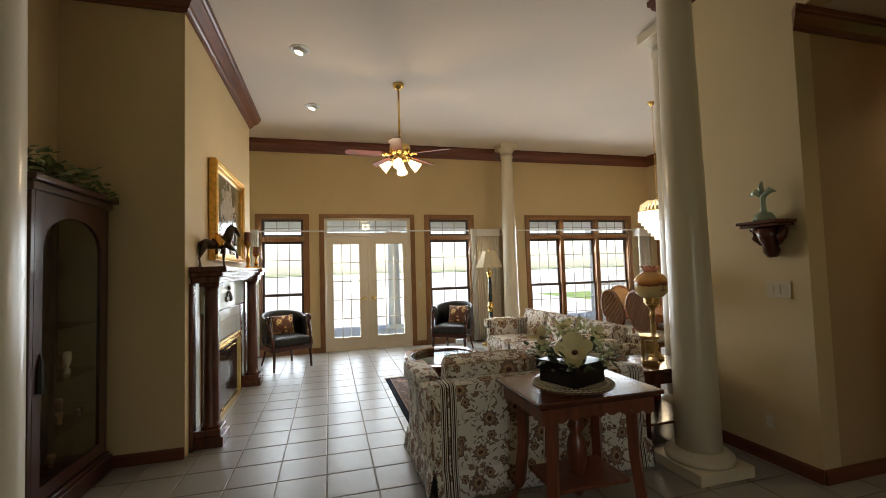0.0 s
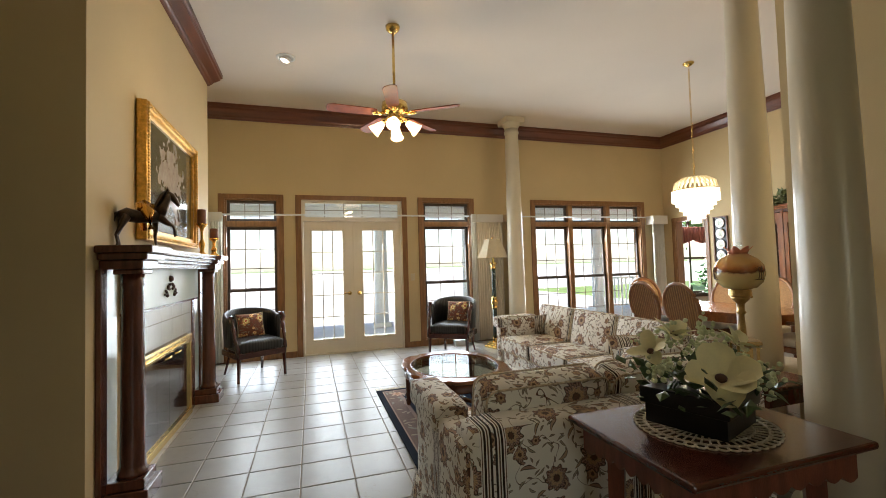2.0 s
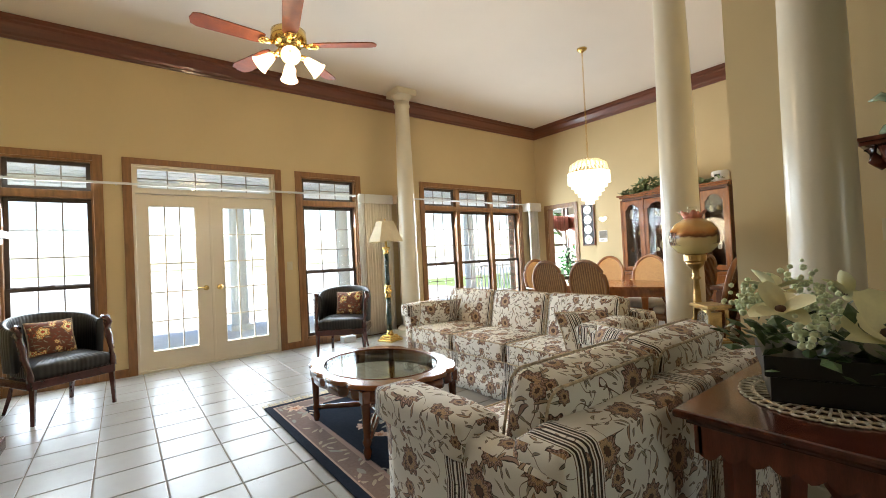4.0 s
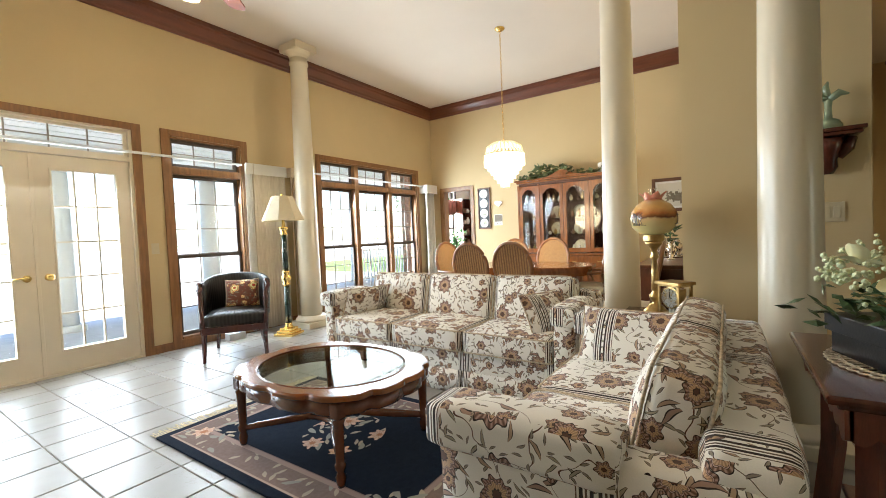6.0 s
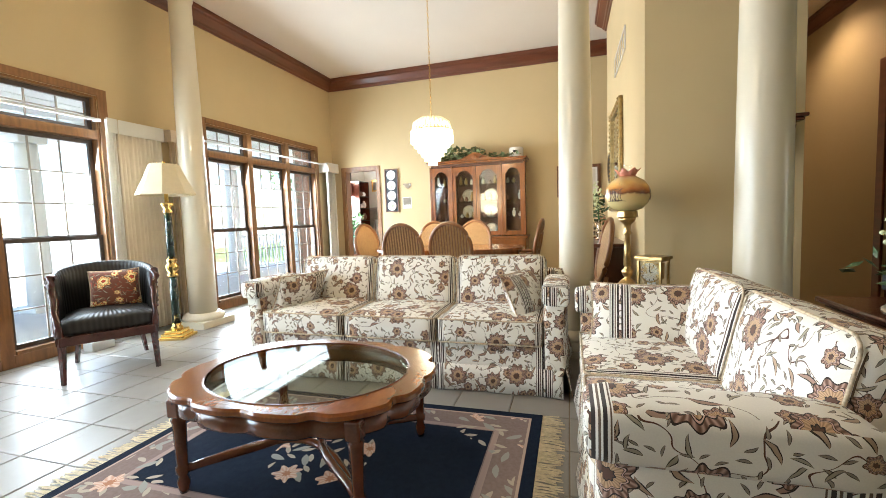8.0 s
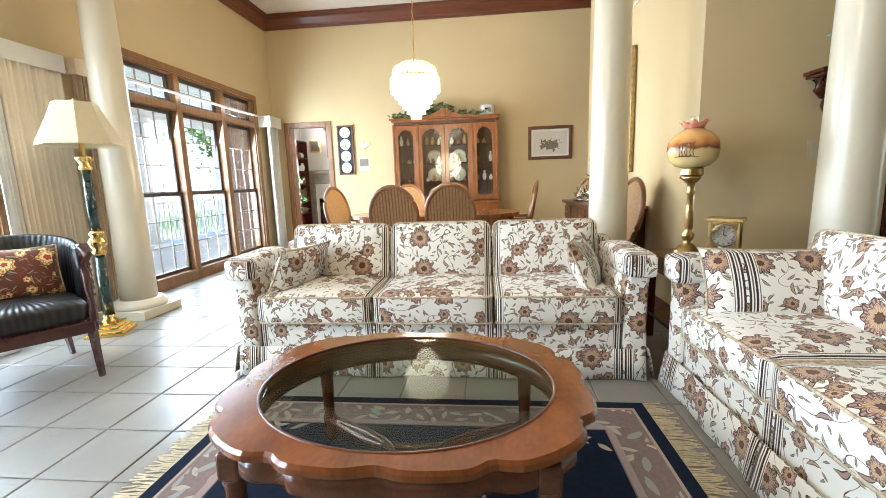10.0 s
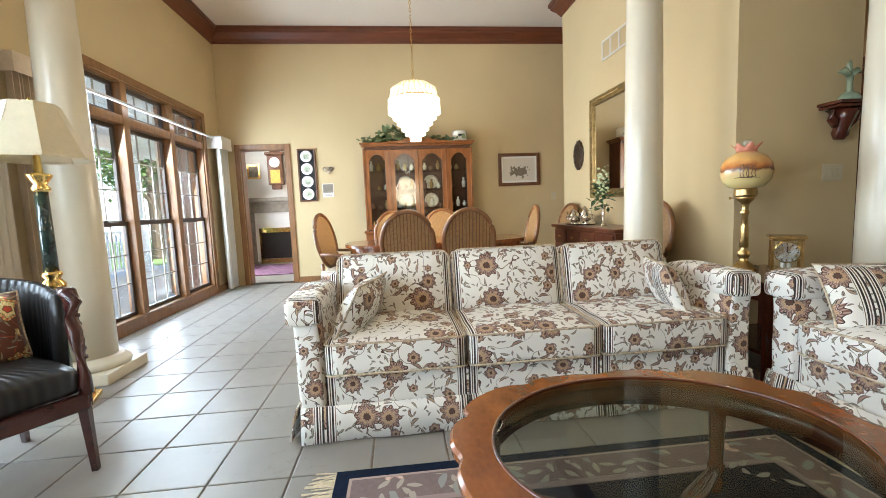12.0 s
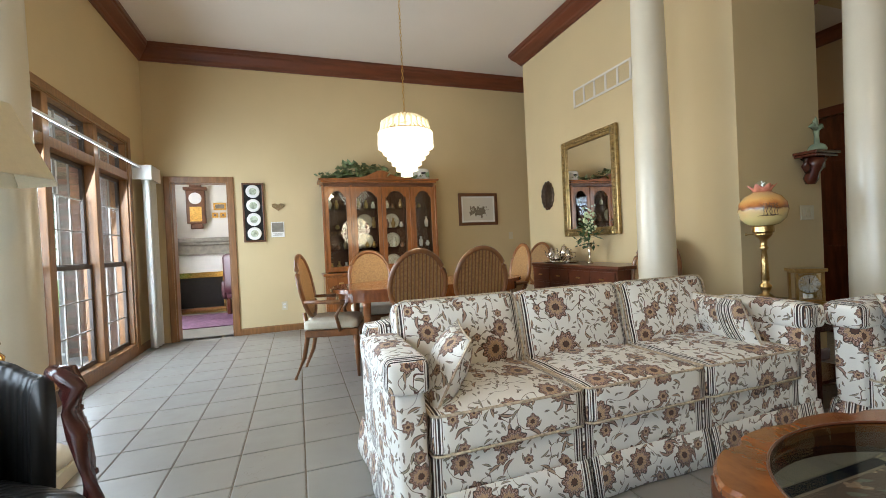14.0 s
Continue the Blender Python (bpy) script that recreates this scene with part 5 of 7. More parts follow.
part("frieze_panel", boxes((0.002, 0.05, -0.83, 0.83, 1.08, 1.365), bevel=0.004), PANELW, fp)
part("frieze_bead", boxes((0.002, 0.06, -0.83, 0.83, 1.065, 1.08)), FPW, fp)
orn = bmesh.new()
for i in range(14):
    a = i / 13
    for s in (-1, 1):
        bmesh.ops.create_icosphere(orn, subdivisions=1, radius=0.011 + 0.006 * math.sin(i * 1.7), matrix=Matrix.Translation((0.056, s * (0.02 + 0.13 * a * (1 if i % 2 else 0.6)), 1.27 - 0.11 * a ** 0.7 + 0.02 * math.cos(i * 2.3))))
bmesh.ops.create_icosphere(orn, subdivisions=2, radius=0.028, matrix=Matrix.Translation((0.052, 0, 1.285)))
part("carved_ornament", orn, BRONZE := material("dark_bronze", (0.09, 0.06, 0.04), 0.35, 0.7, vary=0.4, scale=25), fp, smooth=True)
tb = part("tile_surround", boxes((0.002, 0.02, -0.74, 0.74, 0.74, 1.065), (0.002, 0.02, -0.74, -0.60, 0, 0.74), (0.002, 0.02, 0.60, 0.74, 0, 0.74)), GROUT, fp)
for r, (z0, z1) in enumerate(((0.765, 0.945), (0.95, 1.062))):
    for i in range(5):
        a = -0.735 + i * 0.294
        part("tile", boxes((0.02, 0.027, a + 0.002, a + 0.29, z0, z1)), FTILE, tb)
for sd in (-1, 1):
    for i in range(4):
        part("tile", boxes((0.02, 0.027, sd * 0.67 - 0.066, sd * 0.67 + 0.066, 0.004 + i * 0.19, 0.19 + i * 0.19)), FTILE, tb)
part("firebox", boxes((0.003, 0.012, -0.60, 0.60, 0.0, 0.74)), BLACK_LEATHER, fp)
fr = part("brass_frame", boxes((0.03, 0.06, -0.62, 0.62, 0.68, 0.755), (0.03, 0.06, -0.62, -0.575, 0.0, 0.68), (0.03, 0.06, 0.575, 0.62, 0.0, 0.68), (0.03, 0.06, -0.575, 0.575, 0.0, 0.06), (0.06, 0.075, -0.62, 0.62, 0.70, 0.715), (0.06, 0.07, -0.62, 0.62, 0.735, 0.75), bevel=0.004), BRASS, fp, "polished brass frame")
FIREGLASS = material("dark_fire_glass", (0.012, 0.011, 0.010), 0.04, vary=0.2, bump=0, coat=1.0)
for i in range(4):
    a = -0.575 + i * 0.2875
    part("glass_door", boxes((0.034, 0.04, a + 0.002, a + 0.2855, 0.062, 0.678)), FIREGLASS, fr)
for s in (-1, 1):
    part("door_pull", tube(bmesh.new(), [(0.065, s * 0.05, 0.66), (0.085, s * 0.08, 0.665), (0.085, s * 0.17, 0.665), (0.065, s * 0.2, 0.66)], 0.008), BRASS, fr, smooth=True)


# painting over the mantel
def painting_material():
    k = Nodes("dark_floral_still_life")
    g = k.n.new("ShaderNodeTexCoord").outputs["Object"]
    _, y, z = k.split(g)
    base = k.mix(k.noise(g, 3, 4).outputs[0], (0.045, 0.055, 0.035), (0.11, 0.11, 0.075))
    d = k.math('ADD', k.math('POWER', k.math('DIVIDE', y, 0.40), 2.0), k.math('POWER', k.math('DIVIDE', k.math('ADD', z, -0.02), 0.42), 2.0))
    petals = k.math('GREATER_THAN', k.noise(g, 13, 4).outputs[0], k.math('MULTIPLY_ADD', d, 0.28, 0.36))
    col = k.mix(k.math('MULTIPLY', petals, k.math('LESS_THAN', d, 1.0)), base, k.mix(k.noise(g, 18, 2).outputs[0], (0.30, 0.24, 0.20), (0.55, 0.50, 0.44)))
    col = k.mix(k.math('LESS_THAN', z, -0.36), col, (0.09, 0.10, 0.06))
    k.l.new(col, k.b.inputs["Base Color"])
    k.b.inputs["Roughness"].default_value = 0.18
    k.b.inputs["Coat Weight"].default_value = 0.5
    return k.m


pc = thing("painting", -0.688, 6.37, 2.07, 0, "large floral still life in an ornate gilt frame", "painting")
PW, PH = 0.69, 0.50
part("canvas", boxes((0.002, 0.03, -PW + 0.06, PW - 0.06, -PH + 0.06, PH - 0.06)), painting_material(), pc)
for nm, rows in (("frame_outer", [(0.002, 0.07, -PW, -PW + 0.05, -PH, PH), (0.002, 0.07, PW - 0.05, PW, -PH, PH), (0.002, 0.07, -PW + 0.05, PW - 0.05, PH - 0.05, PH), (0.002, 0.07, -PW + 0.05, PW - 0.05, -PH, -PH + 0.05)]),
                 ("frame_inner", [(0.002, 0.05, -PW + 0.05, -PW + 0.085, -PH + 0.05, PH - 0.05), (0.002, 0.05, PW - 0.085, PW - 0.05, -PH + 0.05, PH - 0.05), (0.002, 0.05, -PW + 0.085, PW - 0.085, PH - 0.085, PH - 0.05), (0.002, 0.05, -PW + 0.085, PW - 0.085, -PH + 0.05, -PH + 0.085)])):
    part(nm, boxes(*rows, bevel=0.008), GILT, pc)
b = bmesh.new()
for i in range(44):
    t = -PH + 0.02 + (2 * PH - 0.04) * i / 43
    for s in (-1, 1):
        bmesh.ops.create_icosphere(b, subdivisions=1, radius=0.016, matrix=Matrix.Translation((0.07, s * (PW - 0.025), t)))
        bmesh.ops.create_icosphere(b, subdivisions=1, radius=0.016, matrix=Matrix.Translation((0.07, t * PW / PH, s * (PH - 0.025))))
part("carved_leaves", b, GILT, pc, smooth=True)

GOLD = material("aged_gold_metal", (0.72, 0.38, 0.08), 0.25, 1.0, vary=0.2, scale=20)
# bronze horse with a gilt saddle cloth, on the mantel
hs = bmesh.new()
tube(hs, [(0, 0.165, 0.20), (0, 0.12, 0.205), (0, 0.03, 0.195), (0, -0.07, 0.205), (0, -0.12, 0.215)], [0.022, 0.042, 0.036, 0.042, 0.026], 14)
tube(hs, [(0, -0.09, 0.215), (0, -0.135, 0.27), (0, -0.155, 0.32), (0, -0.165, 0.345)], [0.046, 0.036, 0.026, 0.02], 12)
tube(hs, [(0, -0.15, 0.352), (0, -0.185, 0.335), (0, -0.225, 0.295), (0, -0.24, 0.278)], [0.018, 0.024, 0.014, 0.012], 10)
tube(hs, [(0, -0.145, 0.365), (0, -0.115, 0.335), (0, -0.075, 0.27), (0, -0.06, 0.25)], [0.008, 0.016, 0.014, 0.006], 8)
for s in (-1, 1):
    tube(hs, [(s * 0.011, -0.155, 0.362), (s * 0.014, -0.153, 0.392)], [0.008, 0.002], 6)
tube(hs, [(0, 0.165, 0.21), (0, 0.185, 0.205), (0, 0.195, 0.17), (0, 0.205, 0.14)], [0.008, 0.014, 0.014, 0.005], 8)
for lx, pts in ((0.024, [(0.13, 0.195), (0.145, 0.13), (0.165, 0.085), (0.15, 0.04), (0.15, 0.012)]), (-0.024, [(0.12, 0.195), (0.16, 0.13), (0.185, 0.085), (0.175, 0.04), (0.18, 0.012)]),
                (0.022, [(-0.075, 0.195), (-0.085, 0.13), (-0.08, 0.08), (-0.085, 0.04), (-0.09, 0.012)]), (-0.022, [(-0.085, 0.20), (-0.145, 0.165), (-0.185, 0.15), (-0.195, 0.105), (-0.205, 0.085)])):
    tube(hs, [(lx, y, z) for y, z in pts], [0.030, 0.018, 0.011, 0.009, 0.013], 8)
body_faces = len(hs.faces)
tube(hs, [(0.056, -0.02, 0.12), (0.056, -0.01, 0.21), (0, 0.0, 0.256), (-0.056, -0.01, 0.21), (-0.056, -0.02, 0.12)], [0.02, 0.04, 0.045, 0.04, 0.02], 8)
tube(hs, [(0, -0.055, 0.25), (0, -0.01, 0.262), (0, 0.05, 0.25)], [0.03, 0.022, 0.032], 8)
hs.faces.ensure_lookup_table()
for f in hs.faces[body_faces:]:
    f.material_index = 1
horse = tagged(part("horse_statuette", hs, BRONZE, smooth=True), "dark bronze prancing horse statuette on the mantel", "statuette")
horse.data.materials.append(GOLD)
horse.matrix_basis = pose(-0.56, 5.45, 1.484, 0, 0, 122) @ Matrix.Diagonal((1.3, 0.84, 1.1, 1))

WAX = material("brown_candle_wax", (0.16, 0.05, 0.02), 0.5, vary=0.4, scale=14)
for y, x, h, ch in ((7.01, -0.57, 0.32, 0.14), (7.25, -0.51, 0.19, 0.10)):
    c = thing("candlestick", x, y, 1.497, 0, "gold candlestick with a thick brown candle", "candlestick", "mantel candlesticks")
    b = bmesh.new()
    lathe(b, [(0.045, 0), (0.047, 0.012), (0.025, 0.03), (0.018, 0.05), (0.026, h * 0.3), (0.03, h * 0.38), (0.014, h * 0.5), (0.013, h * 0.75), (0.02, h * 0.85), (0.045, h * 0.95), (0.05, h)], 18)
    part("stick", b, GOLD, c, smooth=True)
    b = bmesh.new()
    lathe(b, [(0.038, h), (0.04, h + 0.01), (0.039, h + ch), (0.03, h + ch + 0.004), (0.01, h + ch - 0.006)], 18)
    part("candle", b, WAX, c, smooth=True)

# ---- flower table behind the loveseat ----
ft = thing("side_table", 1.79, 3.43, 0, 0, "dark red wooden side table with a scalloped apron", "table")
ft.scale = (1.05, 1.0, 1.042)
RED_WOOD = material("dark_red_table_wood", (0.085, 0.022, 0.013), 0.2, vary=0.4, scale=6, bump=0.05, coat=0.5, stretch=(0.6, 4, 1))
LEG_WOOD = material("red_brown_turned_wood", (0.19, 0.055, 0.03), 0.3, vary=0.4, scale=9, coat=0.3, stretch=(3, 3, 0.5))
part("tabletop", boxes((-0.36, 0.36, -0.285, 0.285, 0.68, 0.703), bevel=0.008), RED_WOOD, ft)
part("under_moulding", boxes((-0.335, 0.335, -0.26, 0.26, 0.664, 0.68), bevel=0.005), RED_WOOD, ft)
for horizontal, pos, L in ((True, -0.245, 0.32), (True, 0.245, 0.32), (False, -0.32, 0.235), (False, 0.32, 0.235)):
    bm = bmesh.new()
    n = 36
    lo, hi = [], []
    for i in range(n + 1):
        t = -L + 2 * L * i / n
        z = 0.612 - 0.018 * abs(math.sin(i * math.pi / 4)) - 0.025 * abs(t / L) ** 3
        for lst, zz in ((lo, z), (hi, 0.664)):
            lst.append(bm.verts.new((t, pos, zz) if horizontal else (pos, t, zz)))
    for i in range(n):
        bm.faces.new((lo[i], lo[i + 1], hi[i + 1], hi[i]))
    solid(bm, 0.018)
    part("scalloped_apron", bm, LEG_WOOD, ft)
for sx in (-1, 1):
    for sy in (-1, 1):
        b = tube(bmesh.new(), [(sx * 0.235, sy * 0.17, 0.664), (sx * 0.24, sy * 0.175, 0.35), (sx * 0.26, sy * 0.195, 0.12), (sx * 0.30, sy * 0.23, 0.0)], [0.04, 0.036, 0.036, 0.034], 4)
        part("leg", b, LEG_WOOD, ft)
b = bmesh.new()
lathe(b, [(0.02, 0.10), (0.045, 0.14), (0.03, 0.17), (0.026, 0.2), (0.052, 0.27), (0.056, 0.36), (0.044, 0.41), (0.03, 0.44), (0.048, 0.47), (0.036, 0.5), (0.028, 0.6), (0.04, 0.664)], 20)
part("turned_pedestal", b, LEG_WOOD, ft, smooth=True)
part("shelf", boxes((-0.22, 0.22, -0.16, 0.16, 0.2, 0.222), bevel=0.006), LEG_WOOD, ft)
dl = thing("doily", 1.795, 3.445, 0.733, 0, "round cream crocheted lace doily", "doily")
LACE = material("cream_crochet_lace", (0.60, 0.54, 0.42), 0.95, vary=0.3, scale=90, bump=0.5, fine=150)
bm = bmesh.new()
for r0 in (0.06, 0.10, 0.14, 0.18):
    ring(bm, [(r0 * 1.1 * math.cos(a), r0 * math.sin(a), 0.003) for a in [2 * math.pi * i / 60 for i in range(60)]], 0.004, 5)
for i in range(44):
    a = 2 * math.pi * i / 44
    c, s = math.cos(a), math.sin(a)
    tube(bm, [(0.05 * c, 0.05 * s, 0.003), (0.198 * c, 0.18 * s, 0.003)], 0.0035, 4)
    ring(bm, [(0.218 * c + 0.017 * math.cos(q), 0.2 * s + 0.017 * math.sin(q), 0.003) for q in [2 * math.pi * j / 9 for j in range(9)]], 0.0038, 4)
lathe(bm, [(0.055, 0.0005), (0.055, 0.003)], 30)
tagged(part("crochet", bm, LACE, dl), kind="stuff")

fa = thing("flower_arrangement", 1.80, 3.465, 0.738, 20, "white magnolia arrangement in a black square box", "flowers")
part("planter", boxes((-0.132, 0.132, -0.132, 0.132, 0, 0.07), (-0.145, 0.145, -0.145, 0.145, 0.07, 0.128), bevel=0.004), BLACKBOX := material("black_lacquer_box", (0.006, 0.006, 0.007), 0.3, vary=0.2), fa, "black square planter")
PETAL = material("cream_magnolia_petal", (0.80, 0.75, 0.46), 0.6, vary=0.08, scale=20, bump=0.05)
STAMEN = material("brown_stamen", (0.12, 0.06, 0.04), 0.8)
SAGE = material("variegated_green_leaf", (0.06, 0.10, 0.035), 0.4, vary=0.5, scale=25)
BUD = material("pale_green_white_buds", (0.58, 0.62, 0.38), 0.7, vary=0.12, scale=40)


def magnolia(parent, at, size, rx, rz, petals=8, wide=0.75):
    bm = bmesh.new()
    rr = random.Random(int(at[0] * 1000))
    for i in range(petals):
        a = 2 * math.pi * i / petals + (0.35 if i % 2 else 0)
        lift = 0.35 if i % 2 else 0.75
        grid = []
        for u in range(6):
            t = u / 5
            row = []
            for v in range(5):
                w = (v / 4 - 0.5) * size * wide * math.sin(math.pi * (0.12 + 0.80 * t)) ** 0.7
                r = size * t
                z = size * (lift * t - 0.45 * t * t * (1 - lift)) + abs(w) ** 2 / size * 0.9
                row.append(bm.verts.new((r * math.cos(a) - w * math.sin(a), r * math.sin(a) + w * math.cos(a), z)))
            grid.append(row)
        for u in range(5):
            for v in range(4):
                bm.faces.new((grid[u][v], grid[u][v + 1], grid[u + 1][v + 1], grid[u + 1][v]))
    bloom = part("blossom", turned(bm, pose(*at, rx, 0, rz)), PETAL, parent, "open cream magnolia", smooth=True)
    cb = bmesh.new()
    lathe(cb, [(0.004, 0), (size * 0.16, size * 0.05), (size * 0.17, size * 0.15), (size * 0.06, size * 0.24)], 12)
    part("stamen", turned(cb, pose(*at, rx, 0, rz)), STAMEN, bloom, smooth=True)


magnolia(fa, (-0.10, -0.11, 0.185), 0.105, 38, -66, 7, 1.1)
magnolia(fa, (-0.13, 0.10, 0.25), 0.075, 35, -100, 6)
magnolia(fa, (0.05, 0.10, 0.29), 0.08, 15, 10, 6)
magnolia(fa, (0.13, -0.08, 0.27), 0.07, 40, 20, 6)
leaves_part(fa, (0, 0, 0.16), SAGE, 120, (0.11, 0.11, 0.04), 0.06, 11, width=0.6)
leaves_part(fa, (0, 0, 0.15), SAGE, 45, (0.13, 0.13, 0.03), 0.075, 12, width=0.45)
bm = bmesh.new()
rr = random.Random(8)
for cx, cy, cz in ((0.13, 0.02, 0.30), (0.10, 0.14, 0.28), (-0.18, 0.05, 0.21), (0.06, -0.19, 0.19), (-0.04, 0.17, 0.27), (0.19, -0.06, 0.22), (0.0, 0.0, 0.27)):
    for i in range(34):
        bmesh.ops.create_icosphere(bm, subdivisions=1, radius=rr.uniform(0.006, 0.012), matrix=Matrix.Translation((cx + rr.gauss(0, 0.025), cy + rr.gauss(0, 0.025), cz + rr.gauss(0, 0.025))))
tagged(part("bud_spray", bm, BUD, fa), kind="stuff")

# ---- corner end table, oil lamp and carriage clock ----
et = thing("end_table", 3.03, 4.25, 0, 0, "dark mahogany end table between the sofas", "table")
part("tabletop", boxes((-0.30, 0.30, -0.27, 0.27, 0.565, 0.59), bevel=0.006), MAHOGANY, et)
part("apron", boxes((-0.27, 0.27, -0.24, 0.24, 0.47, 0.565)), MAHOGANY, et)
part("lower_shelf", boxes((-0.27, 0.27, -0.24, 0.24, 0.16, 0.18)), MAHOGANY, et)
for sx in (-1, 1):
    for sy in (-1, 1):
        part("leg", boxes((sx * 0.25 - 0.022, sx * 0.25 + 0.022, sy * 0.22 - 0.022, sy * 0.22 + 0.022, 0, 0.47)), MAHOGANY, et)


def globe_glass():
    k = Nodes("painted_lamp_globe")
    g = k.n.new("ShaderNodeTexCoord").outputs["Object"]
    z = k.split(g)[2]
    t = k.math('MULTIPLY_ADD', z, 3.9, -2.15)
    wob = k.math('ADD', t, k.math('MULTIPLY', k.noise(g, 14, 3).outputs[0], 0.22))
    ramp = k.add("ValToRGB", Fac=wob)
    e = ramp.color_ramp.elements
    e[0].position, e[0].color = 0.18, (0.70, 0.58, 0.26, 1)
    e[1].position, e[1].color = 0.95, (0.62, 0.22, 0.14, 1)
    for p, c in ((0.42, (0.66, 0.46, 0.20)), (0.47, (0.16, 0.06, 0.025)), (0.56, (0.52, 0.19, 0.05)), (0.70, (0.72, 0.40, 0.12)), (0.84, (0.66, 0.42, 0.18))):
        n = e.new(p)
        n.color = (*c, 1)
    k.l.new(ramp.outputs[0], k.b.inputs["Base Color"])
    k.b.inputs["Roughness"].default_value = 0.22
    k.b.inputs["Subsurface Weight"].default_value = 0.3
    k.b.inputs["Subsurface Radius"].default_value = (0.05, 0.03, 0.02)
    k.b.inputs["Coat Weight"].default_value = 0.4
    return k.m


ol = thing("oil_lamp", 3.14, 4.317, 0.59, 0, "brass banquet lamp with a painted sunset globe", "lamp")
b = bmesh.new()
lathe(b, [(0.075, 0), (0.078, 0.015), (0.06, 0.03), (0.045, 0.05), (0.02, 0.07), (0.035, 0.1), (0.038, 0.12), (0.018, 0.14), (0.026, 0.16), (0.022, 0.28), (0.016, 0.36), (0.03, 0.375), (0.02, 0.39), (0.022, 0.43), (0.05, 0.46), (0.055, 0.48)], 22)
part("stem", b, AGED := material("aged_brass", (0.50, 0.34, 0.14), 0.28, 1.0, vary=0.3, scale=20), ol, smooth=True)
b = bmesh.new()
lathe(b, [(0.06, 0.48), (0.065, 0.485), (0.064, 0.52), (0.06, 0.525)], 28)
part("gallery", b, AGED, ol)
part("wick_knob", tube(bmesh.new(), [(0.05, 0, 0.47), (0.10, 0.01, 0.47), (0.112, 0.012, 0.47)], [0.004, 0.004, 0.011]), AGED, ol)
b = bmesh.new()
lathe(b, [(0.05, 0.525), (0.092, 0.537), (0.128, 0.575), (0.142, 0.63), (0.134, 0.682), (0.104, 0.724), (0.064, 0.748), (0.048, 0.76)], 40)
gl = part("globe", b, globe_glass(), ol, "painted glass globe", smooth=True)
PAINT = material("brown_painted_line", (0.10, 0.05, 0.02), 0.5, vary=0.3)


def on_globe(a, z):
    r = 0.0015 + 0.142 * math.sqrt(max(0.05, 1 - ((z - 0.63) / 0.128) ** 2))
    return (r * math.cos(a), r * math.sin(a), z)


for base in (2.5, 2.2, 4.6):
    bm = bmesh.new()
    for k in range(3):
        tube(bm, [on_globe(base + 0.12 * k + 0.03 * math.sin(3 * j + k), 0.595 + 0.022 * j) for j in range(6)], [0.0024 - 0.0003 * j for j in range(6)], 5)
        for j in range(5):
            z = 0.65 + 0.011 * j
            tube(bm, [on_globe(base + 0.12 * k, z), on_globe(base + 0.12 * k + (0.16 if (j + k) % 2 else -0.16), z + 0.022)], [0.0011, 0.0006], 4)
    tube(bm, [on_globe(base - 0.25, 0.59), on_globe(base + 0.1, 0.594), on_globe(base + 0.45, 0.588)], [0.001, 0.0035, 0.001], 5)
    part("painted_tree", bm, PAINT, gl, "bare trees painted in brown")
bm = bmesh.new()
rows = []
for j, (r, z) in enumerate(((0.048, 0.757), (0.055, 0.775), (0.072, 0.795))):
    rows.append([bm.verts.new((r * (1 + 0.16 * j / 2 * math.cos(7 * a)) * math.cos(a), r * (1 + 0.16 * j / 2 * math.cos(7 * a)) * math.sin(a), z + 0.012 * j / 2 * math.cos(7 * a))) for a in [2 * math.pi * i / 56 for i in range(56)]])
for a, c in zip(rows, rows[1:]):
    for i in range(56):
        bm.faces.new((a[i], a[(i + 1) % 56], c[(i + 1) % 56], c[i]))
solid(bm, 0.003)
part("ruffle", bm, material("coral_ruffle_glass", (0.66, 0.26, 0.17), 0.2, vary=0.25, scale=25), gl, smooth=True)
b = bmesh.new()
lathe(b, [(0.026, 0.75), (0.026, 0.83)], 20)
CLEAR = glass_material("clear_glass", (0.97, 0.98, 0.97))
part("chimney", b, CLEAR, ol)

cc = thing("carriage_clock", 2.975, 4.186, 0.59, 53, "brass and glass carriage clock with a white dial", "clock")
part("base", boxes((-0.085, 0.085, -0.065, 0.065, 0, 0.025), (-0.078, 0.078, -0.058, 0.058, 0.025, 0.035), bevel=0.003), AGED, cc)
part("top", boxes((-0.09, 0.09, -0.07, 0.07, 0.215, 0.235), (-0.078, 0.078, -0.058, 0.058, 0.205, 0.215), bevel=0.003), AGED, cc)
for sx in (-1, 1):
    for sy in (-1, 1):
        part("post", boxes((sx * 0.07 - 0.007, sx * 0.07 + 0.007, sy * 0.05 - 0.007, sy * 0.05 + 0.007, 0.035, 0.205)), AGED, cc)
part("glass_side", boxes((-0.063, 0.063, 0.049, 0.052, 0.035, 0.205)), CLEAR, cc)
b = bmesh.new()
lathe(b, [(0.063, 0), (0.067, 0.006), (0.060, 0.008)], 28)
bez = part("bezel", turned(b, pose(0, 0.035, 0.135, -90)), AGED, cc)
b = bmesh.new()
lathe(b, [(0.004, 0.003), (0.060, 0.003), (0.060, 0)], 28)
dial = part("dial", turned(b, pose(0, 0.040, 0.135, -90)), CHINA, cc, "white enamel dial")
bm = bmesh.new()
for i in range(12):
    a = 2 * math.pi * i / 12
    tube(bm, [(0.044 * math.sin(a), 0.0445, 0.135 + 0.044 * math.cos(a)), (0.055 * math.sin(a), 0.0445, 0.135 + 0.055 * math.cos(a))], 0.002, 4)
box(bm, -0.002, 0.002, 0.044, 0.046, 0.135, 0.172)
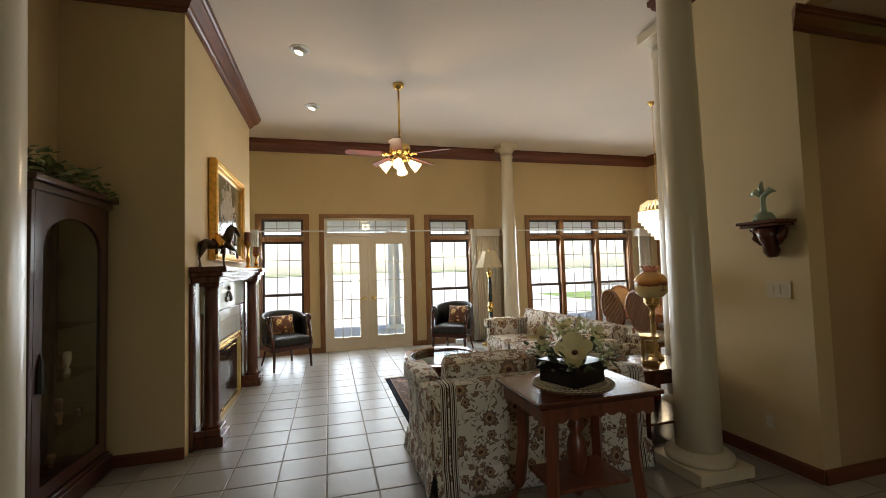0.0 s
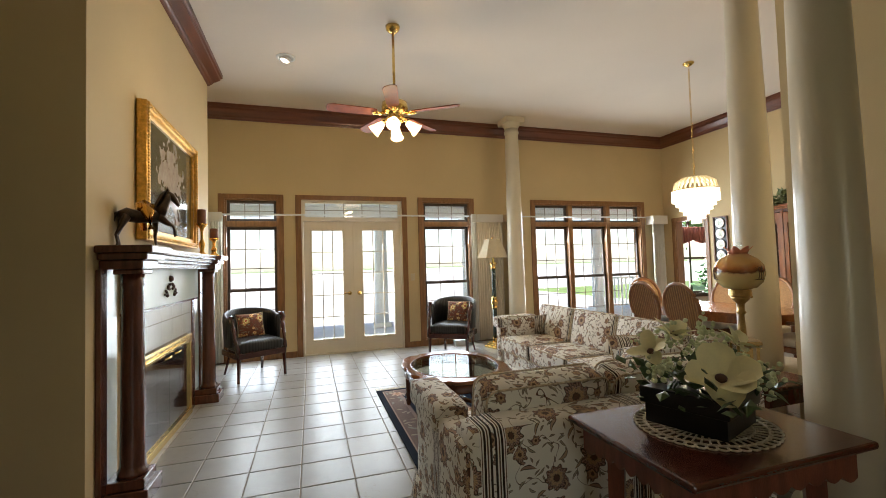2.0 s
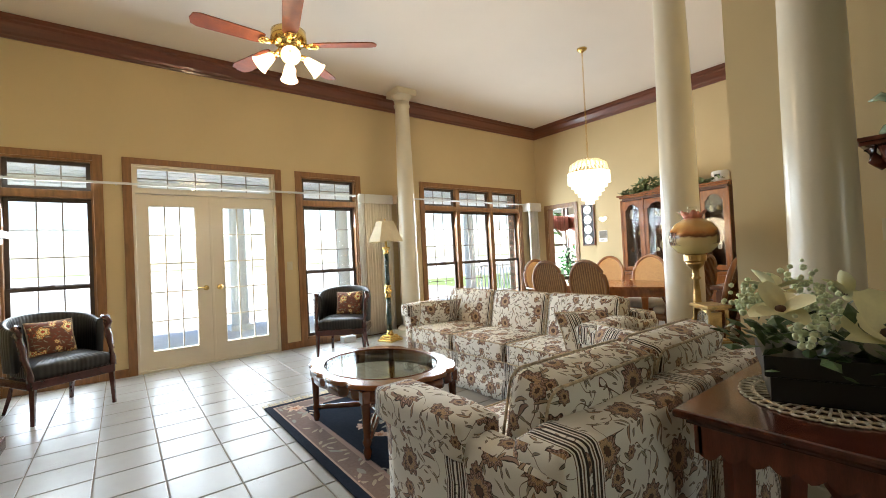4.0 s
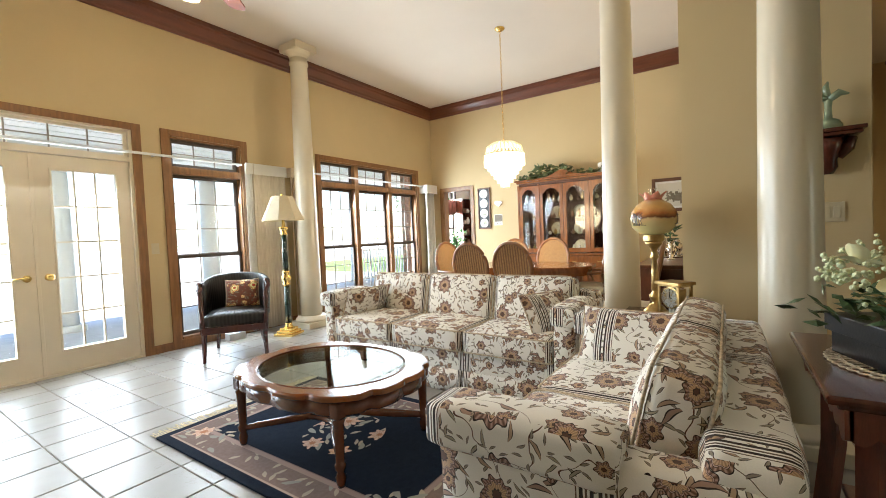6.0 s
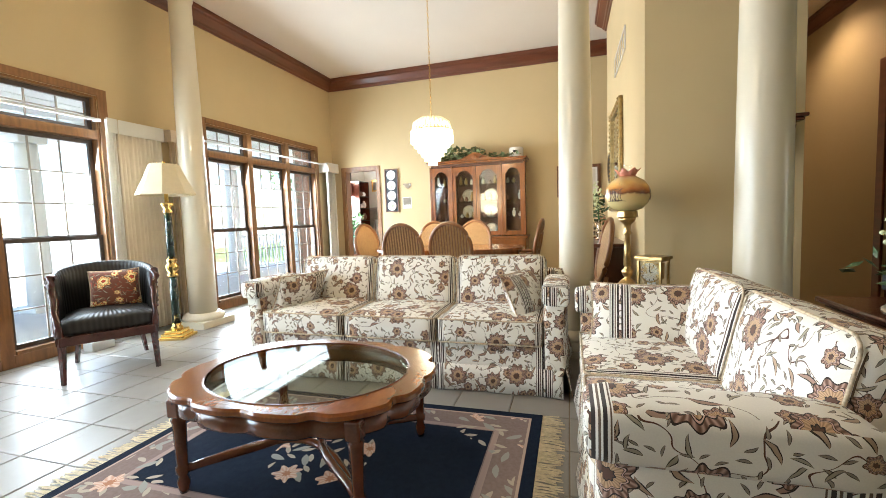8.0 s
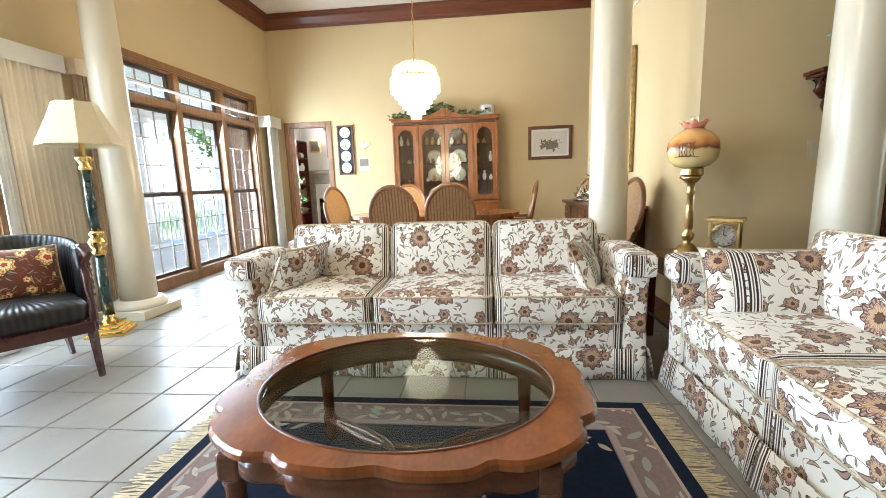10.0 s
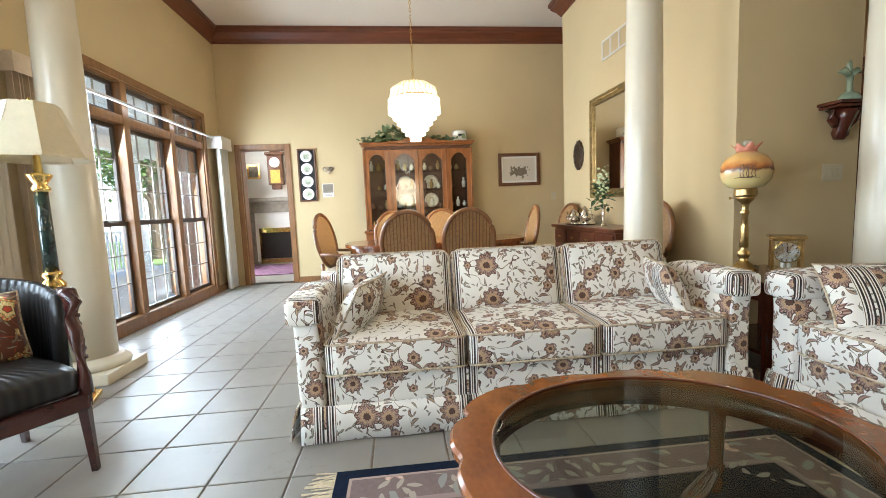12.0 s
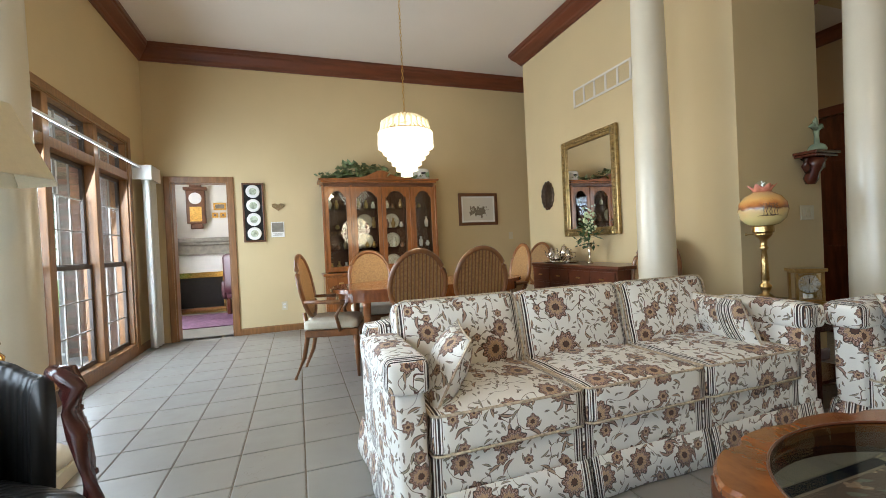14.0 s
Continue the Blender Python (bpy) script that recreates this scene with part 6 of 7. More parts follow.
box(bm, -0.018, 0.0, 0.044, 0.046, 0.133, 0.137)
part("pointers_and_hours", bm, BLACKBOX, dial)
part("movement", boxes((-0.055, 0.045, -0.03, 0.03, 0.09, 0.19)), AGED, cc)
b = bmesh.new()
lathe(b, [(0.012, 0.04), (0.012, 0.085)], 10, at=(-0.015, 0.02, 0))
lathe(b, [(0.012, 0.04), (0.012, 0.085)], 10, at=(0.015, 0.02, 0))
part("pendulum", b, CHINA, cc)

# ---- floor lamp ----
fl = thing("floor_lamp", 3.27, 8.49, 0, 20, "tall floor lamp of brass and green marble, cream shade", "floor lamp")
part("base", boxes((-0.13, 0.13, -0.13, 0.13, 0, 0.03), (-0.105, 0.105, -0.105, 0.105, 0.03, 0.06), (-0.08, 0.08, -0.08, 0.08, 0.06, 0.09), bevel=0.006), BRASS, fl)
MARBLE = material("green_marble", (0.018, 0.035, 0.028), 0.12, vary=0.7, scale=18, bump=0, coat=0.5)


def spindle(rows, name, mat, label=""):
    b = bmesh.new()
    lathe(b, rows, 20)
    part(name, b, mat, fl, label, smooth=True)


spindle([(0.05, 0.09), (0.055, 0.11), (0.035, 0.13), (0.045, 0.15)], "collar", BRASS)
spindle([(0.038, 0.15), (0.035, 0.62)], "marble_shaft", MARBLE, "dark green marble shaft")
spindle([(0.045, 0.62), (0.05, 0.64), (0.035, 0.66), (0.058, 0.70), (0.06, 0.73), (0.035, 0.76), (0.05, 0.78), (0.045, 0.80)], "knop", BRASS)
spindle([(0.035, 0.80), (0.031, 1.25)], "marble_shaft", MARBLE, "dark green marble shaft")
spindle([(0.04, 1.25), (0.045, 1.27), (0.03, 1.29), (0.055, 1.33), (0.06, 1.345), (0.02, 1.355), (0.016, 1.44), (0.008, 1.50), (0.008, 1.735), (0.014, 1.745), (0.004, 1.765)], "capital", BRASS)
SHADE = material("cream_silk_shade", (0.70, 0.61, 0.42), 0.8, vary=0.04, scale=30, bump=0.15)
SHADE.node_tree.nodes["Principled BSDF"].inputs["Transmission Weight"].default_value = 0.1
bm = bmesh.new()
rings = []
for z, rx, ry in ((1.425, 0.245, 0.245), (1.44, 0.243, 0.243), (1.55, 0.195, 0.195), (1.64, 0.155, 0.155), (1.72, 0.125, 0.125), (1.725, 0.122, 0.122)):
    row = []
    for i in range(48):
        a = 2 * math.pi * i / 48
        flat = 1 / max(math.cos(((a + math.pi / 8) % (math.pi / 4)) - math.pi / 8), 0.1) * 0.965
        row.append(bm.verts.new((rx * flat * math.cos(a), ry * flat * math.sin(a), z)))
    rings.append(row)
for a, c in zip(rings, rings[1:]):
    for i in range(48):
        bm.faces.new((a[i], a[(i + 1) % 48], c[(i + 1) % 48], c[i]))
solid(bm, 0.004)
sd = part("shade", bm, SHADE, fl, "panelled cream silk shade")
for i in range(8):
    a = 2 * math.pi * (i + 0.5) / 8
    part("rib", tube(bmesh.new(), [(0.249 * math.cos(a), 0.249 * math.sin(a), 1.43), (0.128 * math.cos(a), 0.128 * math.sin(a), 1.72)], 0.003, 5), SHADE, sd)
part("spider", boxes((-0.12, 0.12, -0.003, 0.003, 1.72, 1.726)), BRASS, fl)
tagged(part("cable_box", boxes((2.72, 2.92, 8.86, 8.98, 0, 0.085), bevel=0.006), PORCH), "small white plastic box on the floor", "box")

# ---- ceiling fan ----
def glow(name, color, strength):
    m = bpy.data.materials.new(name)
    m.use_nodes = True
    b = m.node_tree.nodes["Principled BSDF"]
    b.inputs["Base Color"].default_value = (0.8, 0.75, 0.65, 1)
    b.inputs["Emission Color"].default_value, b.inputs["Emission Strength"].default_value = (*color, 1), strength
    b.inputs["Roughness"].default_value = 0.3
    return m


LIT_SHADE = glow("lit_frosted_shade", (1.0, 0.72, 0.40), 1.6)
BULB = glow("lamp_bulb", (1.0, 0.82, 0.55), 8.0)
FANX, FANY = 1.31, 6.43
fan = thing("ceiling_fan", FANX, FANY, CEIL_Z, 0, "brass ceiling fan with reddish blades and lit glass shades", "ceiling fan")
b = bmesh.new()
lathe(b, [(0.075, 0), (0.07, -0.03), (0.04, -0.06), (0.018, -0.07)], 24)
part("canopy", b, BRASS, fan, smooth=True)
part("downrod", tube(bmesh.new(), [(0, 0, -0.07), (0, 0, -0.77)], 0.014, 12), BRASS, fan, smooth=True)
b = bmesh.new()
lathe(b, [(0.02, -0.74), (0.06, -0.77), (0.13, -0.80), (0.135, -0.87), (0.10, -0.905), (0.06, -0.925), (0.075, -0.945), (0.08, -0.985), (0.05, -1.02), (0.02, -1.04)], 32)
part("motor", b, BRASS, fan, smooth=True)
BLADEW = material("reddish_fan_blade", (0.17, 0.038, 0.006), 0.5, vary=0.35, scale=10, coat=0.0, spec=0.15)
for i in range(5):
    m = pose(0, 0, -0.905, 0, 0, 255 + 72 * i)
    bm = bmesh.new()
    prism(bm, [(0.19, -0.045), (0.24, -0.06), (0.62, -0.068), (0.665, -0.05), (0.68, 0), (0.665, 0.05), (0.62, 0.068), (0.24, 0.06), (0.19, 0.045)], -0.004, 0.004)
    part("blade", turned(bm, m @ pose(0, 0, 0, 12)), BLADEW, fan)
    bm = bmesh.new()
    tube(bm, [(0.11, 0, 0.0), (0.16, 0, -0.015), (0.22, 0, -0.01)], [0.016, 0.02, 0.01], 6)
    ring(bm, [(0.19 + 0.035 * math.cos(q), 0.04 * math.sin(q), -0.012) for q in [2 * math.pi * j / 12 for j in range(12)]], 0.006, 5)
    part("blade_iron", turned(bm, m), BRASS, fan, smooth=True)
for i in range(4):
    m = pose(0, 0, -1.0, 0, 0, 254 + 90 * i)
    bm = tube(bmesh.new(), [(0.05, 0, 0), (0.10, 0, 0.02), (0.13, 0, -0.01)], 0.009, 8)
    arm = part("light_arm", turned(bm, m), BRASS, fan, smooth=True)
    bm = bmesh.new()
    lathe(bm, [(0.024, 0.0), (0.034, 0.02), (0.048, 0.07), (0.056, 0.105), (0.07, 0.135), (0.063, 0.132), (0.045, 0.07), (0.022, 0.01)], 20)
    part("shade", turned(bm, m @ pose(0.12, 0, 0, 0, 130)), LIT_SHADE, arm, "lit frosted glass tulip shade", smooth=True)
bm = bmesh.new()
lathe(bm, [(0.012, -1.04), (0.03, -1.06), (0.045, -1.10), (0.04, -1.14), (0.02, -1.16)], 20)
part("bottom_globe", bm, LIT_SHADE, fan, "lit glass globe", smooth=True)
fan_lamp = new("fan_lamp", bpy.data.lights.new("fan_lamp", 'POINT'))
fan_lamp.data.energy, fan_lamp.data.color, fan_lamp.data.shadow_soft_size = 13, (1.0, 0.74, 0.44), 0.09
fan_lamp.location = (FANX, FANY, CEIL_Z - 1.26)

# ---- recessed downlights ----
for i, (x, y) in enumerate(((0.16, 5.80), (0.23, 7.36))):
    d = thing("downlight", x, y, CEIL_Z, 0, "lit white recessed eyeball downlight", "ceiling light", "ceiling downlights")
    b = bmesh.new()
    lathe(b, [(0.105, 0), (0.105, -0.006), (0.085, -0.012), (0.075, -0.006), (0.075, -0.001)], 32)
    part("trim_ring", b, PORCH, d)
    b = bmesh.new()
    lathe(b, [(0.072, 0.0), (0.066, -0.02), (0.055, -0.035), (0.045, -0.036)], 28)
    part("eyeball", turned(b, pose(0, 0, -0.002, 0, 18)), PORCH, d, smooth=True)
    b = bmesh.new()
    lathe(b, [(0.044, -0.034), (0.04, -0.041), (0.01, -0.044)], 24)
    part("bulb", turned(b, pose(0, 0, -0.002, 0, 18)), BULB, d, smooth=True)
    lm = new("downlight_lamp", bpy.data.lights.new("downlight_lamp", 'SPOT'))
    lm.data.energy, lm.data.spot_size, lm.data.spot_blend, lm.data.color, lm.data.shadow_soft_size = 8, radians(75), 0.6, (1.0, 0.78, 0.48), 0.04
    lm.matrix_world = look((x, y, CEIL_Z - 0.06), (x - 0.75, y, 1.2))

# ---- chandelier ----
ch = thing("chandelier", 5.06, 6.295, CEIL_Z, 0, "lit tiered crystal chandelier on a brass chain", "chandelier")
b = bmesh.new()
lathe(b, [(0.065, 0), (0.062, -0.015), (0.03, -0.035), (0.008, -0.05)], 22)
part("canopy", b, BRASS, ch, smooth=True)
bm = bmesh.new()
z = -0.05
i = 0
while z > -1.48:
    pts = []
    for q in [2 * math.pi * j / 10 for j in range(10)]:
        u, w = 0.009 * math.cos(q), 0.021 * math.sin(q)
        pts.append((u, 0, z - 0.02 + w) if i % 2 else (0, u, z - 0.02 + w))
    ring(bm, pts, 0.0028, 5)
    z -= 0.034
    i += 1
part("chain", bm, BRASS, ch)
CRYSTAL = glow("lit_crystal_prisms", (1.0, 0.88, 0.66), 0.8)
GOLDC = glow("lit_amber_crystal", (1.0, 0.70, 0.26), 0.22)
top0 = -1.49
part("frame_ring", ring(bmesh.new(), [(0.245 * math.cos(a), 0.245 * math.sin(a), top0 - 0.13) for a in [2 * math.pi * j / 40 for j in range(40)]], 0.012), BRASS, ch)
bm = bmesh.new()
for j in range(26):
    a = 2 * math.pi * j / 26
    c, s = math.cos(a), math.sin(a)
    tube(bm, [(0.05 * c, 0.05 * s, top0 - 0.02), (0.14 * c, 0.14 * s, top0 + 0.02), (0.22 * c, 0.22 * s, top0 - 0.03), (0.245 * c, 0.245 * s, top0 - 0.13)], [0.012, 0.014, 0.013, 0.008], 5)
part("crown_fronds", bm, GOLDC, ch, "amber glass fronds")
zt = top0 - 0.13
for r, n, l in ((0.255, 44, 0.085), (0.258, 44, 0.08), (0.215, 38, 0.075), (0.175, 32, 0.075), (0.135, 24, 0.075), (0.095, 18, 0.075), (0.05, 10, 0.075)):
    bm = bmesh.new()
    for j in range(n):
        a = 2 * math.pi * j / n
        w = math.pi * r / n * 0.92
        b2 = bmesh.new()
        box(b2, -0.006, 0.006, -w, w, -l, 0)
        turned(b2, pose(r * math.cos(a), r * math.sin(a), zt, 0, 0, math.degrees(a)))
        me = bpy.data.meshes.new("t")
        b2.to_mesh(me), b2.free()
        bm.from_mesh(me)
        bpy.data.meshes.remove(me)
    part("prism_tier", bm, CRYSTAL, ch, "hanging crystal prisms")
    zt -= l * 0.72
chl = new("chandelier_lamp", bpy.data.lights.new("chandelier_lamp", 'POINT'))
chl.data.energy, chl.data.color, chl.data.shadow_soft_size = 15, (1.0, 0.80, 0.52), 0.26
chl.location = (5.06, 6.295, CEIL_Z - 2.39)

# ---- china hutch ----
hu = thing("china_hutch", 7.385, 6.173, 0, 0, "cherry china hutch with glazed doors and full shelves", "cabinet")
HW = 0.815
part("base_cabinet", boxes((-0.46, -0.005, -HW, HW, 0.06, 0.74), (-0.44, -0.005, -HW + 0.02, HW - 0.02, 0, 0.06)), CHERRY, hu)
part("base_top", boxes((-0.49, -0.004, -HW - 0.025, HW + 0.025, 0.74, 0.775), bevel=0.008), CHERRY, hu)
for i in range(4):
    a = -HW + 0.02 + i * 0.4025
    d = part("base_door", boxes((-0.478, -0.46, a, a + 0.383, 0.1, 0.55), bevel=0.004), CHERRY, hu)
    part("raised_panel", boxes((-0.488, -0.478, a + 0.06, a + 0.323, 0.16, 0.49), bevel=0.006), CHERRY, d)
    d = part("drawer", boxes((-0.478, -0.46, a, a + 0.383, 0.57, 0.72), bevel=0.004), CHERRY, hu)
    part("pull", boxes((-0.495, -0.478, a + 0.17, a + 0.235, 0.63, 0.65), bevel=0.004), AGED, d)
UD = 0.36
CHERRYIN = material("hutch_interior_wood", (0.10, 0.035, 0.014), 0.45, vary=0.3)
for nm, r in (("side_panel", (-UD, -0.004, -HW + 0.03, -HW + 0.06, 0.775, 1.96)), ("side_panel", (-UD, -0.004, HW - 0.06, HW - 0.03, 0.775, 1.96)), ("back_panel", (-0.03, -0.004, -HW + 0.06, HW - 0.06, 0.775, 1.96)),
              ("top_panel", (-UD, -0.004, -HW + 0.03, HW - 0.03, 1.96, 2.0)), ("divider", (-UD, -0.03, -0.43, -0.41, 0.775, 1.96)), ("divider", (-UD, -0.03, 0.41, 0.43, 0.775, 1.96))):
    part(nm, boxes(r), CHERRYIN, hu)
for z in (1.08, 1.36, 1.64):
    part("shelf", boxes((-UD + 0.03, -0.03, -HW + 0.06, HW - 0.06, z, z + 0.012)), CLEAR, hu)
part("cornice", boxes((-UD - 0.05, -0.004, -HW - 0.0, HW + 0.0, 2.0, 2.03), (-UD - 0.075, -0.004, -HW - 0.03, HW + 0.03, 2.03, 2.055), bevel=0.006), CHERRY, hu)
bm = bmesh.new()
n = 40
lo, hi = [], []
for i in range(n + 1):
    y = -0.44 + 0.88 * i / n
    zz = 2.055 + 0.10 * math.exp(-(y / 0.17) ** 2) + 0.012
    lo.append(bm.verts.new((-UD - 0.06, y, 2.03))), hi.append(bm.verts.new((-UD - 0.06, y, zz)))
for i in range(n):
    bm.faces.new((lo[i], lo[i + 1], hi[i + 1], hi[i]))
solid(bm, 0.05)
part("pediment", bm, CHERRY, hu)
b = bmesh.new()
lathe(b, [(0.035, 0), (0.045, 0.008), (0.03, 0.012)], 18)
part("rosette", turned(b, pose(-UD - 0.11, 0, 2.09, 0, -90)), CHERRY, hu)
for y0, y1 in ((-HW + 0.035, -0.435), (-0.405, -0.003), (0.003, 0.405), (0.435, HW - 0.035)):
    f = 0.055
    bm = boxes((-UD - 0.022, -UD, y0, y0 + f, 0.79, 1.95), (-UD - 0.022, -UD, y1 - f, y1, 0.79, 1.95), (-UD - 0.022, -UD, y0 + f, y1 - f, 0.79, 0.86), bevel=0.003)
    n = 16
    lo, hi = [], []
    for i in range(n + 1):
        t = i / n
        zz = 1.80 + 0.07 * (0.0 if t < 0.12 or t > 0.88 else math.sin(math.pi * (t - 0.12) / 0.76) ** 0.6 + 0.25)
        y = y0 + f + (y1 - y0 - 2 * f) * t
        lo.append((bm.verts.new((-UD - 0.022, y, zz)), bm.verts.new((-UD, y, zz)))), hi.append((bm.verts.new((-UD - 0.022, y, 1.95)), bm.verts.new((-UD, y, 1.95))))
    for i in range(n):
        for s in (0, 1):
            bm.faces.new((lo[i][s], lo[i + 1][s], hi[i + 1][s], hi[i][s]))
        bm.faces.new((lo[i][0], lo[i + 1][0], lo[i + 1][1], lo[i][1])), bm.faces.new((hi[i][0], hi[i + 1][0], hi[i + 1][1], hi[i][1]))
    d = part("glazed_door", bm, CHERRY, hu)
    part("pane", boxes((-UD - 0.013, -UD - 0.009, y0 + f - 0.004, y1 - f + 0.004, 0.855, 1.9)), CLEAR, d).visible_shadow = False
for y in (-0.42, 0.42, -HW + 0.02, HW - 0.02):
    part("pilaster", boxes((-UD - 0.03, -UD - 0.001, y - 0.014, y + 0.014, 0.78, 1.97), bevel=0.004), CHERRY, hu)
GILTPLATE = material("gold_rimmed_plate", (0.66, 0.60, 0.46), 0.2, vary=0.2, scale=30, coat=0.3)
rr = random.Random(21)
for z in (0.776, 1.093, 1.373, 1.653):
    for k0, bay in enumerate((-0.60, -0.2, 0.2, 0.60)):
        if k0 in (1, 2) and z < 1.6:
            p = thing("plate", 7.385 - 0.07, 6.175 + bay, z + 0.105, 0, "gold-rimmed china plate standing in the hutch", "plate", "hutch china")
            b = bmesh.new()
            lathe(b, [(0.02, 0.004), (0.06, 0.0), (0.085, 0.008), (0.112, 0.018), (0.112, 0.022), (0.08, 0.014), (0.02, 0.010)], 26)
            part("dish", turned(b, pose(0, 0, 0, 0, -80)), GILTPLATE, p, smooth=True)
        for j in range(3):
            v = thing("china_piece", 7.385 - rr.uniform(0.16, 0.26), 6.175 + bay + (j - 1) * 0.10, z, 0, "small china or glass piece on a hutch shelf", "ornament", "hutch china")
            hh = rr.uniform(0.06, 0.16)
            b = bmesh.new()
            lathe(b, [(0.02, 0), (0.03, hh * 0.3), (0.034, hh * 0.55), (0.014, hh * 0.8), (0.02, hh)], 10)
            part("body", b, rr.choice((CHINA, GILTPLATE, CLEAR, AGED, POT)), v, smooth=True)
iv = thing("ivy_garland", 7.385 - 0.22, 6.25, 2.055, 0, "green leafy garland along the hutch top", "plant")
part("vine", tube(bmesh.new(), [(0, -0.75, 0.01), (0.05, -0.3, 0.03), (0, 0.1, 0.12), (-0.03, 0.4, 0.03), (0, 0.75, 0.01)], 0.008, 6), BARK, iv)
IVY = material("dusty_ivy_leaf", (0.17, 0.21, 0.09), 0.6, vary=0.5, scale=20)
leaves_part(iv, (-0.06, 0.16, 0.11), IVY, 210, (0.07, 0.20, 0.055), 0.10, 31, width=0.75)
leaves_part(iv, (-0.05, 0.55, 0.035), IVY, 90, (0.05, 0.13, 0.025), 0.09, 32, width=0.75)
leaves_part(iv, (-0.05, -0.55, 0.03), IVY, 80, (0.05, 0.13, 0.025), 0.08, 33, width=0.75)
cn = thing("canister", 7.385 - 0.2, 5.52, 2.055, 0, "round white canister with a dark band", "canister")
b = bmesh.new()
lathe(b, [(0.11, 0), (0.118, 0.012), (0.118, 0.15), (0.105, 0.17), (0.03, 0.178)], 26)
part("body", b, CHINA, cn, smooth=True)
part("label", boxes((-0.124, -0.116, -0.035, 0.035, 0.085, 0.115)), BLACKBOX, cn)

# ---- dining table and chairs ----
dt = thing("dining_table", 5.06, 6.13, 0, 0, "polished cherry oval dining table", "table")
bm = bmesh.new()
TW, TL = 0.50, 0.93
out = [(TW * math.copysign(abs(math.cos(a)) ** 0.75, math.cos(a)), TL * math.copysign(abs(math.sin(a)) ** 0.75, math.sin(a))) for a in [2 * math.pi * i / 64 for i in range(64)]]
prism(bm, out, 0.715, 0.745)
part("tabletop", bm, TABLEWOOD, dt)
bm = prism(bmesh.new(), [(x * 0.93, y * 0.95) for x, y in out], 0.635, 0.715)
part("apron", bm, TABLEWOOD, dt)
for sx in (-1, 1):
    for sy in (-1, 1):
        b = bmesh.new()
        lathe(b, [(0.016, 0), (0.024, 0.03), (0.02, 0.05), (0.034, 0.6), (0.04, 0.635)], 14, at=(sx * 0.34, sy * 0.66, 0))
        part("leg", b, CHERRY, dt, smooth=True)
CHAIRC = material("honey_chair_wood", (0.20, 0.08, 0.025), 0.28, vary=0.3, scale=10, coat=0.35, stretch=(2, 2, 0.6))
CANE = material("woven_cane", (0.33, 0.19, 0.075), 0.6, vary=0.3, scale=60, bump=0.5, fine=240)
SEATC = material("pale_seat_cloth", (0.62, 0.57, 0.46), 0.9, vary=0.08, scale=20, bump=0.3, fine=300)


def dining_chair(x, y, rz, arms, label):
    c = thing("dining_chair", x, y, 0, rz, label, "chair", "dining chairs")
    lean = pose(0, 0.22, 0.78, -11)
    el = [(0.225 * math.cos(a), 0, 0.275 * math.sin(a)) for a in [2 * math.pi * i / 44 for i in range(44)]]
    bk = part("back_frame", turned(ring(bmesh.new(), el, 0.021, 8), lean), CHAIRC, c, "oval wooden back frame", smooth=True)
    bm = bmesh.new()
    prism(bm, [(0.212 * math.cos(a), 0.262 * math.sin(a)) for a in [2 * math.pi * i / 36 for i in range(36)]], -0.004, 0.004)
    part("cane_panel", turned(bm, lean @ pose(0, 0, 0, 90)), CANE, bk, "woven cane panel")
    for i in range(13):
        xx = -0.18 + 0.03 * i
        hh = 0.262 * math.sqrt(max(0, 1 - (xx / 0.212) ** 2))
        part("spindle", turned(boxes((xx - 0.004, xx + 0.004, 0.005, 0.013, -hh, hh)), lean), CHAIRC, bk)
    part("seat", turned(cushion(0.47, 0.46, 0.085, 0.03, 0.02, 7), pose(0, -0.02, 0.455)), SEATC, c, "pale upholstered seat", smooth=True)
    part("seat_rail", boxes((-0.235, 0.235, -0.25, 0.2, 0.355, 0.415), bevel=0.012), CHAIRC, c)
    for s in (-1, 1):
        part("leg", tube(bmesh.new(), [(s * 0.205, -0.22, 0.38), (s * 0.21, -0.23, 0.2), (s * 0.20, -0.235, 0)], [0.026, 0.02, 0.013], 8), CHAIRC, c, smooth=True)
        part("leg", tube(bmesh.new(), [(s * 0.15, 0.21, 0.56), (s * 0.17, 0.18, 0.40), (s * 0.185, 0.22, 0.18), (s * 0.195, 0.30, 0)], [0.017, 0.023, 0.018, 0.013], 8), CHAIRC, c, smooth=True)
        if arms:
            part("arm", tube(bmesh.new(), [(s * 0.22, 0.19, 0.66), (s * 0.25, 0.05, 0.655), (s * 0.255, -0.1, 0.65), (s * 0.245, -0.15, 0.645)], [0.015, 0.017, 0.019, 0.02], 8), CHAIRC, c, smooth=True)
            part("arm_post", tube(bmesh.new(), [(s * 0.245, -0.13, 0.64), (s * 0.24, -0.07, 0.53), (s * 0.235, -0.10, 0.40)], 0.016, 8), CHAIRC, c, smooth=True)
    return c


CL = "honey-brown oval cane-backed dining chair with a pale seat"
dining_chair(5.06, 7.05, -14, True, "honey-brown oval-backed armchair at the table end")
dining_chair(5.21, 5.27, 176, True, "honey-brown oval-backed armchair at the table end")
dining_chair(4.55, 6.44, 90, False, CL)
dining_chair(4.55, 5.90, 90, False, CL)
dining_chair(5.63, 6.57, -90, False, CL)
dining_chair(5.63, 5.97, -90, False, CL)
dining_chair(5.95, 4.53, 180 + 8, False, "honey-brown cane-backed dining chair against the wall")
dining_chair(3.97, 4.62, 186, False, "honey-brown cane-backed dining chair behind the column")

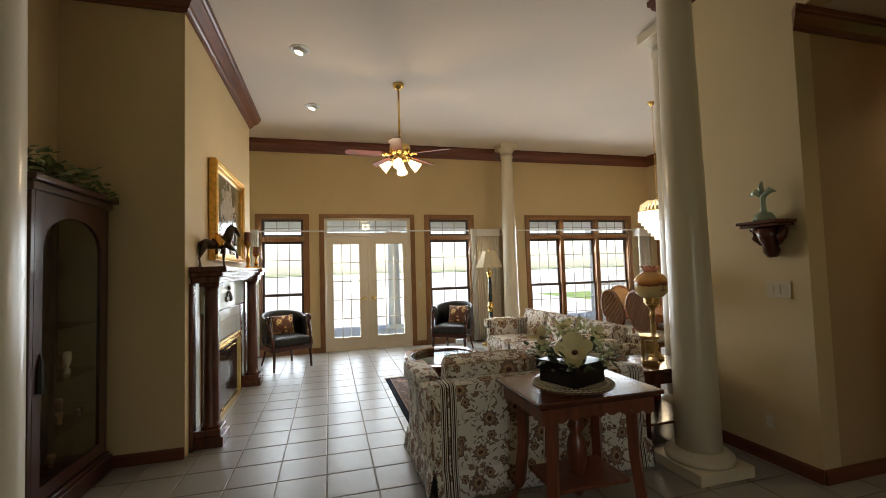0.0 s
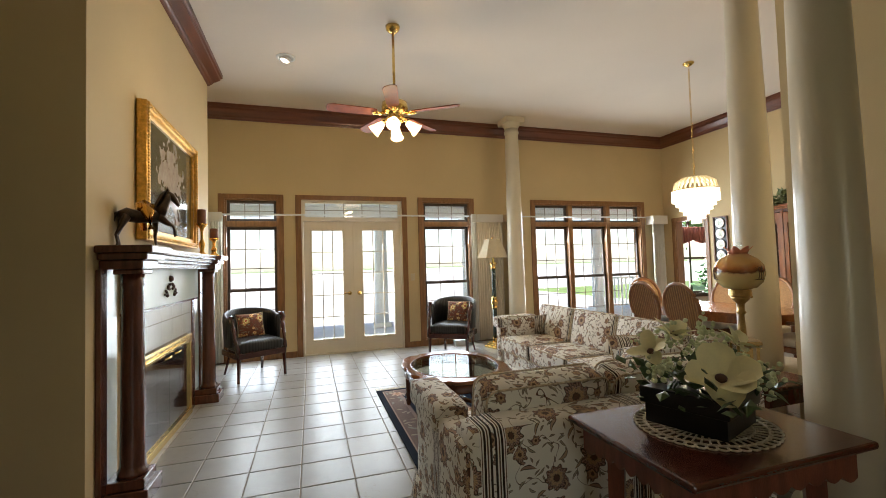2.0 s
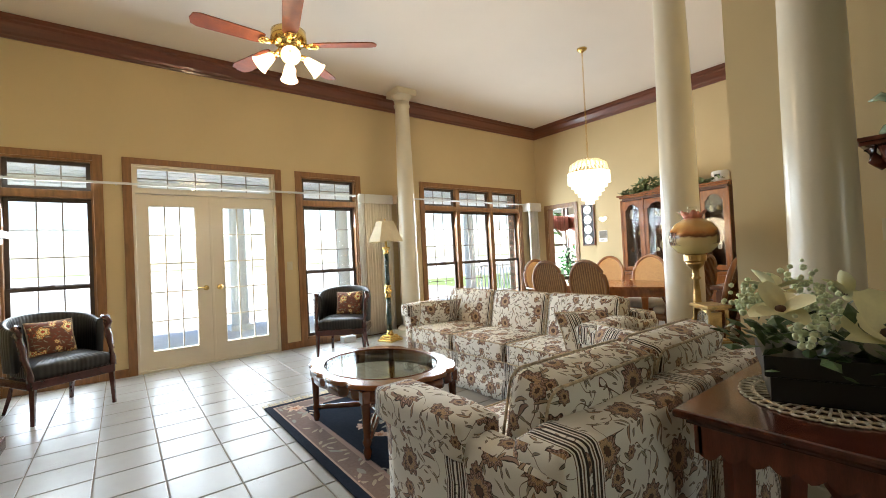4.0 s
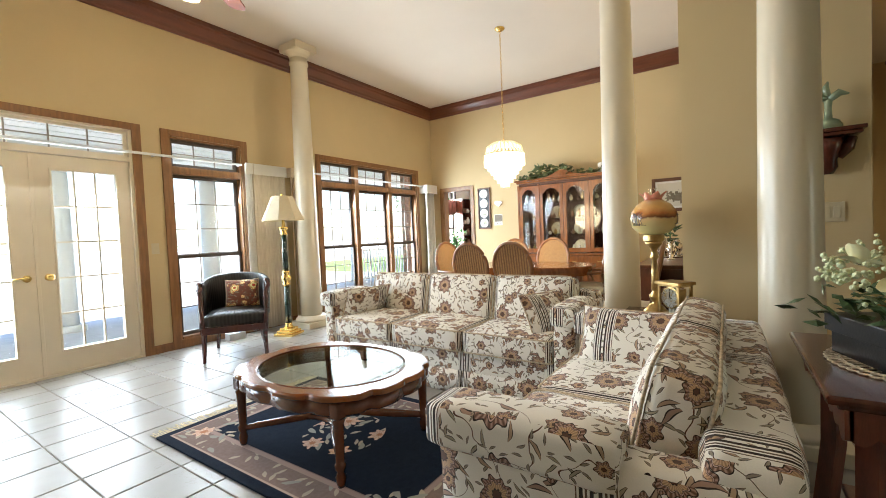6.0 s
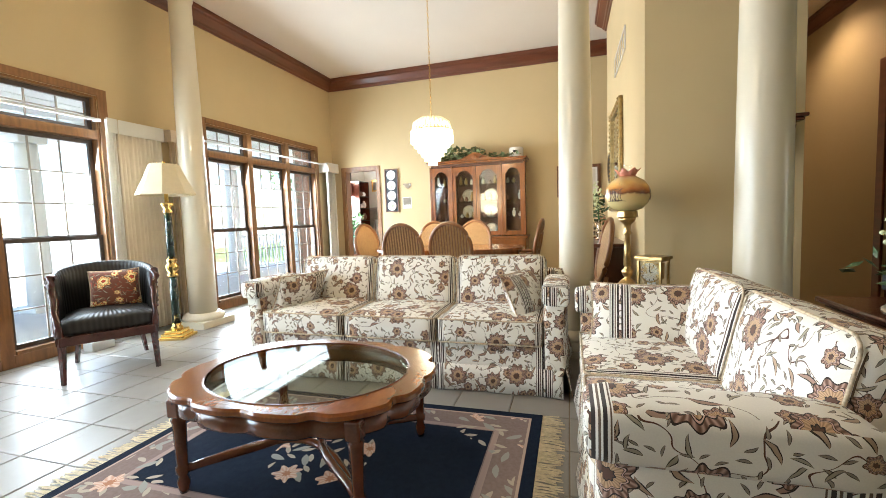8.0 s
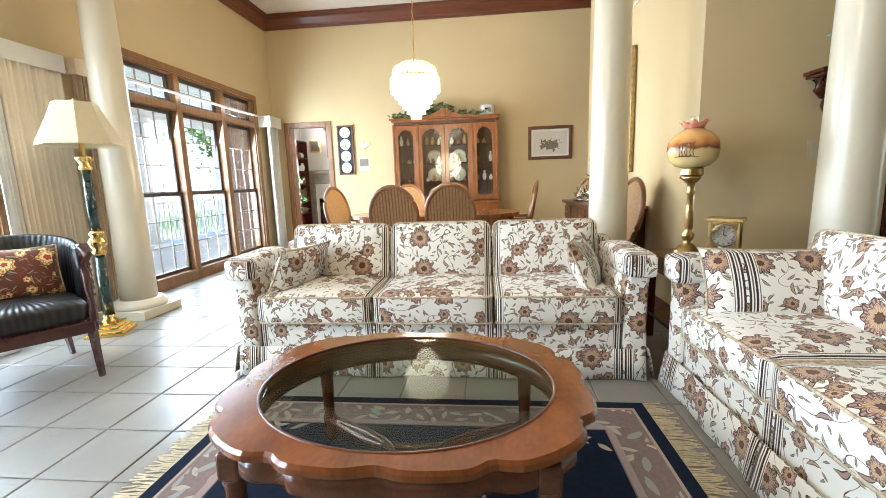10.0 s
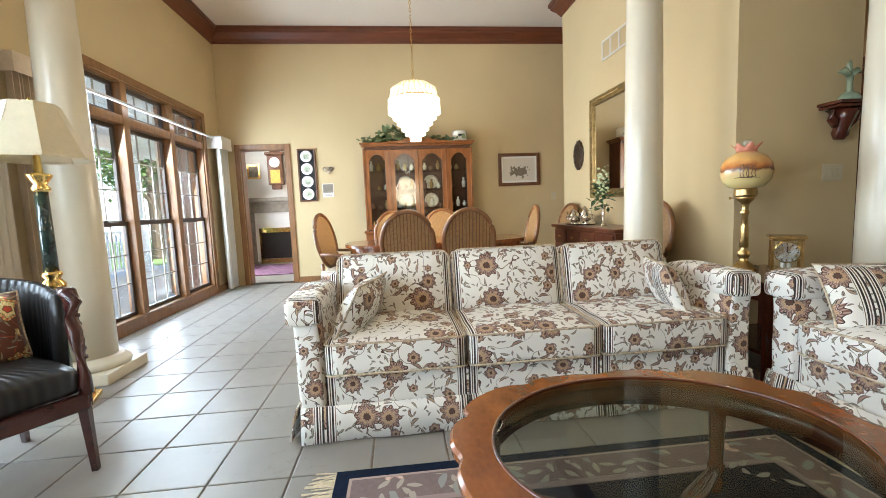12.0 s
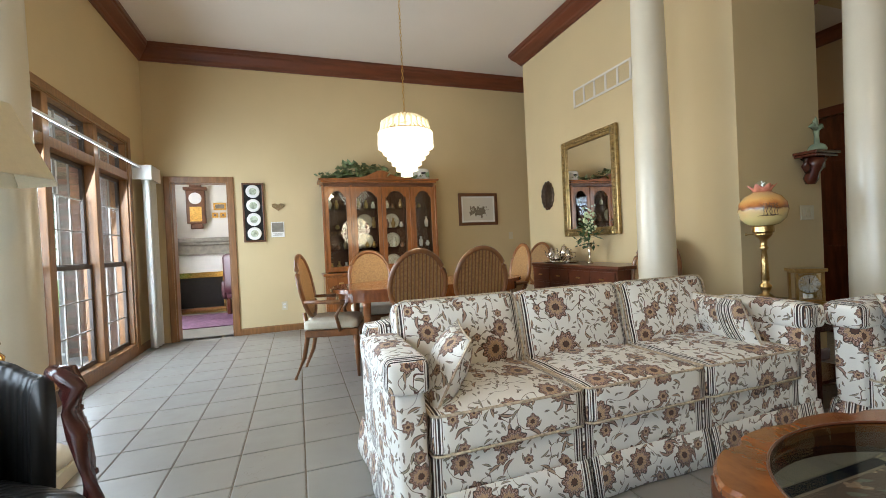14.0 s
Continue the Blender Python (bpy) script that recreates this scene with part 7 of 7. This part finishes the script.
# ---- sideboard, silver, mirror ----
sb = thing("sideboard", 4.95, 4.175, 0, 0, "dark cherry sideboard under the mirror", "sideboard")
SBW = material("dark_sideboard_wood", (0.10, 0.03, 0.014), 0.28, vary=0.35, scale=9, coat=0.3, stretch=(1, 3, 1))
part("body", boxes((-0.72, 0.72, 0.003, 0.42, 0.06, 0.785), (-0.70, 0.70, 0.003, 0.40, 0, 0.06)), SBW, sb)
part("top", boxes((-0.77, 0.77, 0.002, 0.455, 0.785, 0.82), bevel=0.008), SBW, sb)
for i in range(4):
    a = -0.70 + i * 0.352
    d = part("door", boxes((a, a + 0.34, 0.42, 0.436, 0.1, 0.6), bevel=0.004), SBW, sb)
    for j in range(5):
        part("reed", boxes((a + 0.04 + j * 0.055, a + 0.08 + j * 0.055, 0.436, 0.444, 0.15, 0.55), bevel=0.004), SBW, d)
    d = part("drawer", boxes((a, a + 0.34, 0.42, 0.436, 0.62, 0.76), bevel=0.004), SBW, sb)
    part("pull", boxes((a + 0.14, a + 0.2, 0.436, 0.45, 0.68, 0.695), bevel=0.003), AGED, d)
SILVER = material("tarnished_silver", (0.62, 0.56, 0.48), 0.16, 1.0, vary=0.2, scale=14, bump=0.05)
ts = thing("tray", 5.34, 4.42, 0.82, 0, "oval silver serving tray on the sideboard", "tray")
b = bmesh.new()
lathe(b, [(0.24, 0.0), (0.26, 0.006), (0.27, 0.018), (0.262, 0.018), (0.24, 0.008)], 36, sy=0.6)
part("tray_body", b, SILVER, ts, smooth=True)
for dx, dy, hh in ((-0.14, 0.0, 0.15), (0.0, -0.05, 0.20), (0.02, 0.08, 0.11), (0.15, 0.02, 0.17), (-0.06, 0.09, 0.10)):
    pot = thing("silver_pot", 5.34 + dx, 4.42 + dy, 0.828, 30, "shiny silver tea pot of a coffee service", "tea pot", "silver service")
    b = bmesh.new()
    lathe(b, [(0.03, 0), (0.034, 0.008), (0.022, 0.02), (0.05, hh * 0.35), (0.058, hh * 0.5), (0.04, hh * 0.72), (0.036, hh * 0.78), (0.03, hh * 0.88), (0.008, hh * 0.94), (0.012, hh)], 18)
    part("body", b, SILVER, pot, smooth=True)
    part("spout", tube(bmesh.new(), [(0.045, 0, hh * 0.4), (0.08, 0, hh * 0.55), (0.09, 0, hh * 0.8)], [0.014, 0.01, 0.007]), SILVER, pot, smooth=True)
    part("handle", tube(bmesh.new(), [(-0.04, 0, hh * 0.75), (-0.085, 0, hh * 0.7), (-0.085, 0, hh * 0.4), (-0.045, 0, hh * 0.32)], 0.006), SILVER, pot, smooth=True)
vz = thing("vase", 4.86, 4.39, 0.82, 0, "slim glass vase with white and green flowers", "vase")
b = bmesh.new()
lathe(b, [(0.035, 0), (0.037, 0.008), (0.008, 0.03), (0.012, 0.1), (0.03, 0.22)], 16)
part("glass", b, SILVER, vz, smooth=True)
part("stems", tube(bmesh.new(), [(0, 0, 0.05), (0.01, 0, 0.3), (-0.02, 0, 0.45)], 0.006), HOUSELEAF, vz)
leaves_part(vz, (0, 0.02, 0.32), SAGE, 90, (0.06, 0.04, 0.08), 0.08, 41)
bm = bmesh.new()
for i in range(60):
    bmesh.ops.create_icosphere(bm, subdivisions=1, radius=rr.uniform(0.008, 0.018), matrix=Matrix.Translation((rr.gauss(-0.03, 0.04), rr.gauss(0.02, 0.03), rr.gauss(0.46, 0.07))))
tagged(part("blossoms", bm, BUD, vz), kind="stuff")
mr = thing("mirror", 5.075, 4.172, 1.685, 0, "large mirror in a carved gilt frame", "mirror")
MX, MZ = 0.47, 0.57
MG = bpy.data.materials.new("mirror_glass")
MG.use_nodes = True
MG.node_tree.nodes["Principled BSDF"].inputs["Metallic"].default_value = 1.0
MG.node_tree.nodes["Principled BSDF"].inputs["Roughness"].default_value = 0.02
MG.node_tree.nodes["Principled BSDF"].inputs["Base Color"].default_value = (0.86, 0.87, 0.85, 1)
OLDGILT = material("antique_gilt", (0.36, 0.26, 0.11), 0.35, 0.8, vary=0.4, scale=30, bump=0.3, fine=70)
part("glass", boxes((-MX + 0.08, MX - 0.08, 0.004, 0.022, -MZ + 0.08, MZ - 0.08)), MG, mr)
for a, c, z0, z1 in ((-MX, -MX + 0.09, -MZ, MZ), (MX - 0.09, MX, -MZ, MZ), (-MX + 0.09, MX - 0.09, MZ - 0.09, MZ), (-MX + 0.09, MX - 0.09, -MZ, -MZ + 0.09)):
    fr = part("frame_rail", boxes((a, c, 0.002, 0.045, z0, z1), bevel=0.012), OLDGILT, mr)
    bm = bmesh.new()
    tall = z1 - z0 > 0.5
    n = 24 if tall else 18
    for i in range(n):
        t = (i + 0.5) / n
        p = ((a + c) / 2, 0.045, z0 + (z1 - z0) * t) if tall else (a + (c - a) * t, 0.045, (z0 + z1) / 2)
        bmesh.ops.create_icosphere(bm, subdivisions=1, radius=0.017, matrix=Matrix.Translation(p))
    part("carving", bm, OLDGILT, fr, smooth=True)
ov = thing("wall_plate", 5.915, 4.172, 1.67, 0, "oval bronze scalloped wall plate", "wall plate")
bm = bmesh.new()
rings = []
for r, y in ((0.185, 0.006), (0.185, 0.02), (0.155, 0.03), (0.125, 0.014), (0.03, 0.012)):
    rings.append([bm.verts.new((0.76 * r * (1 + 0.04 * math.cos(14 * a)) * math.cos(a), y, r * (1 + 0.04 * math.cos(14 * a)) * math.sin(a))) for a in [2 * math.pi * i / 70 for i in range(70)]])
for a, c in zip(rings, rings[1:]):
    for i in range(70):
        bm.faces.new((a[i], a[(i + 1) % 70], c[(i + 1) % 70], c[i]))
bm.faces.new(rings[-1])
part("plate_body", bm, BRONZE, ov, smooth=True)
vt = thing("air_vent", 4.845, 4.172, 2.72, 0, "white wall air return grille with five bays", "vent")
part("frame", boxes((-0.45, 0.45, 0.001, 0.012, -0.105, -0.085), (-0.45, 0.45, 0.001, 0.012, 0.085, 0.105), *[(x - 0.012, x + 0.012, 0.001, 0.012, -0.085, 0.085) for x in (-0.438, -0.263, -0.088, 0.088, 0.263, 0.438)]), WALL_PALE, vt)
for i in range(9):
    part("louver", boxes((-0.43, 0.43, 0.002, 0.007, -0.078 + i * 0.018, -0.068 + i * 0.018)), WALL, vt)

# ---- wall pieces ----
def framed(name, x, y, z, rz, hw, hh, fw, frame_mat, print_mat, label, mat_w=0.0):
    p = thing(name, x, y, z, rz, label, "picture")
    part("frame", boxes((-hw, -hw + fw, 0.002, 0.03, -hh, hh), (hw - fw, hw, 0.002, 0.03, -hh, hh), (-hw + fw, hw - fw, 0.002, 0.03, hh - fw, hh), (-hw + fw, hw - fw, 0.002, 0.03, -hh, -hh + fw), bevel=0.004), frame_mat, p)
    if mat_w:
        part("mount", boxes((-hw + fw, hw - fw, 0.002, 0.012, -hh + fw, hh - fw)), CHINA, p)
        part("print", boxes((-hw + fw + mat_w, hw - fw - mat_w, 0.012, 0.015, -hh + fw + mat_w, hh - fw - mat_w)), print_mat, p)
    else:
        part("backing", boxes((-hw + fw, hw - fw, 0.002, 0.012, -hh + fw, hh - fw)), print_mat, p)
    return p


def sketch():
    k = Nodes("botanical_print")
    g = k.n.new("ShaderNodeTexCoord").outputs["Object"]
    x, _, z = k.split(g)
    d = k.math('ADD', k.math('POWER', k.math('DIVIDE', x, 0.17), 2.0), k.math('POWER', k.math('DIVIDE', k.math('ADD', z, 0.03), 0.11), 2.0))
    ink = k.math('MULTIPLY', k.math('GREATER_THAN', k.noise(g, 26, 4).outputs[0], k.math('MULTIPLY_ADD', d, 0.2, 0.38)), k.math('LESS_THAN', d, 1.2))
    k.l.new(k.mix(ink, (0.62, 0.58, 0.50), k.mix(k.noise(g, 30, 2).outputs[0], (0.05, 0.045, 0.03), (0.28, 0.22, 0.16))), k.b.inputs["Base Color"])
    k.b.inputs["Roughness"].default_value = 0.3
    return k.m


framed("picture", EAST - 0.002, 4.535, 1.638, 90, 0.34, 0.258, 0.05, WALNUT, sketch(), "dark-framed botanical print on the cream wall", 0.03)
pf = framed("plate_rack_frame", EAST - 0.002, 7.857, 1.648, 90, 0.135, 0.40, 0.022, WALNUT, BLACKBOX, "tall frame holding four painted plates")
GREENPLATE = material("green_centred_plate", (0.45, 0.48, 0.35), 0.2, vary=0.6, scale=25, coat=0.3)
for i in range(4):
    z = 0.285 - 0.19 * i
    b = bmesh.new()
    lathe(b, [(0.02, 0.003), (0.055, 0.0), (0.088, 0.014), (0.085, 0.018), (0.05, 0.006)], 28)
    d = part("plate", turned(b, pose(0, 0.015, z, -90)), CHINA, pf, "white plate", smooth=True)
    b = bmesh.new()
    lathe(b, [(0.048, 0.004), (0.048, 0.008)], 24)
    part("plate_centre", turned(b, pose(0, 0.014, z, -90)), GREENPLATE, d)
pq = thing("wall_plaque", EAST - 0.002, 7.545, 1.724, 90, "small silver heart-shaped wall plaque", "plaque")
bm = bmesh.new()
hpts = [(0.075 * math.sin(a) ** 3 * 1.1, 0.06 * (0.8125 * math.cos(a) - 0.3125 * math.cos(2 * a) - 0.125 * math.cos(3 * a) - 0.0625 * math.cos(4 * a))) for a in [2 * math.pi * i / 40 for i in range(40)]]
prism(bm, hpts, 0, 0.015)
part("plaque_body", turned(bm, pose(0, 0.018, 0, 90)), SILVER, pq)
cd = thing("calendar_card", EAST - 0.002, 7.564, 1.41, 90, "small pale printed wall card", "card")
part("card", boxes((-0.085, 0.085, 0.001, 0.006, -0.105, 0.105)), CHINA, cd)
part("card_picture", boxes((-0.075, 0.075, 0.006, 0.008, -0.035, 0.095)), STONE, cd)
part("card_text", boxes(*[(-0.06, 0.06 - 0.02 * (i % 2), 0.006, 0.0075, -0.06 - i * 0.012, -0.055 - i * 0.012) for i in range(3)]), STONE, cd)


def wall_plate(name, x, y, z, rz, w, toggles, label):
    p = thing(name, x, y, z, rz, label, "switch" if toggles else "outlet")
    part("cover", boxes((-w / 2, w / 2, 0.001, 0.007, -0.058, 0.058), bevel=0.002), IVORY, p)
    if toggles:
        for i in range(toggles):
            xx = (i - (toggles - 1) / 2) * 0.046
            part("rocker", boxes((xx - 0.016, xx + 0.016, 0.007, 0.011, -0.033, 0.033), bevel=0.002), IVORY, p)
    else:
        for zz in (-0.02, 0.02):
            part("socket", boxes((-0.016, 0.016, 0.007, 0.009, zz - 0.013, zz + 0.013), bevel=0.002), CHINA, p)
            part("slot", boxes((-0.008, -0.005, 0.009, 0.0095, zz - 0.005, zz + 0.006), (0.005, 0.008, 0.009, 0.0095, zz - 0.005, zz + 0.006)), BLACKBOX, p)


IVORY = material("ivory_plastic", (0.56, 0.49, 0.34), 0.4, vary=0.04)
wall_plate("light_switch", EAST - 0.002, 3.96, 1.195, 90, 0.075, 1, "ivory light switch on the cream wall")
wall_plate("wall_outlet", EAST - 0.002, 7.525, 0.35, 90, 0.075, 0, "ivory wall outlet above the baseboard")
wall_plate("light_switch", 3.398, 3.42, 1.212, 90, 0.165, 3, "ivory triple light switch below the bracket")
wall_plate("wall_outlet", 3.398, 3.54, 0.288, 90, 0.075, 0, "ivory wall outlet above the baseboard")
wall_plate("light_switch", 2.08, NORTH - 0.002, 1.15, 180, 0.075, 1, "ivory light switch between door and window")
bk = thing("wall_bracket", 3.398, 3.42, 1.455, 90, "carved dark wooden wall bracket shelf", "bracket")
part("shelf", boxes((-0.15, 0.15, 0.002, 0.17, 0.205, 0.228), (-0.135, 0.135, 0.002, 0.155, 0.185, 0.205), bevel=0.006), MAHOGANY, bk)
bm = bmesh.new()
tube(bm, [(0, 0.075, 0.185), (0, 0.065, 0.12), (0, 0.05, 0.06), (0, 0.04, 0.02), (0, 0.035, -0.02)], [0.075, 0.06, 0.045, 0.05, 0.03], 12)
for s in (-1, 1):
    tube(bm, [(s * 0.1, 0.06, 0.18), (s * 0.085, 0.06, 0.12), (s * 0.05, 0.05, 0.07)], [0.03, 0.032, 0.02], 8)
part("corbel", bm, MAHOGANY, bk, smooth=True)
GREENGLASS = glass_material("pale_green_glass", (0.72, 0.85, 0.80))
FIG = material("frosted_green_glass", (0.44, 0.56, 0.40), 0.25, vary=0.15, scale=20, coat=0.5)
FIG.node_tree.nodes["Principled BSDF"].inputs["Transmission Weight"].default_value = 0.5
sb_st = bmesh.new()
lathe(sb_st, [(0.06, 0), (0.065, 0.02), (0.05, 0.05), (0.02, 0.065), (0.016, 0.12), (0.02, 0.16), (0.012, 0.2)], 16)
tube(sb_st, [(0, 0, 0.17), (0.05, 0.0, 0.205), (0.095, 0.0, 0.19)], [0.018, 0.022, 0.004], 8)
tube(sb_st, [(0, 0, 0.17), (-0.05, 0.0, 0.205), (-0.09, 0.0, 0.19)], [0.018, 0.022, 0.004], 8)
tube(sb_st, [(0, 0, 0.19), (0.012, 0, 0.24), (0.0, 0, 0.275)], [0.016, 0.018, 0.004], 8)
gs = tagged(part("glass_sculpture", sb_st, FIG, smooth=True), "pale green glass flower sculpture on the bracket", "sculpture")
gs.matrix_basis = pose(3.398 - 0.09, 3.42, 1.683, 0, 0, 90)

# ---- curio cabinet beside the chimney breast ----
cu = thing("curio_cabinet", -1.545, 4.52, 0, 0, "dark mahogany glazed curio cabinet full of glassware", "cabinet")
CUW = material("very_dark_mahogany", (0.045, 0.012, 0.008), 0.28, vary=0.4, scale=9, coat=0.4)
CD, CH = 0.36, 0.43
part("plinth", boxes((0.003, CD + 0.03, -CH - 0.025, CH + 0.025, 0, 0.12), (0.003, CD + 0.015, -CH - 0.01, CH + 0.01, 0.12, 0.15), bevel=0.008), CUW, cu)
part("back_panel", boxes((0.003, 0.015, -CH, CH, 0.15, 1.94)), CUW, cu)
for s in (-1, 1):
    for x in (0.015, CD - 0.035):
        part("corner_post", boxes((x, x + 0.035, s * CH - (0.035 if s > 0 else 0), s * CH + (0 if s > 0 else 0.035), 0.15, 1.94), bevel=0.004), CUW, cu)
    part("side_glass", boxes((0.05, CD - 0.035, s * (CH - 0.012), s * (CH - 0.008), 0.15, 1.94)), CLEAR, cu)
part("cornice", boxes((0.003, CD + 0.02, -CH - 0.02, CH + 0.02, 1.94, 1.99), (0.003, CD + 0.05, -CH - 0.05, CH + 0.05, 1.99, 2.03), bevel=0.008), CUW, cu)
bm = boxes((CD - 0.022, CD, -CH + 0.035, -CH + 0.11, 0.16, 1.94), (CD - 0.022, CD, CH - 0.11, CH - 0.035, 0.16, 1.94), (CD - 0.022, CD, -CH + 0.11, CH - 0.11, 0.16, 0.24))
n = 24
lo, hi = [], []
for i in range(n + 1):
    t = 2 * i / n - 1
    y, zz = t * (CH - 0.11), 1.62 + 0.2 * math.sqrt(max(0, 1 - t * t))
    lo.append((bm.verts.new((CD - 0.022, y, zz)), bm.verts.new((CD, y, zz)))), hi.append((bm.verts.new((CD - 0.022, y, 1.94)), bm.verts.new((CD, y, 1.94))))
for i in range(n):
    for s in (0, 1):
        bm.faces.new((lo[i][s], lo[i + 1][s], hi[i + 1][s], hi[i][s]))
    bm.faces.new((lo[i][0], lo[i + 1][0], lo[i + 1][1], lo[i][1])), bm.faces.new((hi[i][0], hi[i + 1][0], hi[i + 1][1], hi[i][1]))
d = part("arched_door", bm, CUW, cu)
part("pane", boxes((CD - 0.013, CD - 0.009, -CH + 0.105, CH - 0.105, 0.235, 1.83)), CLEAR, d)
part("tassel", tube(bmesh.new(), [(CD + 0.004, -CH + 0.09, 1.0), (CD + 0.006, -CH + 0.09, 0.95), (CD + 0.006, -CH + 0.09, 0.78)], [0.004, 0.018, 0.024], 8), BLACKBOX, d)
for z in (0.45, 0.78, 1.11, 1.44):
    part("shelf", boxes((0.02, CD - 0.03, -CH + 0.036, CH - 0.036, z, z + 0.008)), CLEAR, cu)
rr = random.Random(77)
for z in (0.152, 0.458, 0.788, 1.118, 1.448):
    for i in range(9):
        hh = rr.uniform(0.05, 0.15)
        g = thing("glass_ornament", -1.545 + rr.uniform(0.1, CD - 0.1), 4.52 - 0.34 + i * 0.083, z, 0, "small crystal or china ornament in the cabinet", "ornament", "curio ornaments")
        b = bmesh.new()
        lathe(b, [(0.018, 0), (0.02, 0.006), (0.007, hh * 0.3), (0.02, hh * 0.55), (0.026, hh * 0.8), (0.02, hh)], 10)
        part("body", b, rr.choice((CLEAR, CLEAR, CLEAR, SILVER, POT, GILTPLATE)), g, smooth=True)
iv = thing("ivy_garland", -1.545 + 0.22, 4.52, 2.03, 0, "dark leafy garland on the curio cabinet", "plant")
part("vine", tube(bmesh.new(), [(0.1, -0.4, 0.02), (0.12, 0, 0.06), (0.12, 0.35, 0.02), (0.16, 0.55, -0.02)], 0.006, 6), BARK, iv)
leaves_part(iv, (0.08, -0.1, 0.07), IVY, 170, (0.07, 0.2, 0.05), 0.08, 51, width=0.75)
leaves_part(iv, (0.13, 0.32, 0.02), IVY, 50, (0.05, 0.1, 0.03), 0.06, 52, width=0.75)

# ---- unseen downlight, added to brighten the hall ----
hl = thing("downlight", 5.0, 2.63, 3.05, 0, "unseen recessed light added to brighten the hall", "ceiling light", "ceiling downlights")
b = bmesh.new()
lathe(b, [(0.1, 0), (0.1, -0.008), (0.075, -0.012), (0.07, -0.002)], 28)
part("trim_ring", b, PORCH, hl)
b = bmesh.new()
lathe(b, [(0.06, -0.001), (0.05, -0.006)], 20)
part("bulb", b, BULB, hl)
hlm = new("hall_fill_lamp", bpy.data.lights.new("hall_fill_lamp", 'SPOT'))
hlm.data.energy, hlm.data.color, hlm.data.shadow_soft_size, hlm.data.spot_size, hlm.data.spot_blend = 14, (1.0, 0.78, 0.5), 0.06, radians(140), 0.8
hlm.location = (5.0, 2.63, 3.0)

# ---- floor tiles, laid last ----
tm = bpy.data.meshes.new("tile")
bm = tile_mesh()
bmesh.ops.recalc_face_normals(bm, faces=bm.faces)
bm.to_mesh(tm)
tm.materials.append(CERAMIC)
base_v = [v.co.copy() for v in tm.vertices]
base_f = [tuple(p.vertices) for p in tm.polygons]
bm.free()
vs, fs = [], []
for i in range(-7, 21):
    for j in range(-25, 11):
        x, y = TX + (i + 0.5) * T, TY + (j + 0.5) * T
        if x < WEST - 0.15 or x > EAST + 0.15 or y > NORTH + 0.15 or y < -2.1:
            continue
        if -0.8 < x < 1.1 and 3.8 < y < 9.1 or 1.1 < x < 2.6 and 6.7 < y < 9.1 or 2.6 < x < 5.3 and 6.9 < y < 9.1:
            o = new("tile", tm)
            o.parent = floor
            o.location = (x, y, 0)
        else:
            k0 = len(vs)
            vs += [c + Vector((x, y, 0)) for c in base_v]
            fs += [tuple(q + k0 for q in f) for f in base_f]
me = bpy.data.meshes.new("tiles")
me.from_pydata(vs, [], fs)
me.materials.append(CERAMIC)
o = new("tiles", me)
o.parent = floor
tagged(o, kind="stuff")
